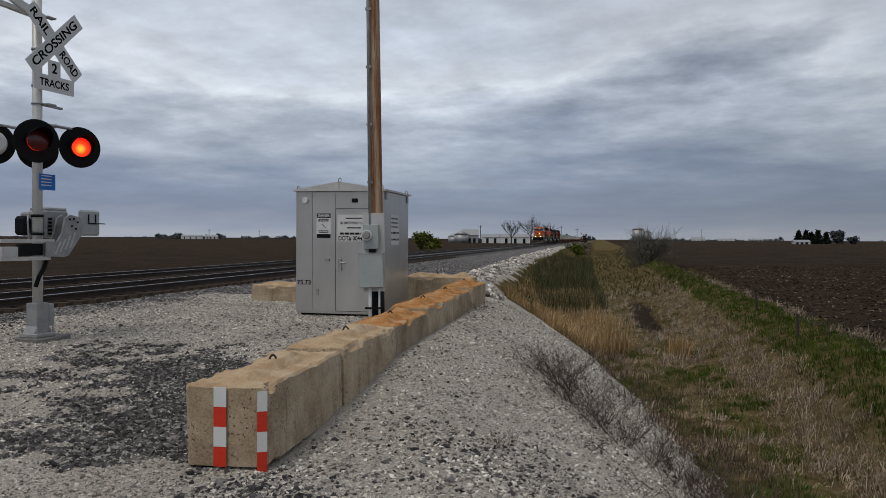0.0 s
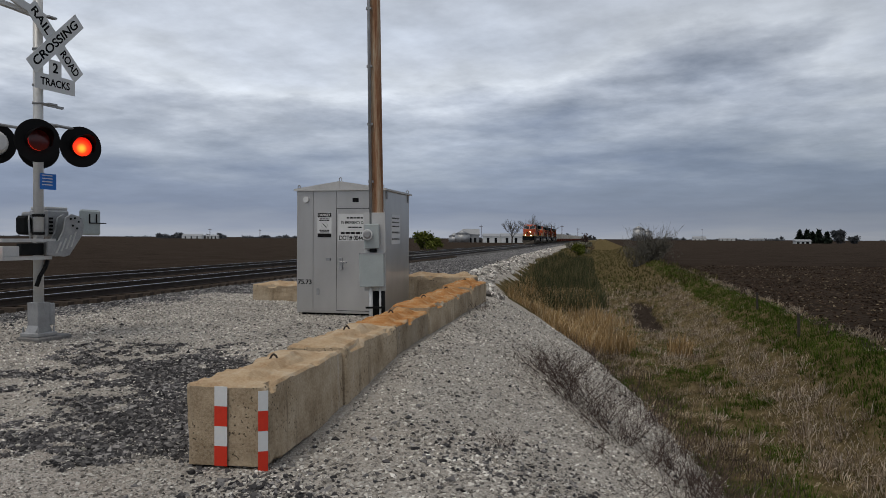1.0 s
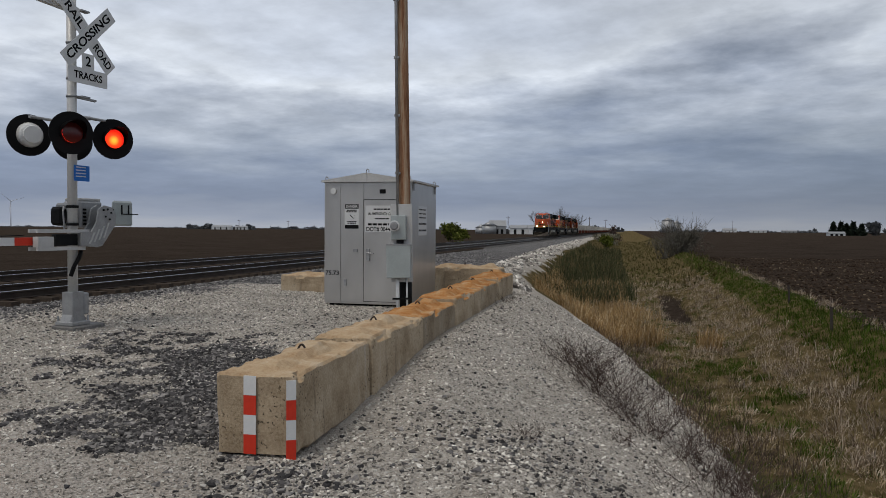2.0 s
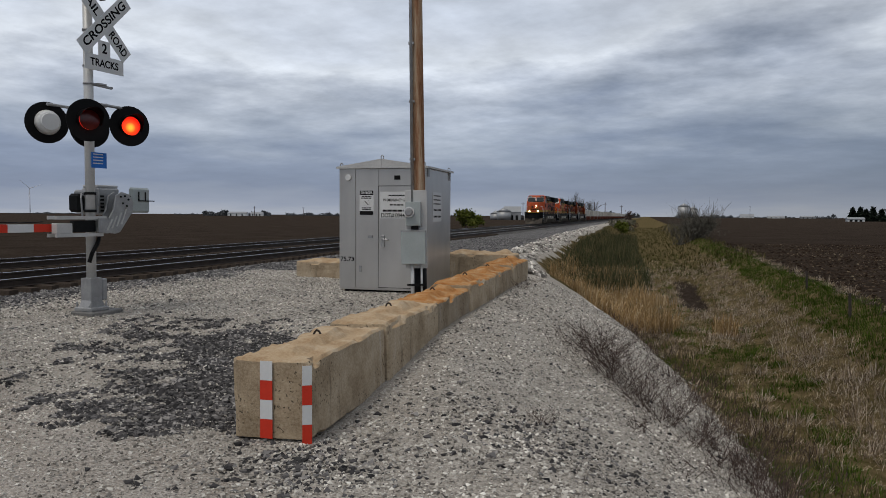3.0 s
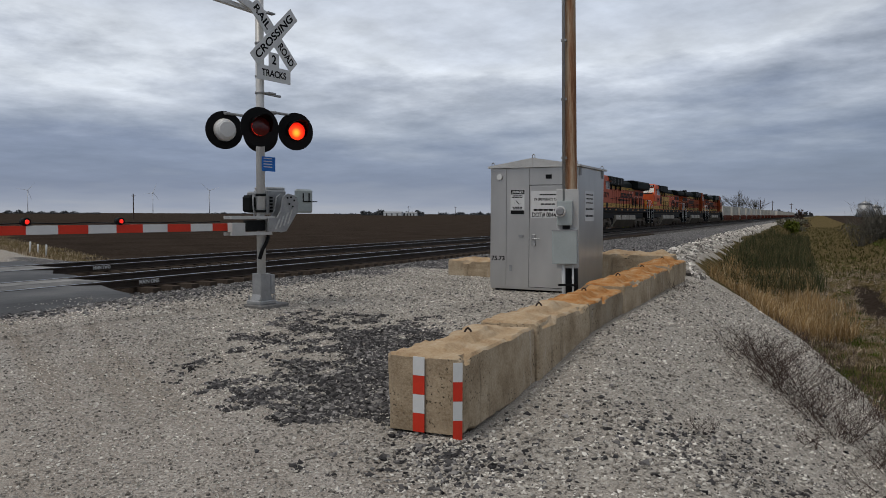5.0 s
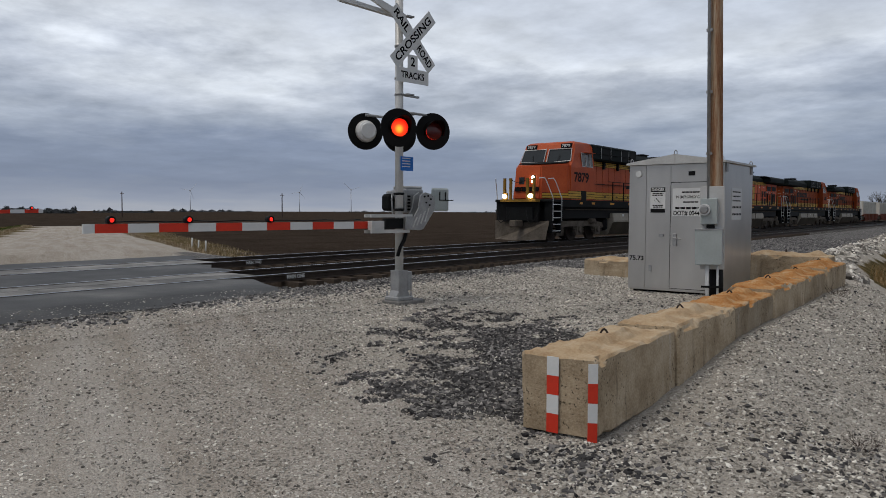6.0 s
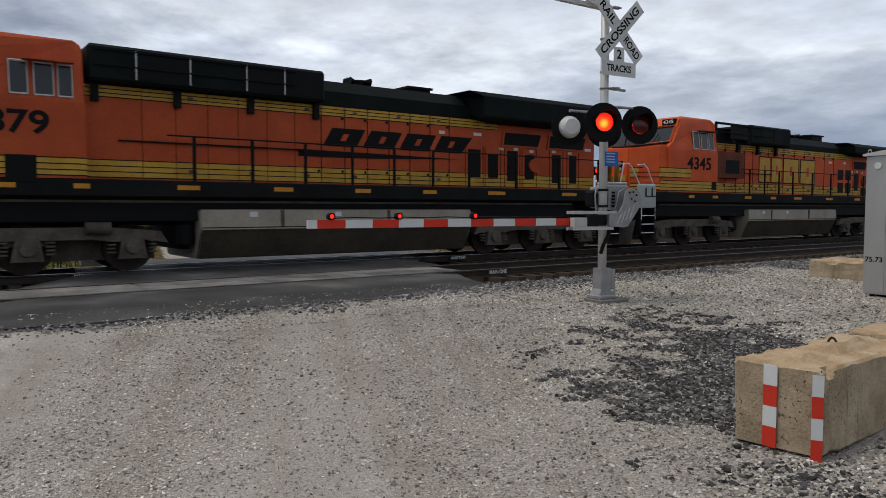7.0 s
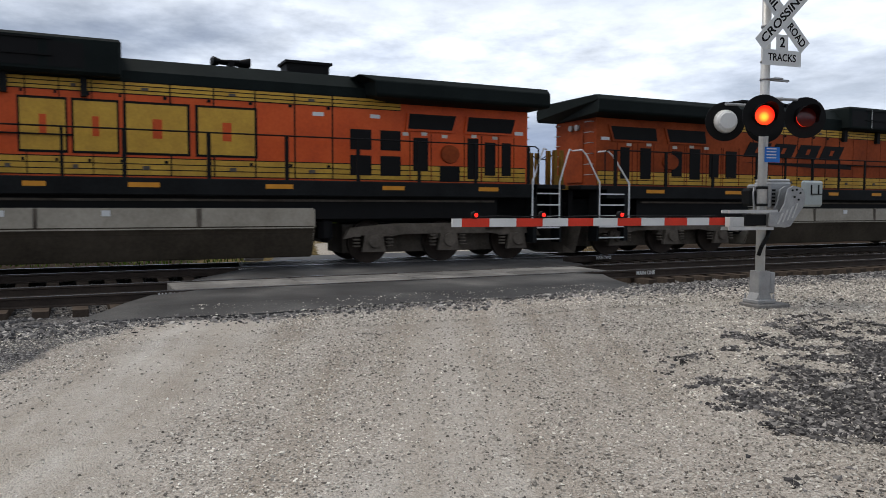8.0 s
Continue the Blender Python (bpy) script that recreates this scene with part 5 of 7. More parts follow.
        panel = M["well"]
        side_pair("replacement_panel", panel, hood, "faded brown panel on the hood", (HW, HW + 0.30, 6.5, 8.45, 2.60, 3.62))
        side_pair("opening", M["black"], hood, "dark square opening", (HW + 0.30, HW + 0.312, 7.2, 8.1, 2.78, 3.30))
    for y0, y1 in ((7.4, 8.6), (9.9, 10.9), (11.1, 11.9)):
        side_pair("screen", M["black"], ob, "dark intake screen", (1.32, 1.328, y0, y1, 4.14, 4.64))
        if y1 < 11.5 and not old:
            for y in (y0, y1 - 0.03):
                side_pair("rung", M["silver_paint"], ob, "", (1.33, 1.345, y, y + 0.03, 4.1, 4.7))
    side_pair("roof_rail", M["black"], ob, "", (1.33, 1.36, 6.6, 11.2, 4.66, 4.69), (1.33, 1.36, 6.6, 11.2, 4.34, 4.37))
    for k in range(4):
        side_pair("bracket", M["black"], ob, "", (HW, HW + 0.12, 6.55 + 1.75 * k, 6.70 + 1.75 * k, 3.62, 4.02))
    # radiator wings at the rear
    bm = bmesh.new()
    prism(bm, ((-0.98, 3.90), (0.98, 3.90), (1.50, 3.97), (1.56, 4.03), (1.56, 4.60), (1.42, 4.74), (-1.42, 4.74), (-1.56, 4.60), (-1.56, 4.03), (-1.50, 3.97)), 16.9, 21.25 + overhang)
    for v in bm.verts:      # the end leans in where it overhangs the hood
        if v.co.y > 21 and v.co.z < 3.93:
            v.co.y = 21.26
        if v.co.y < 17:
            v.co.y += 0.9 * (v.co.z < 3.93) + 0.35 * (abs(v.co.x) > 1.45)
    top_drop = 0.0 if lit else 0.27
    for v in bm.verts:
        if v.co.z > 4.3:
            v.co.z -= top_drop
    bmesh.ops.bevel(bm, geom=bm.edges[:], offset=0.02, segments=1, affect="EDGES")
    rad = part("radiator_housing", bm, K, ob, "black-green flared radiator housing")
    solid("roof_screen", M["frame_grey"], rad, "", (-1.1, 1.1, 17.2, 19.6, 4.73 - top_drop, 4.80 - top_drop), bevel=0.02)
    for y0, y1 in ((18.1, 19.4), (19.55, 20.95)):
        for s in (1, -1):
            bm = bmesh.new()
            prism(bm, ((y0, 3.26), (y1 - 0.12, 3.26), (y1, 3.72), (y0 + 0.06, 3.72)), s * HW, s * (HW + 0.05), "x")
            part("intake_frame", bm, O, hood, "raised frame round a radiator intake")
            bm = bmesh.new()
            prism(bm, ((y0 + 0.06, 3.31), (y1 - 0.16, 3.31), (y1 - 0.06, 3.68), (y0 + 0.10, 3.68)), s * HW, s * (HW + 0.056), "x")
            part("intake", bm, M["black"], hood, "dark radiator intake")
    # hood doors: seams, handles, louvres
    for k in range(13):
        y = 7.6 + 0.74 * k
        dark = old or y > 11.5
        side_pair("door_seam", M["black"] if dark else M["seam"], hood, "", (HW, HW + (0.011 if dark else 0.008), y, y + (0.026 if dark else 0.016), 2.03, 3.98))
        if dark:
            side_pair("hinge", M["black"], hood, "", (HW, HW + 0.03, y - 0.10, y - 0.04, 2.30, 2.36))
            side_pair("hinge", M["black"], hood, "", (HW, HW + 0.03, y - 0.10, y - 0.04, 3.66, 3.72))
        if k % 2:
            side_pair("door_latch", M["truck"], hood, "", (HW, HW + 0.03, y + 0.28, y + 0.40, 2.16, 2.24))
            side_pair("door_latch", M["truck"], hood, "", (HW, HW + 0.03, y + 0.28, y + 0.40, 3.82, 3.88))
    if old:
        holes = [(16.85 + 0.68 * a, 17.32 + 0.68 * a, 2.14 + 0.62 * b, 2.62 + 0.62 * b) for a in (0, 1) for b in (0, 1)] + [(18.3, 18.66, 2.28, 3.10), (18.95, 19.45, 2.02, 2.42), (19.65, 19.93, 2.10, 3.14), (20.1, 20.38, 2.2, 3.06), (20.55, 20.80, 2.2, 3.06)]
    else:
        holes = [(17.15, 17.5, 2.30, 3.12), (17.72, 18.02, 2.30, 3.0), (18.3, 18.62, 2.22, 3.14), (18.85, 19.15, 2.30, 3.05), (19.75, 20.05, 2.2, 3.1), (20.35, 20.6, 2.2, 3.1)]
    for y0, y1, z0, z1 in holes:
        side_pair("louvre", M["black"], hood, "dark louvred opening", (HW, HW + 0.014, y0, y1, z0, z1))
        if z1 - z0 > 0.7:
            for e in (y0 - 0.09, y1 + 0.07):
                side_pair("door_edge", M["seam"], hood, "", (HW, HW + 0.012, e, e + 0.02, 2.05, 3.22))
    for s in (1, -1):
        bm = bmesh.new()
        tube(bm, (s * HW, 19.2, 2.72), (s * (HW + 0.06), 19.2, 2.72), 0.24, 0.22, 20)
        part("blower_cover", bm, O if not old else M["orange_dirty"], hood, "round cover on a hood door")
    for y, z in ((18.05, 3.14), (18.5, 3.16), (19.0, 3.12), (19.75, 3.16), (20.3, 3.14)):
        side_pair("plate", M["container"], hood, "small pale plate", (HW, HW + 0.012, y, y + 0.13, z, z + 0.08))
    for y, z in ((16.1, 3.50), (17.3, 3.52), (20.4, 3.30), (20.9, 3.28)):
        side_pair("plate", M["white"], hood, "small white plate", (HW, HW + 0.012, y, y + 0.22, z, z + 0.09))
    side_pair("pipe", M["black"], hood, "", (HW, HW + 0.05, 7.1, 11.6, 2.82, 2.85))
    # rear end of the hood
    solid("rear_door", O, hood, "", (-0.4, 0.4, 21.25, 21.28, 2.1, 3.6))
    for x in (-0.15, 0.15):
        bm = bmesh.new(); tube(bm, (x, 21.25, 3.68), (x, 21.35, 3.68), 0.085, 0.085, 14)
        part("headlight", bm, M["galv"], hood, "unlit rear headlight")
    if lit:
        bm = bmesh.new()
        tube(bm, (0.86, 21.25, 2.66), (0.86, 21.42, 2.66), 0.15, 0.15, 18)
        mk = part("marker_light", bm, M["black"], hood, "black hooded marker light")
        bm = bmesh.new()
        tube(bm, (1.005, 21.36, 2.66), (1.03, 21.36, 2.66), 0.07, 0.05, 14)
        part("lens", bm, M["lit_red_dim"], mk, "lit red marker lens")
    for s in (1, -1):
        bm = bmesh.new()
        for k in range(6):
            rod(bm, ((s * 0.86, 21.25, 2.3 + 0.3 * k), (s * 0.86, 21.37, 2.3 + 0.3 * k), (s * 0.60, 21.37, 2.3 + 0.3 * k)), 0.014, 5)
        part("grab_irons", bm, M["galv"], hood)
    # roof fittings
    bm = bmesh.new()
    ey, et = (raw_y(14.8), 0.0) if old else (raw_y(13.8), 0.0)
    box(bm, -0.35, 0.35, ey, ey + 0.85, top - 0.02, 4.84 + et * 0.4, 0.03)
    box(bm, -0.40, 0.40, ey - 0.05, ey + 0.90, 4.80 + et * 0.4, 4.86 + et * 0.4)
    part("exhaust_stack", bm, M["black"], ob, "black exhaust stack")
    bm = bmesh.new()
    hy, hz = (raw_y(13.3), 4.74) if old else (raw_y(12.15), 4.86)
    for x in (-0.15, 0.0, 0.15):
        tube(bm, (x, hy, hz), (x, hy + 0.35, hz), 0.03, 0.05, 10)
        tube(bm, (x, hy + 0.35, hz), (x, hy + 0.55, hz), 0.05, 0.11, 12)
        tube(bm, (x, hy, hz), (x, hy - 0.15, hz), 0.04, 0.10, 12)
    box(bm, -0.2, 0.2, hy + 0.15, hy + 0.25, top - 0.02, hz)
    part("horn", bm, M["black"], ob, "black air horn cluster")
    solid("air_conditioner", F, cab, "", (-0.45, 0.45, 4.5, 5.6, 4.62, 4.82), bevel=0.03)
    bm = bmesh.new(); rod(bm, ((-0.5, 4.0, 4.62), (-0.5, 4.0, 4.74), (0.1, 4.0, 4.74), (0.1, 4.0, 4.62)), 0.012, 5)
    part("antenna", bm, M["galv"], cab)
    # painted mark
    if old:
        letters_as_shapes(ob, raw_y(9.2), raw_y(14.0), 2.52, 3.54, HW + 0.006, 0.0, Y, M["black"], O)
    else:
        letters_as_shapes(ob, raw_y(10.65), raw_y(15.35), 2.98, 3.44, HW + 0.006, 0.30, M["black"], None, O)
        for s in (1, -1):
            bm = bmesh.new()
            prism(bm, ((11.4, 2.68), (13.6, 2.70), (16.9, 2.80), (13.6, 2.84), (11.4, 2.86)), s * (HW + 0.006), s * (HW + 0.014), "x")
            part("swoosh", bm, M["black"], hood, "tapered painted streak")
    # handrails along the walkway
    for s in (1, -1):
        for k in range(10):
            y = 8.6 + k * 1.38
            bm = bmesh.new(); box(bm, s * 1.46 - 0.02, s * 1.46 + 0.02, y - 0.035, y + 0.035, 1.98, 2.96)
            part("stanchion", bm, M["black"], ob, "black railing post")
        bm = bmesh.new()
        rod(bm, ((s * 1.46, 8.0, 2.96), (s * 1.46, 21.2, 2.96), (s * 1.46, 21.3, 2.90), (s * 1.46, 21.3, 2.0)), 0.018, 6)
        part("handrail", bm, M["black"], ob, "black handrail")
        for rear in (False, True):
            q = (lambda y: 22.9 - inset - y) if rear else (lambda y: y)
            for y0 in (0.55, 1.38):
                bm = bmesh.new()
                rod(bm, [(s * x, q(y), z) for x, y, z in ((1.15, y0 - 0.25, 2.92), (1.30, y0 - 0.05, 2.94), (1.36, y0 + 0.05, 2.8), (1.50, y0 + 0.40, 2.05), (1.50, y0 + 0.40, 1.0))], 0.022, 6)
                part("grab_rail", bm, M["white"], ob, "white bent step rail")
            for k in range(5):
                bm = bmesh.new()
                box(bm, s * 1.30 - 0.2, s * 1.30 + 0.2, min(q(0.95), q(1.65)), max(q(0.95), q(1.65)), 0.52 + 0.30 * k, 0.55 + 0.30 * k)
                st = part("step", bm, F, ob, "dark step with white edge")
                bm = bmesh.new()
                box(bm, s * 1.508 - 0.006, s * 1.508 + 0.006, min(q(0.95), q(1.65)), max(q(0.95), q(1.65)), 0.525 + 0.30 * k, 0.56 + 0.30 * k)
                part("step_edge", bm, M["white"], st)
            for a, b in ((0.88, 0.94), (1.66, 1.76)):
                solid("step_side", F, ob, "", (s * 1.30 - 0.2, s * 1.30 + 0.2, min(q(a), q(b)), max(q(a), q(b)), 0.45, 1.98))
    # end plates, plow, coupler, hoses
    for rear in (False, True):
        q = (lambda y: 22.75 - y) if rear else (lambda y: y)
        bm = bmesh.new()
        outline = ((-1.45, 1.0), (1.45, 1.0), (1.35, 0.14), (0.0, 0.10), (-1.35, 0.14))
        a = [bm.verts.new((x, q(0.55 + 0.12 * abs(x) if z > 0.5 else 0.15 + 0.30 * abs(x)), z)) for x, z in outline]
        bm.faces.new(a)
        bmesh.ops.solidify(bm, geom=bm.faces[:], thickness=0.05)
        part("plow", bm, M["truck"], ob, "dusty dark snow plow plate")
        solid("end_plate", M["black"], ob, "black end plate", (-0.95, 0.95, min(q(0.6), q(0.75)), max(q(0.6), q(0.75)), 0.95, 1.98))
        bm = bmesh.new()
        box(bm, -0.16, 0.16, min(q(-0.1), q(0.6)), max(q(-0.1), q(0.6)), 0.72, 1.02, 0.03)
        part("coupler", bm, M["truck"], ob, "rusty knuckle coupler")
        solid("anticlimber", M["end_yellow"], ob, "yellow end platform edge", (-0.95, 0.95, min(q(0.35), q(0.75)), max(q(0.35), q(0.75)), 1.86, 1.98))
        for x in (-0.78, -0.45, 0.45, 0.78):
            bm = bmesh.new(); box(bm, x - 0.055, x + 0.055, min(q(0.42), q(0.52)), max(q(0.42), q(0.52)), 1.98, 2.95)
            part("end_post", bm, M["end_yellow"], ob, "yellow-brown end railing post")
        bm = bmesh.new()
        rod(bm, [(-0.45 + 0.9 * k / 8, q(0.45), 2.9 - 0.16 * math.sin(math.pi * k / 8)) for k in range(9)], 0.014, 5)
        part("chain", bm, M["black"], ob, "slack safety chain")
        for x in (-0.6, 0.6):
            bm = bmesh.new(); tube(bm, (x * 1.15, q(0.36), 2.12), (x * 1.15, q(0.26), 2.12), 0.095, 0.095, 16)
            part("ditch_light", bm, M["lit_white"] if (lit and not rear) else M["galv"], ob, "lit ditch light" if (lit and not rear) else "unlit ditch light")
            solid("ditch_light_box", M["end_yellow"], ob, "", (x * 1.15 - 0.13, x * 1.15 + 0.13, min(q(0.36), q(0.42)), max(q(0.36), q(0.42)), 1.98, 2.26))
            bm = bmesh.new()
            rod(bm, [(x * 1.9 - 0.2 * x * k, q(0.4 - 0.25 * math.sin(math.pi * k / 6)), 1.5 - 0.6 * math.sin(math.pi * k / 6)) for k in range(7)], 0.02, 6)
            part("air_hose", bm, M["black"], ob)
    # set the lengths of cab, hood and radiator section to those of this model
    for c in ob.children_recursive:
        if c.name.startswith(("bogie", "wheel", "axle_box", "spring")):
            continue
        if c.name.startswith("lettering"):
            c.matrix_basis.translation.y = fit_y(c.matrix_basis.translation.y)
            continue
        for v in c.data.vertices:
            v.co.y = fit_y(v.co.y)
    return ob


TRAIN = []
TRAIN.append((locomotive("orange and black diesel locomotive with lit headlights leading the train", "7879", False, True, "orange_dull"), -0.1, 0))
second = locomotive("orange diesel locomotive with yellow bands and a large yellow mark", "4345", True, False)
PITCH = 22.25
TRAIN.append((second, 21.73, 0))
third = locomotive("orange and black diesel locomotive running long hood first", "", False, False, "orange_dirty", 0.35, 0.45)
TRAIN.append((third, 66.0, 180))
TRAIN.append((copy_thing(third, pose(0, 0, 0)), 66.0 + PITCH, 180))


def well_car():
    ob = thing("well_car", "rust-brown intermodal well car", "rail car", "well cars of the train")
    side = M["well"]
    bm = bmesh.new()
    for s in (1, -1):
        prism(bm, ((0.9, 1.15), (1.9, 1.32), (14.4, 1.32), (15.4, 1.15), (15.4, 0.95), (14.6, 0.9), (13.9, 0.35), (2.4, 0.35), (1.7, 0.9), (0.9, 0.95)), s * 1.40, s * 1.48, "x")
        for k in range(9):
            box(bm, s * 1.52 - 0.04, s * 1.52 + 0.04, 2.6 + 1.35 * k, 2.72 + 1.35 * k, 0.4, 1.3)
    part("side", bm, side, ob, "ribbed brown side sill")
    solid("floor", side, ob, "", (-1.4, 1.4, 2.3, 14.0, 0.32, 0.42))
    solid("end_platform", side, ob, "", (-1.3, 1.3, 0.3, 2.0, 1.0, 1.15), (-1.3, 1.3, 14.3, 16.0, 1.0, 1.15))
    for y in (0.3, ):
        for dy in (-0.85, 0.85):
            for s in (1, -1):
                bm = bmesh.new(); tube(bm, (s * 0.68, y + dy, 0.45), (s * 0.80, y + dy, 0.45), 0.45, 0.45, 18)
                part("wheel", bm, M["rail"], ob)
        bm = bmesh.new()
        for s in (1, -1):
            prism(bm, ((y - 1.1, 0.35), (y - 0.8, 0.62), (y + 0.8, 0.62), (y + 1.1, 0.35), (y + 0.4, 0.25), (y - 0.4, 0.25)), s * 0.95, s * 1.08, "x")
        box(bm, -1.0, 1.0, y - 0.25, y + 0.25, 0.45, 1.0)
        part("bogie", bm, M["truck"], ob)
    return ob


def container():
    ob = thing("container", "pale shipping container in a well car", "container", "containers on the train")
    bm = bmesh.new()
    box(bm, -1.2, 1.2, 1.95, 14.35, 0.44, 3.10)
    part("body", bm, M["container"], ob)
    for s in (1, -1):
        bm = bmesh.new()
        for k in range(32):
            box(bm, s * 1.2 if s > 0 else -1.225, 1.225 if s > 0 else -1.2, 2.1 + 0.38 * k, 2.3 + 0.38 * k, 0.6, 2.98)
        part("corrugation", bm, M["container"], ob)
    solid("corner_frame", M["container"], ob, "", *[(x - 0.05, x + 0.05, y - 0.05, y + 0.05, 0.42, 3.12) for x in (-1.2, 1.2) for y in (1.98, 14.32)])
    return ob


car, load = well_car(), container()
for k in range(26):
    back = 66.0 + PITCH + 0.4 + 16.25 * k
    TRAIN.append((car if k == 0 else copy_thing(car, pose(0, 0, 0)), back, 0))
    if k != 11:
        TRAIN.append((load if k == 0 else copy_thing(load, pose(0, 0, 0)), back, 0))
SPEED, FRONT = 30.4, 13.4 + 30.4 * 6.5


# ---- plants ----
def island_material(name, stops, rough=0.9):
    """Colour that changes from blade to blade or stone to stone."""
    m, nt, b = mat(name, rough)
    N, L = nt.nodes.new, nt.links.new
    geo = N("ShaderNodeNewGeometry")
    r = N("ShaderNodeValToRGB"); e = r.color_ramp.elements
    e[0].position, e[0].color = stops[0][0], (*stops[0][1], 1)
    e[1].position, e[1].color = stops[-1][0], (*stops[-1][1], 1)
    for p, c in stops[1:-1]:
        q = e.new(p); q.color = (*c, 1)
    L(geo.outputs["Random Per Island"], r.inputs[0])
    n = N("ShaderNodeTexNoise"); n.inputs["Scale"].default_value = 0.9; n.inputs["Detail"].default_value = 4
    L(geo.outputs["Position"], n.inputs["Vector"])
    mr = N("ShaderNodeMapRange"); mr.inputs[1].default_value = 0.3; mr.inputs[2].default_value = 0.7; mr.inputs[3].default_value = 0.72; mr.inputs[4].default_value = 1.22
    L(n.outputs["Fac"], mr.inputs[0])
    mx = N("ShaderNodeMix"); mx.data_type = "RGBA"; mx.blend_type = "MULTIPLY"; mx.inputs[0].default_value = 1.0
    L(r.outputs[0], mx.inputs[6]); L(mr.outputs[0], mx.inputs[7])
    L(mx.outputs[2], b.inputs["Base Color"])
    return m


M["dry_blade"] = island_material("dry_grass", ((0.0, (0.12, 0.085, 0.045)), (0.4, (0.28, 0.21, 0.125)), (0.8, (0.42, 0.335, 0.225)), (1.0, (0.56, 0.48, 0.38))))
M["green_blade"] = island_material("green_grass", ((0.0, (0.022, 0.042, 0.006)), (0.6, (0.055, 0.095, 0.012)), (1.0, (0.13, 0.15, 0.035))))
M["bleached"] = island_material("bleached_litter", ((0.0, (0.13, 0.095, 0.065)), (0.5, (0.32, 0.25, 0.185)), (1.0, (0.58, 0.50, 0.41))))
M["reed"] = island_material("reeds", ((0.0, (0.030, 0.036, 0.018)), (0.6, (0.062, 0.070, 0.034)), (1.0, (0.16, 0.13, 0.07))))
M["verge_blade"] = island_material("olive_grass", ((0.0, (0.05, 0.048, 0.018)), (0.7, (0.11, 0.10, 0.04)), (1.0, (0.20, 0.165, 0.08))))
M["tan_reed"] = island_material("tan_reeds", ((0.0, (0.21, 0.13, 0.055)), (0.7, (0.40, 0.27, 0.13)), (1.0, (0.56, 0.44, 0.28))))
M["twig"] = island_material("bare_twigs", ((0.0, (0.042, 0.029, 0.025)), (1.0, (0.12, 0.088, 0.075))))
M["bark"] = surface("bark", ((0.3, (0.04, 0.034, 0.03)), (0.7, (0.09, 0.08, 0.07))), 2.0, 20.0, 0.95, 0, 0.4, 0.02)
M["leaf"] = island_material("spring_leaves", ((0.0, (0.05, 0.065, 0.012)), (0.6, (0.10, 0.12, 0.022)), (1.0, (0.17, 0.17, 0.05))))
M["pale_leaf"] = island_material("pale_blossom", ((0.0, (0.10, 0.10, 0.06)), (1.0, (0.26, 0.24, 0.19))))
M["conifer"] = island_material("conifer_needles", ((0.0, (0.012, 0.018, 0.012)), (1.0, (0.03, 0.04, 0.028))))
M["far_wood"] = island_material("far_trees", ((0.0, (0.05, 0.055, 0.06)), (1.0, (0.10, 0.105, 0.11))))
M["far_twig"] = island_material("far_twigs", ((0.0, (0.08, 0.075, 0.065)), (1.0, (0.15, 0.14, 0.115))))
RND = np.random.RandomState(7)


def blades(name, pts, h0, h1, width, lean, material, label, heading=None):
    """Curved, tapering blades at the given feet; heading: the way each one leans."""
    n = len(pts)
    P = np.array(pts)
    h = RND.uniform(h0, h1, n)
    a = RND.uniform(0, math.tau, n) if heading is None else np.array(heading) + RND.normal(0, 0.5, n)
    l = RND.uniform(0.1, 1.0, n) * lean
    d = np.stack([np.cos(a), np.sin(a), np.zeros(n)], 1)
    side = np.stack([-np.sin(a + 0.6), np.cos(a + 0.6), np.zeros(n)], 1) * (width * RND.uniform(0.6, 1.3, n))[:, None]
    up = np.array([0, 0, 1.0])
    mid = P + up * (h * 0.6 * np.cos(l * 0.6))[:, None] + d * (h * 0.6 * np.sin(l * 0.6))[:, None]
    tip = mid + up * (h * 0.4 * np.cos(l * 1.5))[:, None] + d * (h * 0.4 * np.sin(l * 1.5))[:, None]
    V = np.stack([P - side, P + side, mid + side * 0.75, mid - side * 0.75, tip], 1).reshape(-1, 3)
    k = np.arange(n) * 5
    F = [tuple(q) for q in np.stack([k, k + 1, k + 2, k + 3], 1).tolist()] + [tuple(q) for q in np.stack([k + 3, k + 2, k + 4], 1).tolist()]
    me = bpy.data.meshes.new(name)
    me.from_pydata(V.tolist(), [], F)
    me.materials.append(material)
    return tagged(new(name, me), label, "grass", kind="stuff")


def feet(n, ylo, yhi, xlo, xhi, keep=None, clump=0.0, power=1.7):
    """Feet in the ditch, denser towards the camera; xlo and xhi may follow y."""
    out = []
    while len(out) < n:
        y = ylo + (yhi - ylo) * RND.rand() ** power
        a, b = (xlo(y) if callable(xlo) else xlo), (xhi(y) if callable(xhi) else xhi)
        x = a + (b - a) * RND.rand()
        if keep and not keep(x, y):
            continue
        for _ in range(1 + int(clump)):
            xx, yy = x + RND.normal(0, 0.05), y + RND.normal(0, 0.05)
            out.append((xx, yy, height(xx, yy) - 0.02))
    return out


toe_at = lambda y: lerp_table(y, TOE)
crest_at = lambda y: lerp_table(y, CREST)
patch = lambda x, y, s=0.5: noise.noise(Vector((x * s, y * s, 21.0)))
cut = lambda x, y: wet_cut(x, y) > 0.25 + 0.7 * RND.rand()

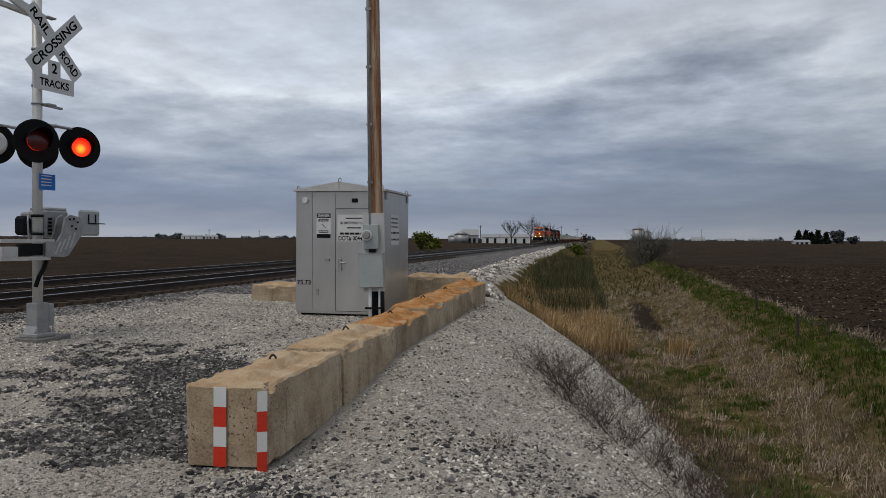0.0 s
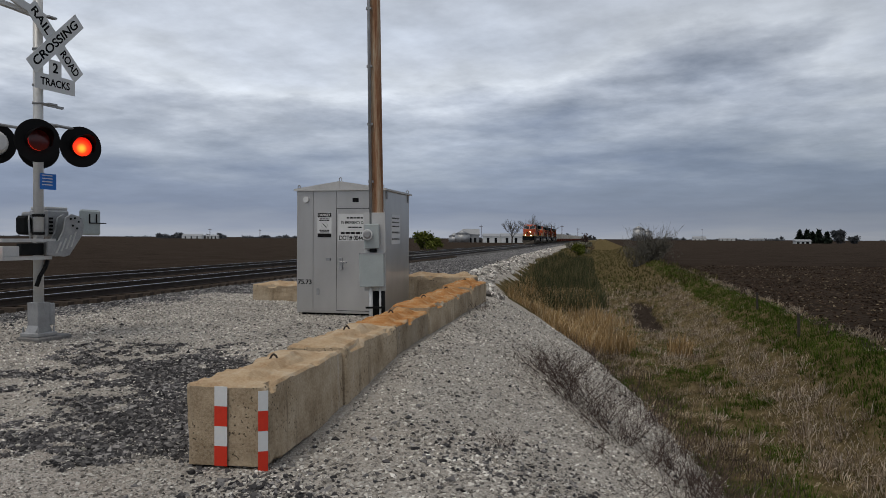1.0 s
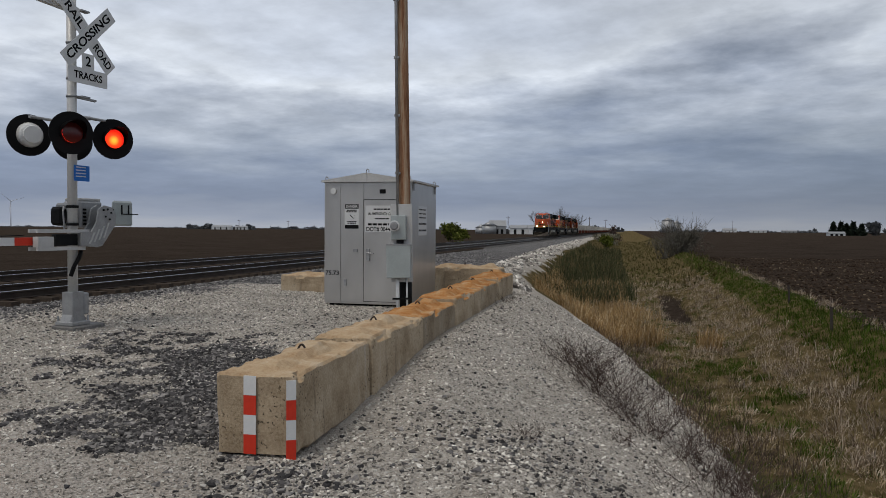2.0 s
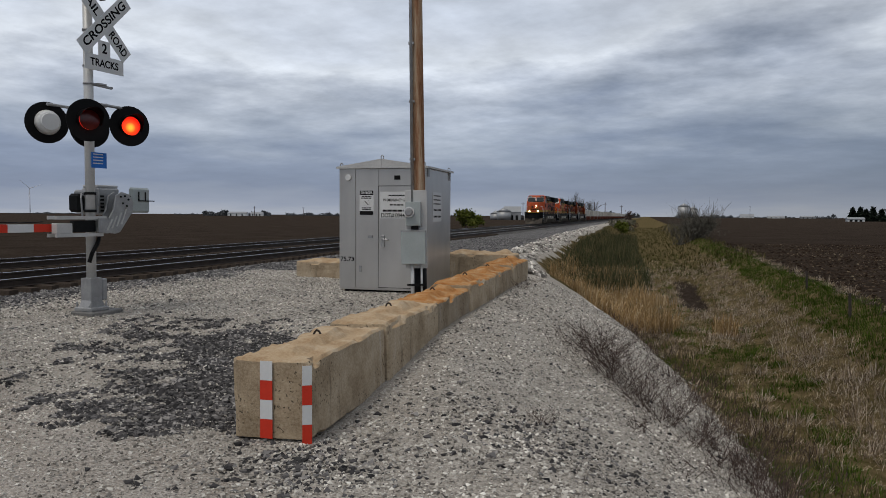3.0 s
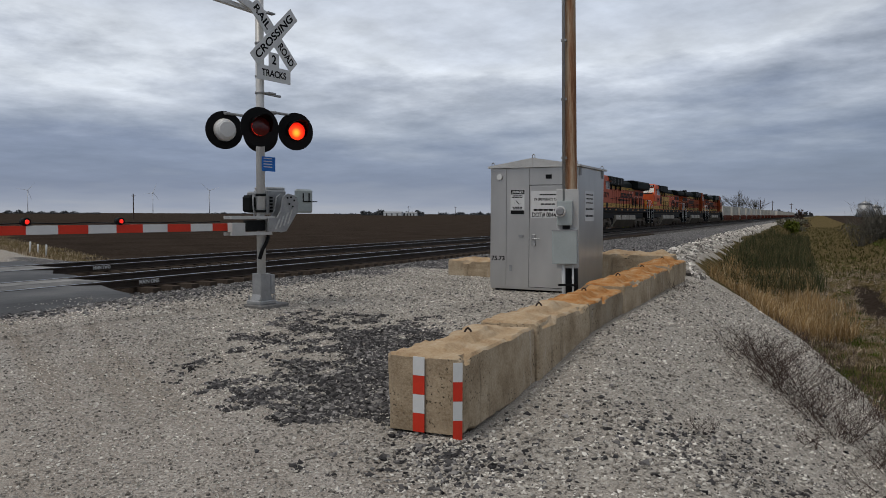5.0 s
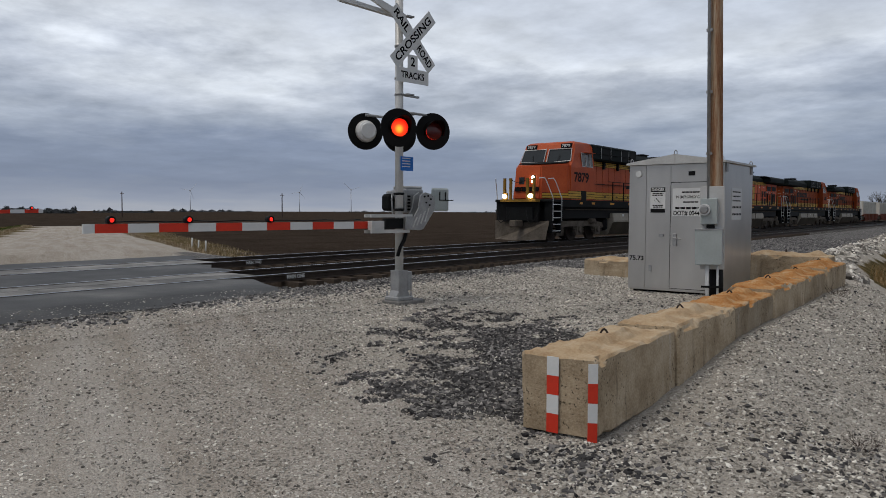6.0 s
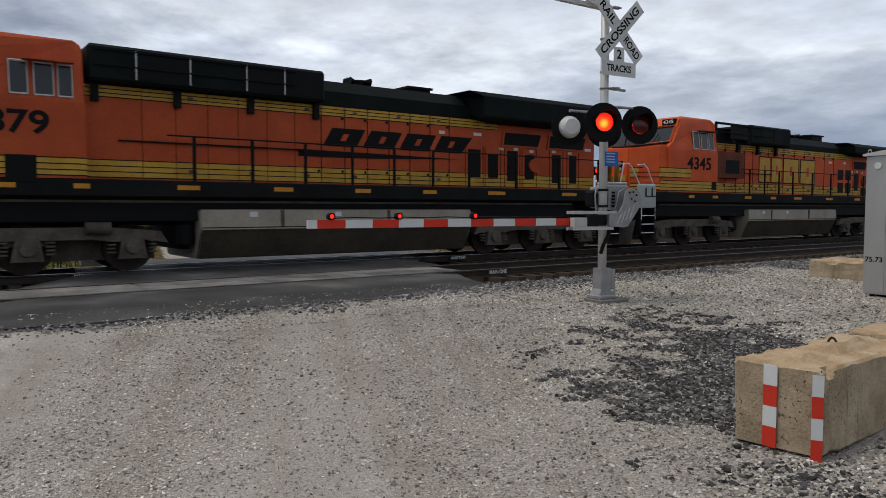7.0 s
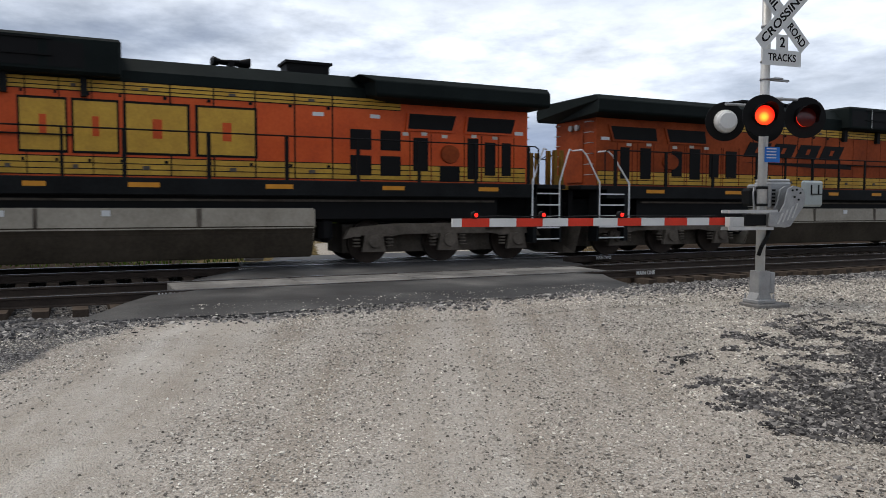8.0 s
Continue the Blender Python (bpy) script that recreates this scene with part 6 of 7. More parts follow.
def tussocks(name, n, per, spread, ylo, yhi, keep, h0, h1, width, lean, material, label, power=1.6):
    """Tufts of blades that fan out from their middles."""
    pts, way = [], []
    while len(pts) < n:
        y = ylo + (yhi - ylo) * RND.rand() ** power
        a = toe_at(y) - 0.2
        x = a + (5.5 - a) * RND.rand()
        if cut(x, y) or RND.rand() > keep(x, y):
            continue
        z, m = height(x, y) - 0.02, int(per * RND.uniform(0.4, 1.6)) + 1
        size = spread * RND.uniform(0.5, 1.4)
        for _ in range(m):
            t, r = RND.rand() * math.tau, size * abs(RND.normal(0, 0.6))
            pts.append((x + r * math.cos(t), y + r * math.sin(t), z)); way.append(t)
    return blades(name, pts, h0, h1, width, lean, material, label, way)


def greenness(x, y):
    """How green the ditch is: a lush strip by the field, patches on the floor, bleached litter between."""
    edge = 0.25 * patch(x, y, 0.6)
    strip = smooth(3.75, 4.1, x + edge) * smooth(5.35, 5.1, x + edge) * smooth(7.5, 11.0, y)
    litter = smooth(0.55, 0.2, abs(x + edge - 3.3)) * smooth(7.0, 10.0, y)
    floor_ = smooth(-0.28, 0.14, patch(x, y, 0.75) + 0.5 * patch(x + 40, y, 1.9)) * (0.95 if y < 22 else 0.5)
    return max(strip, floor_ * (1 - litter))


tussocks("dry_grass", 52000, 16, 0.16, 4.5, 55, lambda x, y: 0.95 - 0.9 * greenness(x, y), 0.07, 0.21, 0.0050, 2.4, M["dry_blade"], "matted dry tan grass in the ditch")
tussocks("pale_grass", 24000, 22, 0.20, 6.0, 45, lambda x, y: (0.9 if 2.8 < x < 3.8 or y > 17 else 0.3) * (1 - greenness(x, y)), 0.10, 0.34, 0.0055, 2.1, M["bleached"], "bleached broken reed litter on the ditch floor")
tussocks("green_grass", 62000, 20, 0.16, 4.5, 60, lambda x, y: greenness(x, y) ** 1.5, 0.06, 0.19, 0.0045, 1.5, M["green_blade"], "fresh green grass in patches along the ditch")
blades("green_verge", feet(14000, 9, 75, lambda y: 3.9, lambda y: 5.2, lambda x, y: greenness(x, y) > 0.5 * RND.rand() + 0.3, 4), 0.08, 0.20, 0.007, 1.1, M["green_blade"], "lush green grass strip beside the field")
blades("weeds", feet(5200, 4.5, 26, lambda y: toe_at(y) - 0.8, lambda y: toe_at(y) + 0.8, lambda x, y: patch(x, y, 0.9) > -0.15, 3), 0.12, 0.42, 0.003, 1.2, M["twig"], "brown dead weeds at the foot of the gravel bank")
blades("reeds", feet(9000, 31, 110, lambda y: crest_at(y) + 1.4, lambda y: toe_at(y) + 3.2, lambda x, y: patch(x, y, 0.3) > -0.2 + 0.35 * RND.rand() - 0.3 * smooth(33, 48, y), 2, 1.5), 0.35, 0.95, 0.012, 0.6, M["reed"], "dark green rushes along the bank")
blades("tan_reeds", feet(7000, 20, 40, lambda y: toe_at(y) - 0.8, lambda y: toe_at(y) + 2.8, lambda x, y: patch(x, y, 0.4) > -0.2, 2), 0.3, 0.7, 0.008, 0.7, M["tan_reed"], "tan dead reeds beside the gravel bank")
blades("far_verge", feet(12000, 40, 200, lambda y: crest_at(y) + 1.0, 6.0, None, 2, 1.2), 0.12, 0.35, 0.03, 1.1, M["verge_blade"], "olive rough grass along the line")
blades("far_side_grass", [(x, y, height(x, y)) for x, y in zip(-23.6 - 5 * RND.rand(9000), -6 + 110 * RND.rand(9000)) if abs(road_uv(x, y)[1]) > 5.0], 0.12, 0.40, 0.014, 1.0, M["dry_blade"], "dry verge grass beyond the tracks")
def road_verge(n, lo, hi, side):
    out = []
    for a, b in zip(3 + 85 * RND.rand(n), lo + (hi - lo) * RND.rand(n)):
        p = ROAD_MID + ROAD_DIR * float(a) + ROAD_SIDE * float(side * b)
        out.append((p.x, p.y, height(p.x, p.y)))
    return out


blades("road_verge_grass", road_verge(16000, 4.6, 26.0, -1), 0.10, 0.34, 0.03, 1.0, M["green_blade"], "green verge grass beside the gravel road")
blades("dry_verge_grass", road_verge(12000, 4.6, 10.0, 1), 0.08, 0.26, 0.011, 1.2, M["dry_blade"], "dry tan grass on the road's bank")
blades("bank_grass", road_verge(5000, 3.7, 5.6, -1), 0.08, 0.26, 0.012, 1.2, M["dry_blade"], "dry grass along the road's shoulder")


def twigs(name, x, y, spread, tall, n, material, label, category="shrub", group="", thick=0.008):
    """A bare, many-stemmed shrub."""
    z = height(x, y) - 0.05
    ob = thing(name, label, category, group, m=pose(x, y, z))
    r = random.Random(int(x * 100 + y * 7))
    bm = bmesh.new()
    def grow(p, d, length, rad, level):
        q = p
        for k in range(3):
            e = q + (d + Vector((r.uniform(-.3, .3), r.uniform(-.3, .3), r.uniform(-.15, .25)))).normalized() * length / 3
            tube(bm, q, e, rad * (1 - 0.22 * k), rad * (0.78 - 0.22 * k), 3, False)
            q = e
            if level:
                grow(q, (d + Vector((r.uniform(-.8, .8), r.uniform(-.8, .8), r.uniform(-.2, .5)))).normalized(), length * 0.55, rad * 0.6, level - 1)
    for k in range(n):
        a = r.uniform(0, math.tau)
        grow(Vector((r.gauss(0, spread * 0.22), r.gauss(0, spread * 0.22), 0)), Vector((math.cos(a) * spread * 0.7, math.sin(a) * spread * 0.7, tall)).normalized(), tall * r.uniform(0.6, 1.1), thick, 2)
    part("brushwork", bm, material, ob)
    return ob


for x, y, s, t, n in ((-0.85, 11.0, 0.7, 0.45, 26), (-0.6, 10.45, 0.8, 0.55, 40), (-0.35, 9.95, 0.8, 0.55, 44), (-0.05, 9.5, 0.8, 0.50, 40), (0.25, 9.0, 0.7, 0.45, 34), (0.55, 8.5, 0.7, 0.42, 30),
                      (0.85, 8.0, 0.7, 0.40, 26), (1.1, 7.4, 0.7, 0.45, 24), (1.3, 8.7, 0.7, 0.40, 24), (1.45, 7.7, 0.7, 0.45, 24), (1.35, 9.8, 0.6, 0.36, 18), (-0.1, 8.0, 0.5, 0.22, 12), (0.3, 7.2, 0.5, 0.24, 12), (1.7, 6.8, 0.6, 0.4, 20)):
    twigs("dead_shrub", x, y, s, t, n, M["twig"], "leafless purple-brown shrub on the gravel bank", group="shrubs on the gravel bank", thick=0.0042)
twigs("weed_tuft", -0.9, 6.85, 0.3, 0.20, 16, M["twig"], "small dead weed tuft in the gravel", "weed", thick=0.003)
twigs("weed_tuft", -2.28, 13.9, 0.3, 0.22, 12, M["twig"], "small dead weed tuft against the wall", "weed", thick=0.004)
twigs("bare_bush", 4.8, 76.5, 2.1, 2.3, 90, M["far_twig"], "large bare bush at the field's edge", "bush", thick=0.035)
twigs("bare_bush", 3.4, 76.0, 1.8, 1.9, 50, M["far_twig"], "bare bush at the field's edge", "bush", thick=0.03)


def tree(x, y, tall, seed, label):
    z = height(x, y) - 0.1
    ob = thing("bare_tree", label, "tree", "bare trees by the line", m=pose(x, y, z))
    r = random.Random(seed)
    limbs, fine = bmesh.new(), bmesh.new()
    def grow(p, d, length, rad, level):
        q = p
        for k in range(3):
            e = q + (d + Vector((r.uniform(-.22, .22), r.uniform(-.22, .22), r.uniform(-.05, .2)))).normalized() * length / 3
            tube(limbs if level > 1 else fine, q, e, rad * (1 - 0.2 * k), rad * (0.8 - 0.2 * k), 5 if level > 1 else 3, False)
            q = e
            for _ in range(2 if level > 0 else 0):
                grow(q, (d + Vector((r.uniform(-.9, .9), r.uniform(-.9, .9), r.uniform(-.1, .6)))).normalized(), length * 0.62, max(rad * 0.5, 0.02), level - 1)
    bm = bmesh.new()
    tube(bm, (0, 0, 0), (0, 0, tall * 0.28), tall * 0.03, tall * 0.022, 8)
    part("trunk", bm, M["bark"], ob)
    for k in range(4):
        a = k * 1.57 + r.uniform(-.4, .4)
        grow(Vector((0, 0, tall * (0.2 + 0.025 * k))), Vector((math.cos(a) * 0.7, math.sin(a) * 0.7, 0.85)).normalized(), tall * 0.34, tall * 0.014, 3)
    part("limbs", limbs, M["bark"], ob)
    part("crown", fine, M["far_twig"], ob, "haze of bare twigs")
    return ob


for k, (px, d, h) in enumerate(((5.4, 330, 13.5), (6.9, 325, 12.0), (4.2, 350, 11.5))):
    tree(-d * math.sin(radians(px)), d * math.cos(radians(px)), h, 40 + k, "spreading bare tree beside the line")


def leafy(name, x, y, wide, tall, n, material, label, category="bush", group="", leaf=0.09, cone=False):
    """A bush or tree of many small leaves round a few stems."""
    z = height(x, y) - 0.05
    ob = thing(name, label, category, group, m=pose(x, y, z))
    r = np.random.RandomState(int(abs(x) * 10 + y))
    lumps = [(r.normal(0, wide * 0.22), r.normal(0, wide * 0.22), tall * (0.25 + 0.55 * r.rand()), r.uniform(0.16, 0.30)) for _ in range(16)]
    P = []
    for k in range(n):
        if cone:
            t = r.rand() ** 1.3
            rad, a = wide * 0.5 * (1 - t) * (0.45 + 0.55 * r.rand()), r.rand() * math.tau
            P.append((rad * math.cos(a), rad * math.sin(a), tall * (0.06 + 0.94 * t)))
        else:
            cx, cy, cz, s = lumps[k % len(lumps)]
            v = r.normal(0, 1, 3); v /= np.linalg.norm(v); v *= r.rand() ** 0.5
            P.append((cx + v[0] * s * wide, cy + v[1] * s * wide, max(0.05, cz + v[2] * s * tall)))
    P = np.array(P)
    A, B = r.normal(0, leaf, (n, 3)), r.normal(0, leaf, (n, 3))
    V = np.stack([P, P + A, P + A + B, P + B], 1).reshape(-1, 3)
    me = bpy.data.meshes.new("leaves")
    me.from_pydata(V.tolist(), [], [(4 * k, 4 * k + 1, 4 * k + 2, 4 * k + 3) for k in range(n)])
    me.materials.append(material)
    lv = new("leaves", me); lv.parent = ob
    bm = bmesh.new()
    for k in range(1 if cone else 5):
        c = (0, 0, tall * 0.8) if cone else (lumps[k][0], lumps[k][1], lumps[k][2])
        tube(bm, (c[0] * 0.2, c[1] * 0.2, 0), c, 0.03 * tall * 0.5, 0.01, 5)
    part("brushwork", bm, M["bark"], ob)
    return ob


leafy("budding_bush", 4.6, 77.2, 4.2, 2.2, 1500, M["far_twig"], "dense brown budding bush at the field's edge", leaf=0.06)
leafy("green_bush", -30.0, 125.0, 4.6, 3.6, 4200, M["leaf"], "yellow-green leafy bush beyond the tracks", leaf=0.14)
leafy("green_bush", -4.0, 128.0, 2.0, 2.6, 1200, M["leaf"], "slim green bush beside the line", leaf=0.12)
leafy("pale_bush", -4.6, 150.0, 4.0, 2.6, 2200, M["pale_leaf"], "pale blossoming bush beside the line", leaf=0.13)
leafy("pale_bush", -4.0, 165.0, 3.5, 4.2, 2000, M["twig"], "brown budding bush beside the line", leaf=0.12)


def polar(az, d):
    return -d * math.sin(radians(az)), d * math.cos(radians(az))


for k, (az, h) in enumerate(((-13.55, 11.0), (-14.0, 12.0), (-14.35, 10.0), (-14.75, 11.5), (-15.25, 9.5))):
    leafy("conifer", *polar(az, 470), 4.2, h * 0.62, 1200, M["conifer"], "dark conifer in a far farmyard", "tree", "farmyard trees", 0.5, True)
leafy("far_tree", *polar(-16.1, 480), 8.0, 8.0, 1800, M["far_wood"], "rounded grey tree in a far farmyard", "tree", "farmyard trees", 0.45)
leafy("far_tree", *polar(-16.9, 480), 6.0, 4.6, 900, M["far_wood"], "rounded grey tree in a far farmyard", "tree", "farmyard trees", 0.45)


# ---- far buildings, turbines, posts ----
def building(az, d, w, dp, h, roof, turn, walls, label, name="barn"):
    x, y = polar(az, d)
    ob = thing(name, label, "building", "far farm buildings", m=pose(x, y, -1.0, 0, 0, turn))
    solid("wall", walls, ob, "", (-w / 2, w / 2, -dp / 2, dp / 2, -0.5, h))
    bm = bmesh.new()
    prism(bm, ((-dp / 2 - 0.3, h - 0.1), (dp / 2 + 0.3, h - 0.1), (0, h + roof)), -w / 2 - 0.3, w / 2 + 0.3, "x")
    part("roof", bm, M["galv"], ob)
    for k in range(3):
        x0 = -w / 2 + w * (k + 0.6) / 3.4
        solid("door", M["frame_grey"], ob, "", (x0 - 0.7, x0 + 0.7, -dp / 2 - 0.06, -dp / 2 + 0.01, 0, min(2.6, h - 0.4)))
    return ob


def bin_silo(az, d, r, h, label):
    x, y = polar(az, d)
    ob = thing("grain_bin", label, "grain bin", "grain bins", m=pose(x, y, -1.0))
    bm = bmesh.new(); tube(bm, (0, 0, -0.5), (0, 0, h), r, r, 24)
    part("wall", bm, M["galv"], ob)
    bm = bmesh.new(); tube(bm, (0, 0, h), (0, 0, h + r * 0.55), r * 1.04, 0.3, 24)
    part("roof", bm, M["galv"], ob)


building(8.15, 400, 14, 10, 3.4, 1.5, 12, M["white"], "long white barn across the field")
building(6.6, 395, 16, 9, 3.4, 1.6, 12, M["white"], "long white shed across the field", "shed")
building(10.1, 410, 9, 9, 4.5, 3.0, 10, M["galv"], "grey gabled barn across the field")
bin_silo(10.75, 405, 4.0, 4.6, "grey steel grain bin")
bin_silo(11.35, 415, 3.4, 3.4, "low grey steel grain bin")
building(31.0, 900, 22, 12, 3.2, 1.8, 20, M["white"], "white farm building far off")
building(29.6, 920, 14, 10, 3.0, 1.6, 20, M["white"], "white farm building far off")
building(-13.7, 450, 8, 6, 1.8, 0.9, 0, M["white"], "low white building by conifers", "shed")
building(-6.9, 1500, 24, 15, 4, 4, 0, M["white"], "white farm building far off")
building(-8.8, 1500, 28, 15, 3, 2, 0, M["white"], "white farm building far off")
building(-10.8, 1500, 24, 15, 3, 2, 0, M["galv"], "grey farm building far off")
building(-20.6, 500, 9, 8, 4.0, 3.5, 10, M["white"], "white farmhouse far off", "farmhouse")
bin_silo(-2.6, 900, 7, 14, "tall pale grain bin far off")
bin_silo(-3.2, 910, 6, 11, "pale grain bin far off")


def turbine(az, d, hub, phase):
    x, y = polar(az, d)
    ob = thing("wind_turbine", "pale three-bladed wind turbine far off", "wind turbine", "wind turbines", m=pose(x, y, -1.0, 0, 0, az + 15))
    bm = bmesh.new(); tube(bm, (0, 0, 0), (0, 0, hub), 1.4, 0.7, 12)
    part("tower", bm, M["turbine"], ob)
    solid("nacelle", M["turbine"], ob, "", (-1.6, 1.6, -3, 5, hub - 1.5, hub + 1.9), bevel=0.4)
    for k in range(3):
        a = radians(phase + 120 * k)
        bm = bmesh.new()
        d0 = Vector((math.sin(a), 0, math.cos(a)))
        tube(bm, Vector((0, -3.6, hub)) + d0 * 1.0, Vector((0, -3.6, hub)) + d0 * 38, 0.9, 0.25, 6)
        part("blade", bm, M["turbine"], ob)


M["turbine"] = plain("turbine_paint", (0.66, 0.68, 0.72), 0.6)
for az, d, ph in ((70.7, 1350, 100), (48.6, 3100, 20), (44.7, 2700, 70), (56.5, 3000, 40)):
    turbine(az, d, 80, ph)


def post_line(az, d, h, label="weathered utility pole across the fields"):
    x, y = polar(az, d)
    ob = thing("field_pole", label, "utility pole", "far utility poles", m=pose(x, y, -1.1))
    bm = bmesh.new(); tube(bm, (0, 0, 0), (0, 0, h), 0.22, 0.16, 8)
    part("post", bm, M["twig"], ob)
    solid("crossarm", M["twig"], ob, "", (-1.1, 1.1, -0.08, 0.08, h - 0.9, h - 0.7))


for az, d, h in ((61.1, 300, 9.6), (49.9, 290, 9.4), (69.6, 320, 10.5), (29.8, 520, 8), (26.2, 560, 8), (39.5, 600, 8), (9.3, 420, 10), (3.9, 350, 9), (3.1, 420, 10), (1.9, 520, 10), (-7.1, 1000, 16)):
    post_line(az, d, h)


def horizon_woods():
    """Hedges and shelter belts along the skyline."""
    V, F = [], []
    for az0, az1, d, h in ((22.5, 27.5, 1300, 6), (28.6, 33.5, 950, 9), (33.8, 35.5, 1500, 5), (40, 46, 1600, 6), (52, 58, 1500, 7), (59, 63, 900, 7), (64, 68.5, 650, 9), (72, 78, 1500, 6),
                           (-6, -2, 1400, 10), (-10, -6.2, 1700, 8), (-12.6, -10.4, 1700, 9), (-22, -18.4, 1500, 7), (0.5, 4.0, 900, 8), (9.2, 10.0, 430, 6), (13, 20, 1500, 7)):
        n = int(abs(az1 - az0) * 330)
        for _ in range(n):
            t = RND.rand()
            x, y = polar(az0 + (az1 - az0) * t, d * RND.uniform(0.97, 1.03))
            top = h * (0.35 + 0.65 * abs(noise.noise(Vector((t * 9, az0, 0)))) * 1.6)
            z, s = -1.2 + top * 0.85 * RND.rand(), top * 0.15
            k = len(V)
            q = RND.normal(0, s, (4, 3))
            V.extend((x + a, y + b, max(-1.4, z + c)) for a, b, c in q.tolist())
            F.append((k, k + 1, k + 2)); F.append((k, k + 2, k + 3))
    me = bpy.data.meshes.new("far_woods")
    me.from_pydata(V, [], F)
    me.materials.append(M["far_wood"])
    tagged(new("far_woods", me), "grey-green hedges and woods along the skyline", "trees", kind="stuff")


horizon_woods()

for x, y, h in ((-37.7, 25.0, 1.1), (-37.5, 25.3, 1.0), (-37.3, 25.65, 1.0), (-34.6, 10.6, 1.0), (-35.0, 9.7, 0.8)):
    ob = thing("marker_post", "white plastic marker post on the road's verge", "post", "marker posts", m=pose(x, y, height(x, y) - 0.1, 3, 9, 0))
    bm = bmesh.new(); tube(bm, (0, 0, 0), (0, 0, h * 0.8), 0.045, 0.045, 10)
    part("post", bm, M["white"], ob)
for x, y, h in ((4.5, 18.6, 0.66), (4.7, 24.4, 0.66)):
    ob = thing("fence_post", "weathered wooden fence post at the field's edge", "fence post", "fence posts", m=pose(x, y, height(x, y) - 0.1, 4, -3, 0))
    bm = bmesh.new(); tube(bm, (0, 0, 0), (0, 0, h), 0.035, 0.03, 8)
    part("post", bm, M["bark"], ob)


# ---- loose stone ----
def stones(name, pts, s0, s1, material, label, flat=0.7):
    """Many small angular stones; one object."""
    n = len(pts)
    P = np.array(pts)
    base = np.array([(1, 0, 0), (-1, 0, 0), (0, 1, 0), (0, -1, 0), (0, 0, 1), (0, 0, -1)], float)
    tri = np.array([(0, 2, 4), (2, 1, 4), (1, 3, 4), (3, 0, 4), (2, 0, 5), (1, 2, 5), (3, 1, 5), (0, 3, 5)])
    S = (s0 + (s1 - s0) * RND.rand(n) ** 2.2)[:, None, None]
    V = base[None] * RND.uniform(0.6, 1.25, (n, 6, 1)) + RND.normal(0, 0.22, (n, 6, 3))
    q = RND.normal(0, 1, (n, 4)); q /= np.linalg.norm(q, axis=1)[:, None]
    w, x, y, z = q.T
    R = np.stack([1 - 2 * (y * y + z * z), 2 * (x * y - z * w), 2 * (x * z + y * w), 2 * (x * y + z * w), 1 - 2 * (x * x + z * z), 2 * (y * z - x * w), 2 * (x * z - y * w), 2 * (y * z + x * w), 1 - 2 * (x * x + y * y)], 1).reshape(n, 3, 3)
    V = np.einsum("nij,nkj->nki", R, V) * S
    V[:, :, 2] *= flat
    V += P[:, None, :]
    F = (tri[None] + 6 * np.arange(n)[:, None, None]).reshape(-1, 3)
    me = bpy.data.meshes.new(name)
    me.from_pydata(V.reshape(-1, 3).tolist(), [], F.tolist())
    me.materials.append(material)
    return tagged(new(name, me), label, "gravel", kind="stuff")


M["pale_stone"] = island_material("limestone", ((0.0, (0.11, 0.10, 0.09)), (0.3, (0.34, 0.315, 0.282)), (0.75, (0.56, 0.525, 0.47)), (1.0, (0.82, 0.785, 0.72))), 0.95)
M["dark_stone"] = island_material("dark_ballast_stone", ((0.0, (0.022, 0.022, 0.024)), (0.7, (0.07, 0.07, 0.073)), (1.0, (0.22, 0.215, 0.21))), 0.85)
M["spill_stone"] = island_material("spilled_stone", ((0.0, (0.035, 0.034, 0.035)), (0.6, (0.105, 0.10, 0.10)), (0.85, (0.20, 0.19, 0.185)), (1.0, (0.38, 0.36, 0.34))), 0.9)
M["ballast_stone"] = island_material("ballast_stone", ((0.0, (0.05, 0.05, 0.052)), (0.5, (0.14, 0.135, 0.135)), (0.85, (0.27, 0.26, 0.25)), (1.0, (0.42, 0.40, 0.38))), 0.9)


def scatter(n, x0, x1, y0, y1, keep, power=1.0):
    out = []
    while len(out) < n:
        x, y = x0 + (x1 - x0) * RND.rand(), y0 + (y1 - y0) * RND.rand() ** power
        if keep(x, y):
            out.append((x, y, height(x, y) + 0.004))
    return out


on_wall = lambda x, y: -3.15 < x < -2.45 and 5.2 < y < 16.2
dark_at = lambda x, y: ground_zone(x, y, 0)[0]
lane = lambda x, y: ground_zone(x, y, 0)[4]
stones("gravel", scatter(105000, -11.5, 2.6, 2.6, 17.5, lambda x, y: not on_wall(x, y) and x < toe_at(y) + 0.1 and RND.rand() > 0.62 * dark_at(x, y) and RND.rand() > 0.9 * ground_zone(x, y, 0)[1] and (RND.rand() > 0.93 * lane(x, y)), 1.35), 0.007, 0.026, M["pale_stone"], "loose pale limestone gravel")
stones("road_grit", scatter(62000, -10.0, 0.8, -2.5, 9.5, lambda x, y: lane(x, y) > 0.15 and RND.rand() > 0.9 * ground_zone(x, y, 0)[5]), 0.005, 0.018, M["pale_stone"], "fine grit on the trodden gravel lane")
stones("dark_gravel", scatter(17000, -8, -2, 3.5, 11, lambda x, y: not on_wall(x, y) and dark_at(x, y) > 0.3 + 0.4 * RND.rand()), 0.012, 0.042, M["spill_stone"], "spilled dark ballast stones beside the wall")
spill = [(-2.35 + RND.normal(0, 0.33), 4.75 + RND.normal(0, 0.28)) for _ in range(560)] + [(-0.9 + RND.normal(0, 0.5), 6.2 + RND.normal(0, 0.5)) for _ in range(600)]
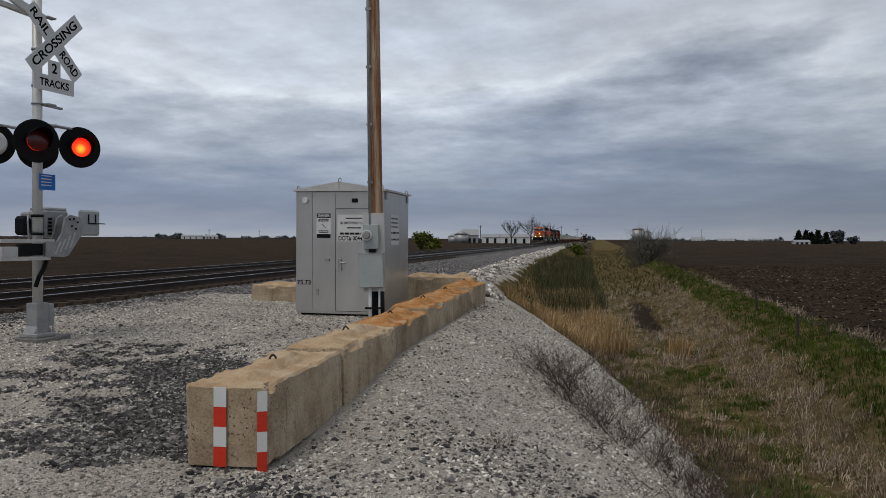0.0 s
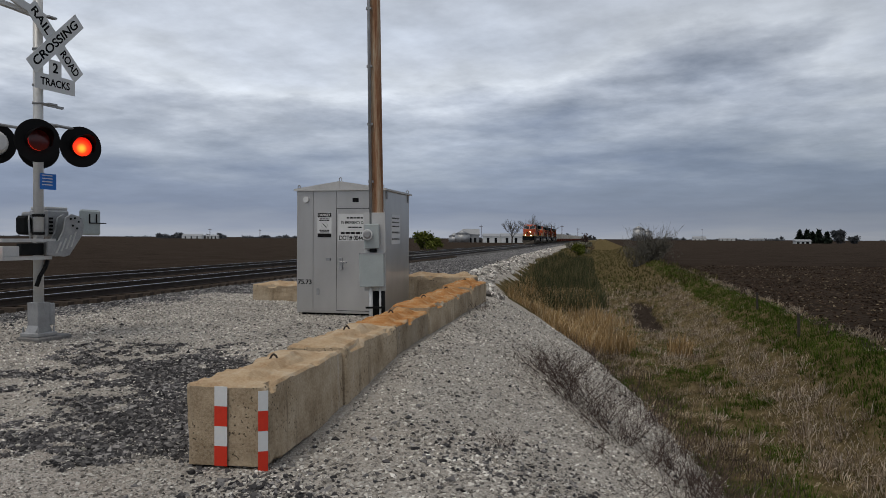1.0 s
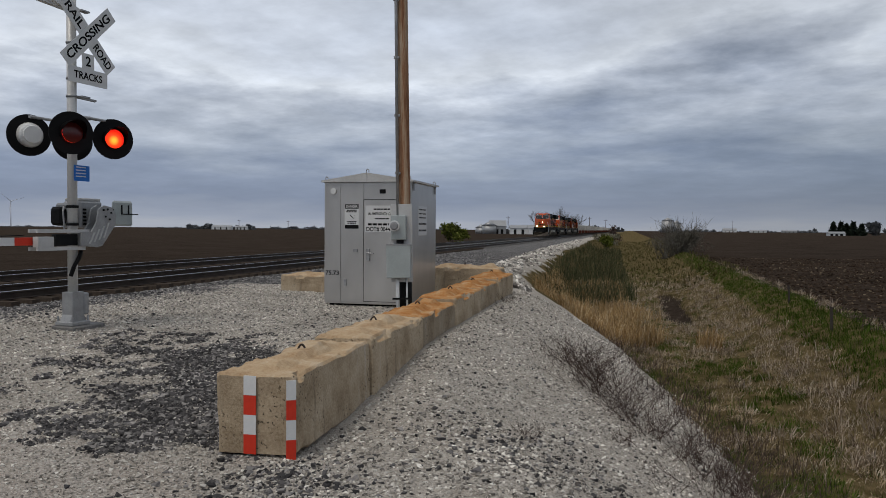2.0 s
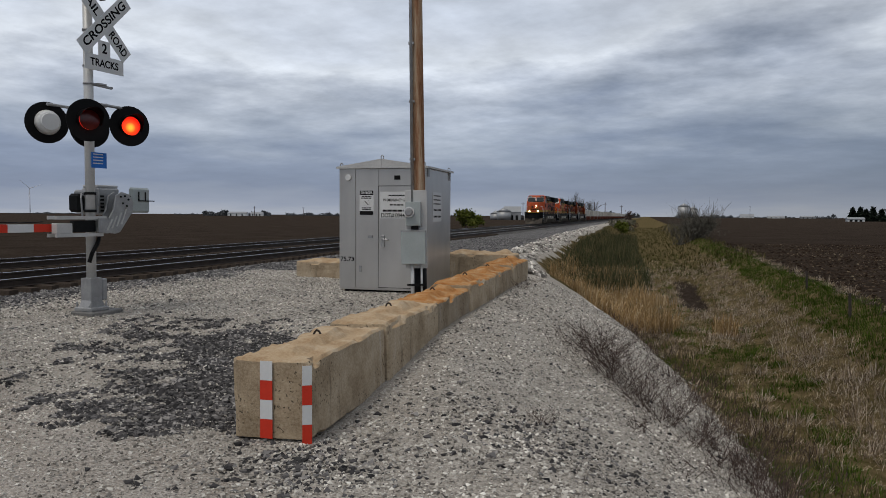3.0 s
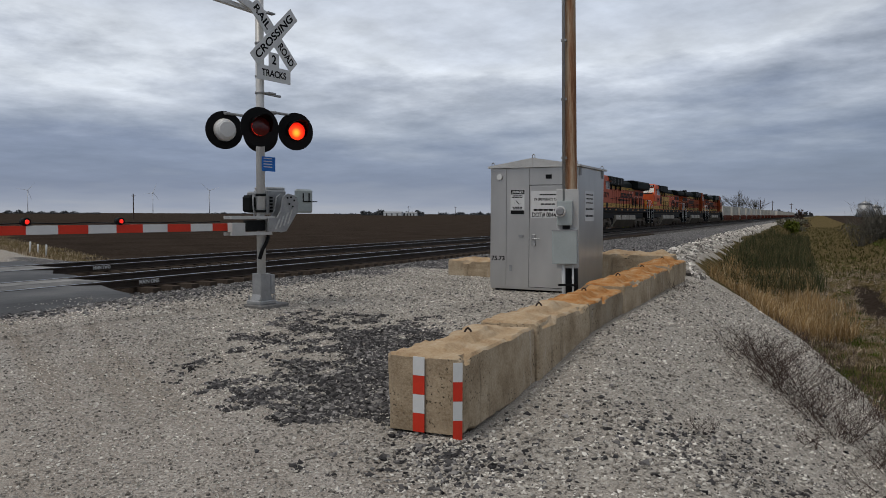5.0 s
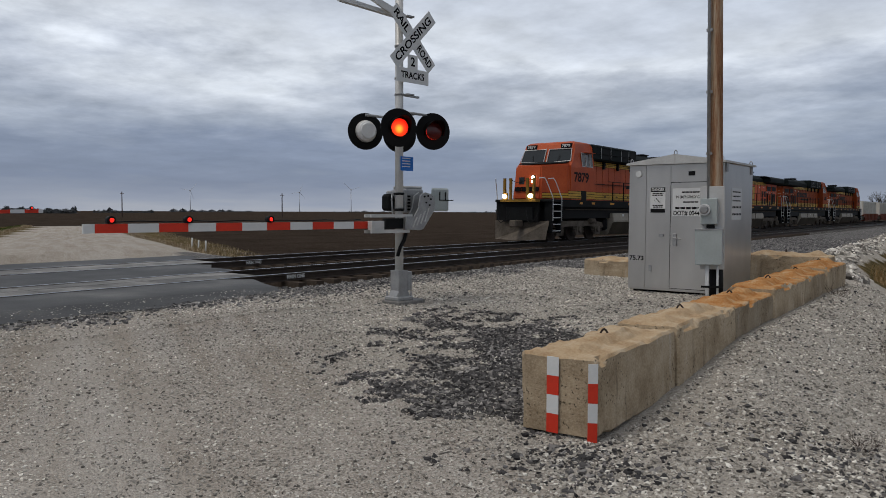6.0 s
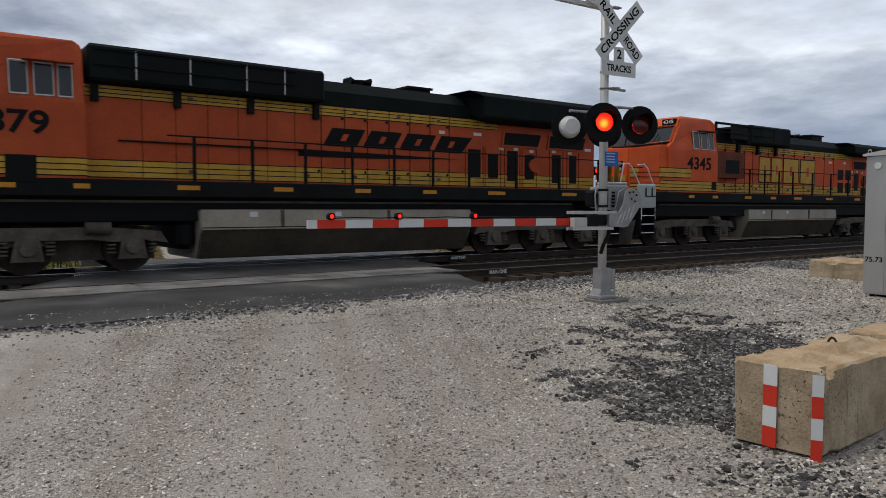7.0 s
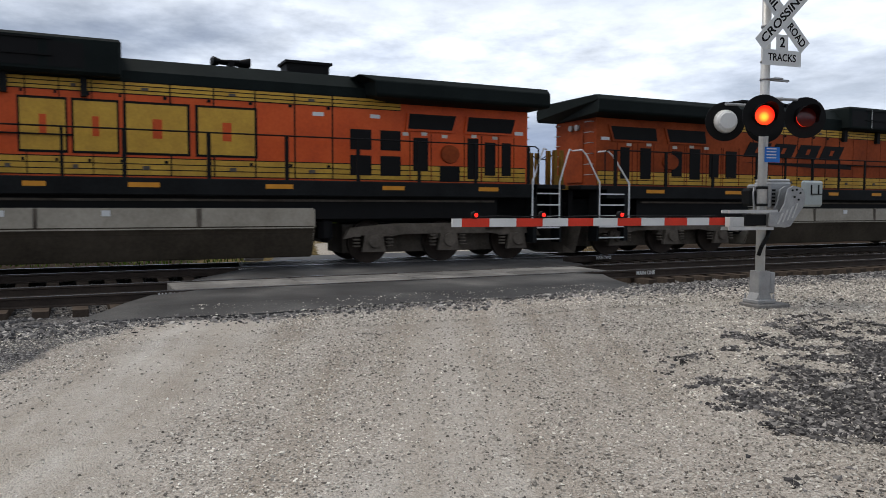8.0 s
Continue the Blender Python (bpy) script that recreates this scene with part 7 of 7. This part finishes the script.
stones("foot_spill", [(x, y, height(x, y) + 0.004) for x, y in spill if not on_wall(x, y)], 0.010, 0.040, M["spill_stone"], "dark ballast stones strewn at the wall's end")
stones("dark_strays", scatter(2200, -11, 2.2, 2.6, 15, lambda x, y: not on_wall(x, y) and x < toe_at(y) and RND.rand() > lane(x, y)), 0.010, 0.035, M["dark_stone"], "stray dark stones on the pale gravel")
stones("ballast", scatter(26000, -12.85, -9.2, -3, 34, lambda x, y: ground_zone(x, y, 0)[1] > RND.rand() * 0.9 and not (-10.4 > x and abs(road_uv(x, y)[1]) < 4.5), 1.2), 0.014, 0.050, M["ballast_stone"], "grey ballast stones along the track")
stones("ballast_between", scatter(16000, -22, -12.9, -3, 45, lambda x, y: abs(abs(x - TRACK_1) - GAUGE / 2) > 0.12 and abs(abs(x - TRACK_2) - GAUGE / 2) > 0.12 and abs(road_uv(x, y)[1]) > 4.7, 1.2), 0.016, 0.050, M["dark_stone"], "dark oily ballast between the rails and ties")
stones("apron_grit", [(x, y, 0.035 - 0.05 * smooth(-11.0, -10.2, x)) for x, y in [(-10.15 - 0.9 * RND.rand() ** 2.2, 1.2 + 7.2 * RND.rand()) for _ in range(1600)]], 0.006, 0.02, M["pale_stone"], "grit strewn over the asphalt's edge")
stones("shoulder_ballast", scatter(12000, -12.5, -3.0, 17.0, 48, lambda x, y: x < crest_at(y) and ground_zone(x, y, 0)[1] > 0.4, 1.4), 0.016, 0.055, M["ballast_stone"], "grey ballast on the line's shoulder")
stones("riprap", scatter(2600, -9.5, -2.6, 18.5, 110, lambda x, y: abs(x - crest_at(y) - 0.1) < 0.55 + 0.3 * patch(x, y), 1.5), 0.05, 0.17, M["pale_stone"], "pale broken rock along the bank's crest")


M["clod"] = island_material("earth_clods", ((0.0, (0.014, 0.009, 0.006)), (0.5, (0.042, 0.028, 0.019)), (0.9, (0.085, 0.06, 0.042)), (1.0, (0.25, 0.20, 0.13))), 0.98)
stones("field_clods", scatter(26000, 5.3, 22.0, 9, 62, lambda x, y: ground_zone(x, y, 0)[3] > 0.6, 1.5), 0.025, 0.085, M["clod"], "brown earth clods and straw on the ploughed field", 0.6)


# ---- what moves ----
def motions():
    for ob, back, turn in TRAIN:
        walk(ob, [(t, pose(TRACK_2, FRONT - SPEED * t + back, RAIL_TOP, 0, 0, turn)) for t in range(9)])
    for lens, right in LENSES:
        base = lens.matrix_basis.copy()
        angle = 0 if right else 180
        rows = [(0.0, angle)]
        for k in range(17):
            t = round((0.39 + 0.465 * k) * 30) / 30
            t = {12: 5.9, 13: 6.4}.get(k, t)      # two beats come slightly early
            rows += [(t, angle), (t + 1 / 30, angle + 60), (t + 2 / 30, angle + 120), (t + 0.1, angle + 180)]
            angle += 180
        rows.append((8.0, angle))
        walk(lens, [(t, base @ pose(0, 0, 0, 0, 0, a)) for t, a in rows])


motions()
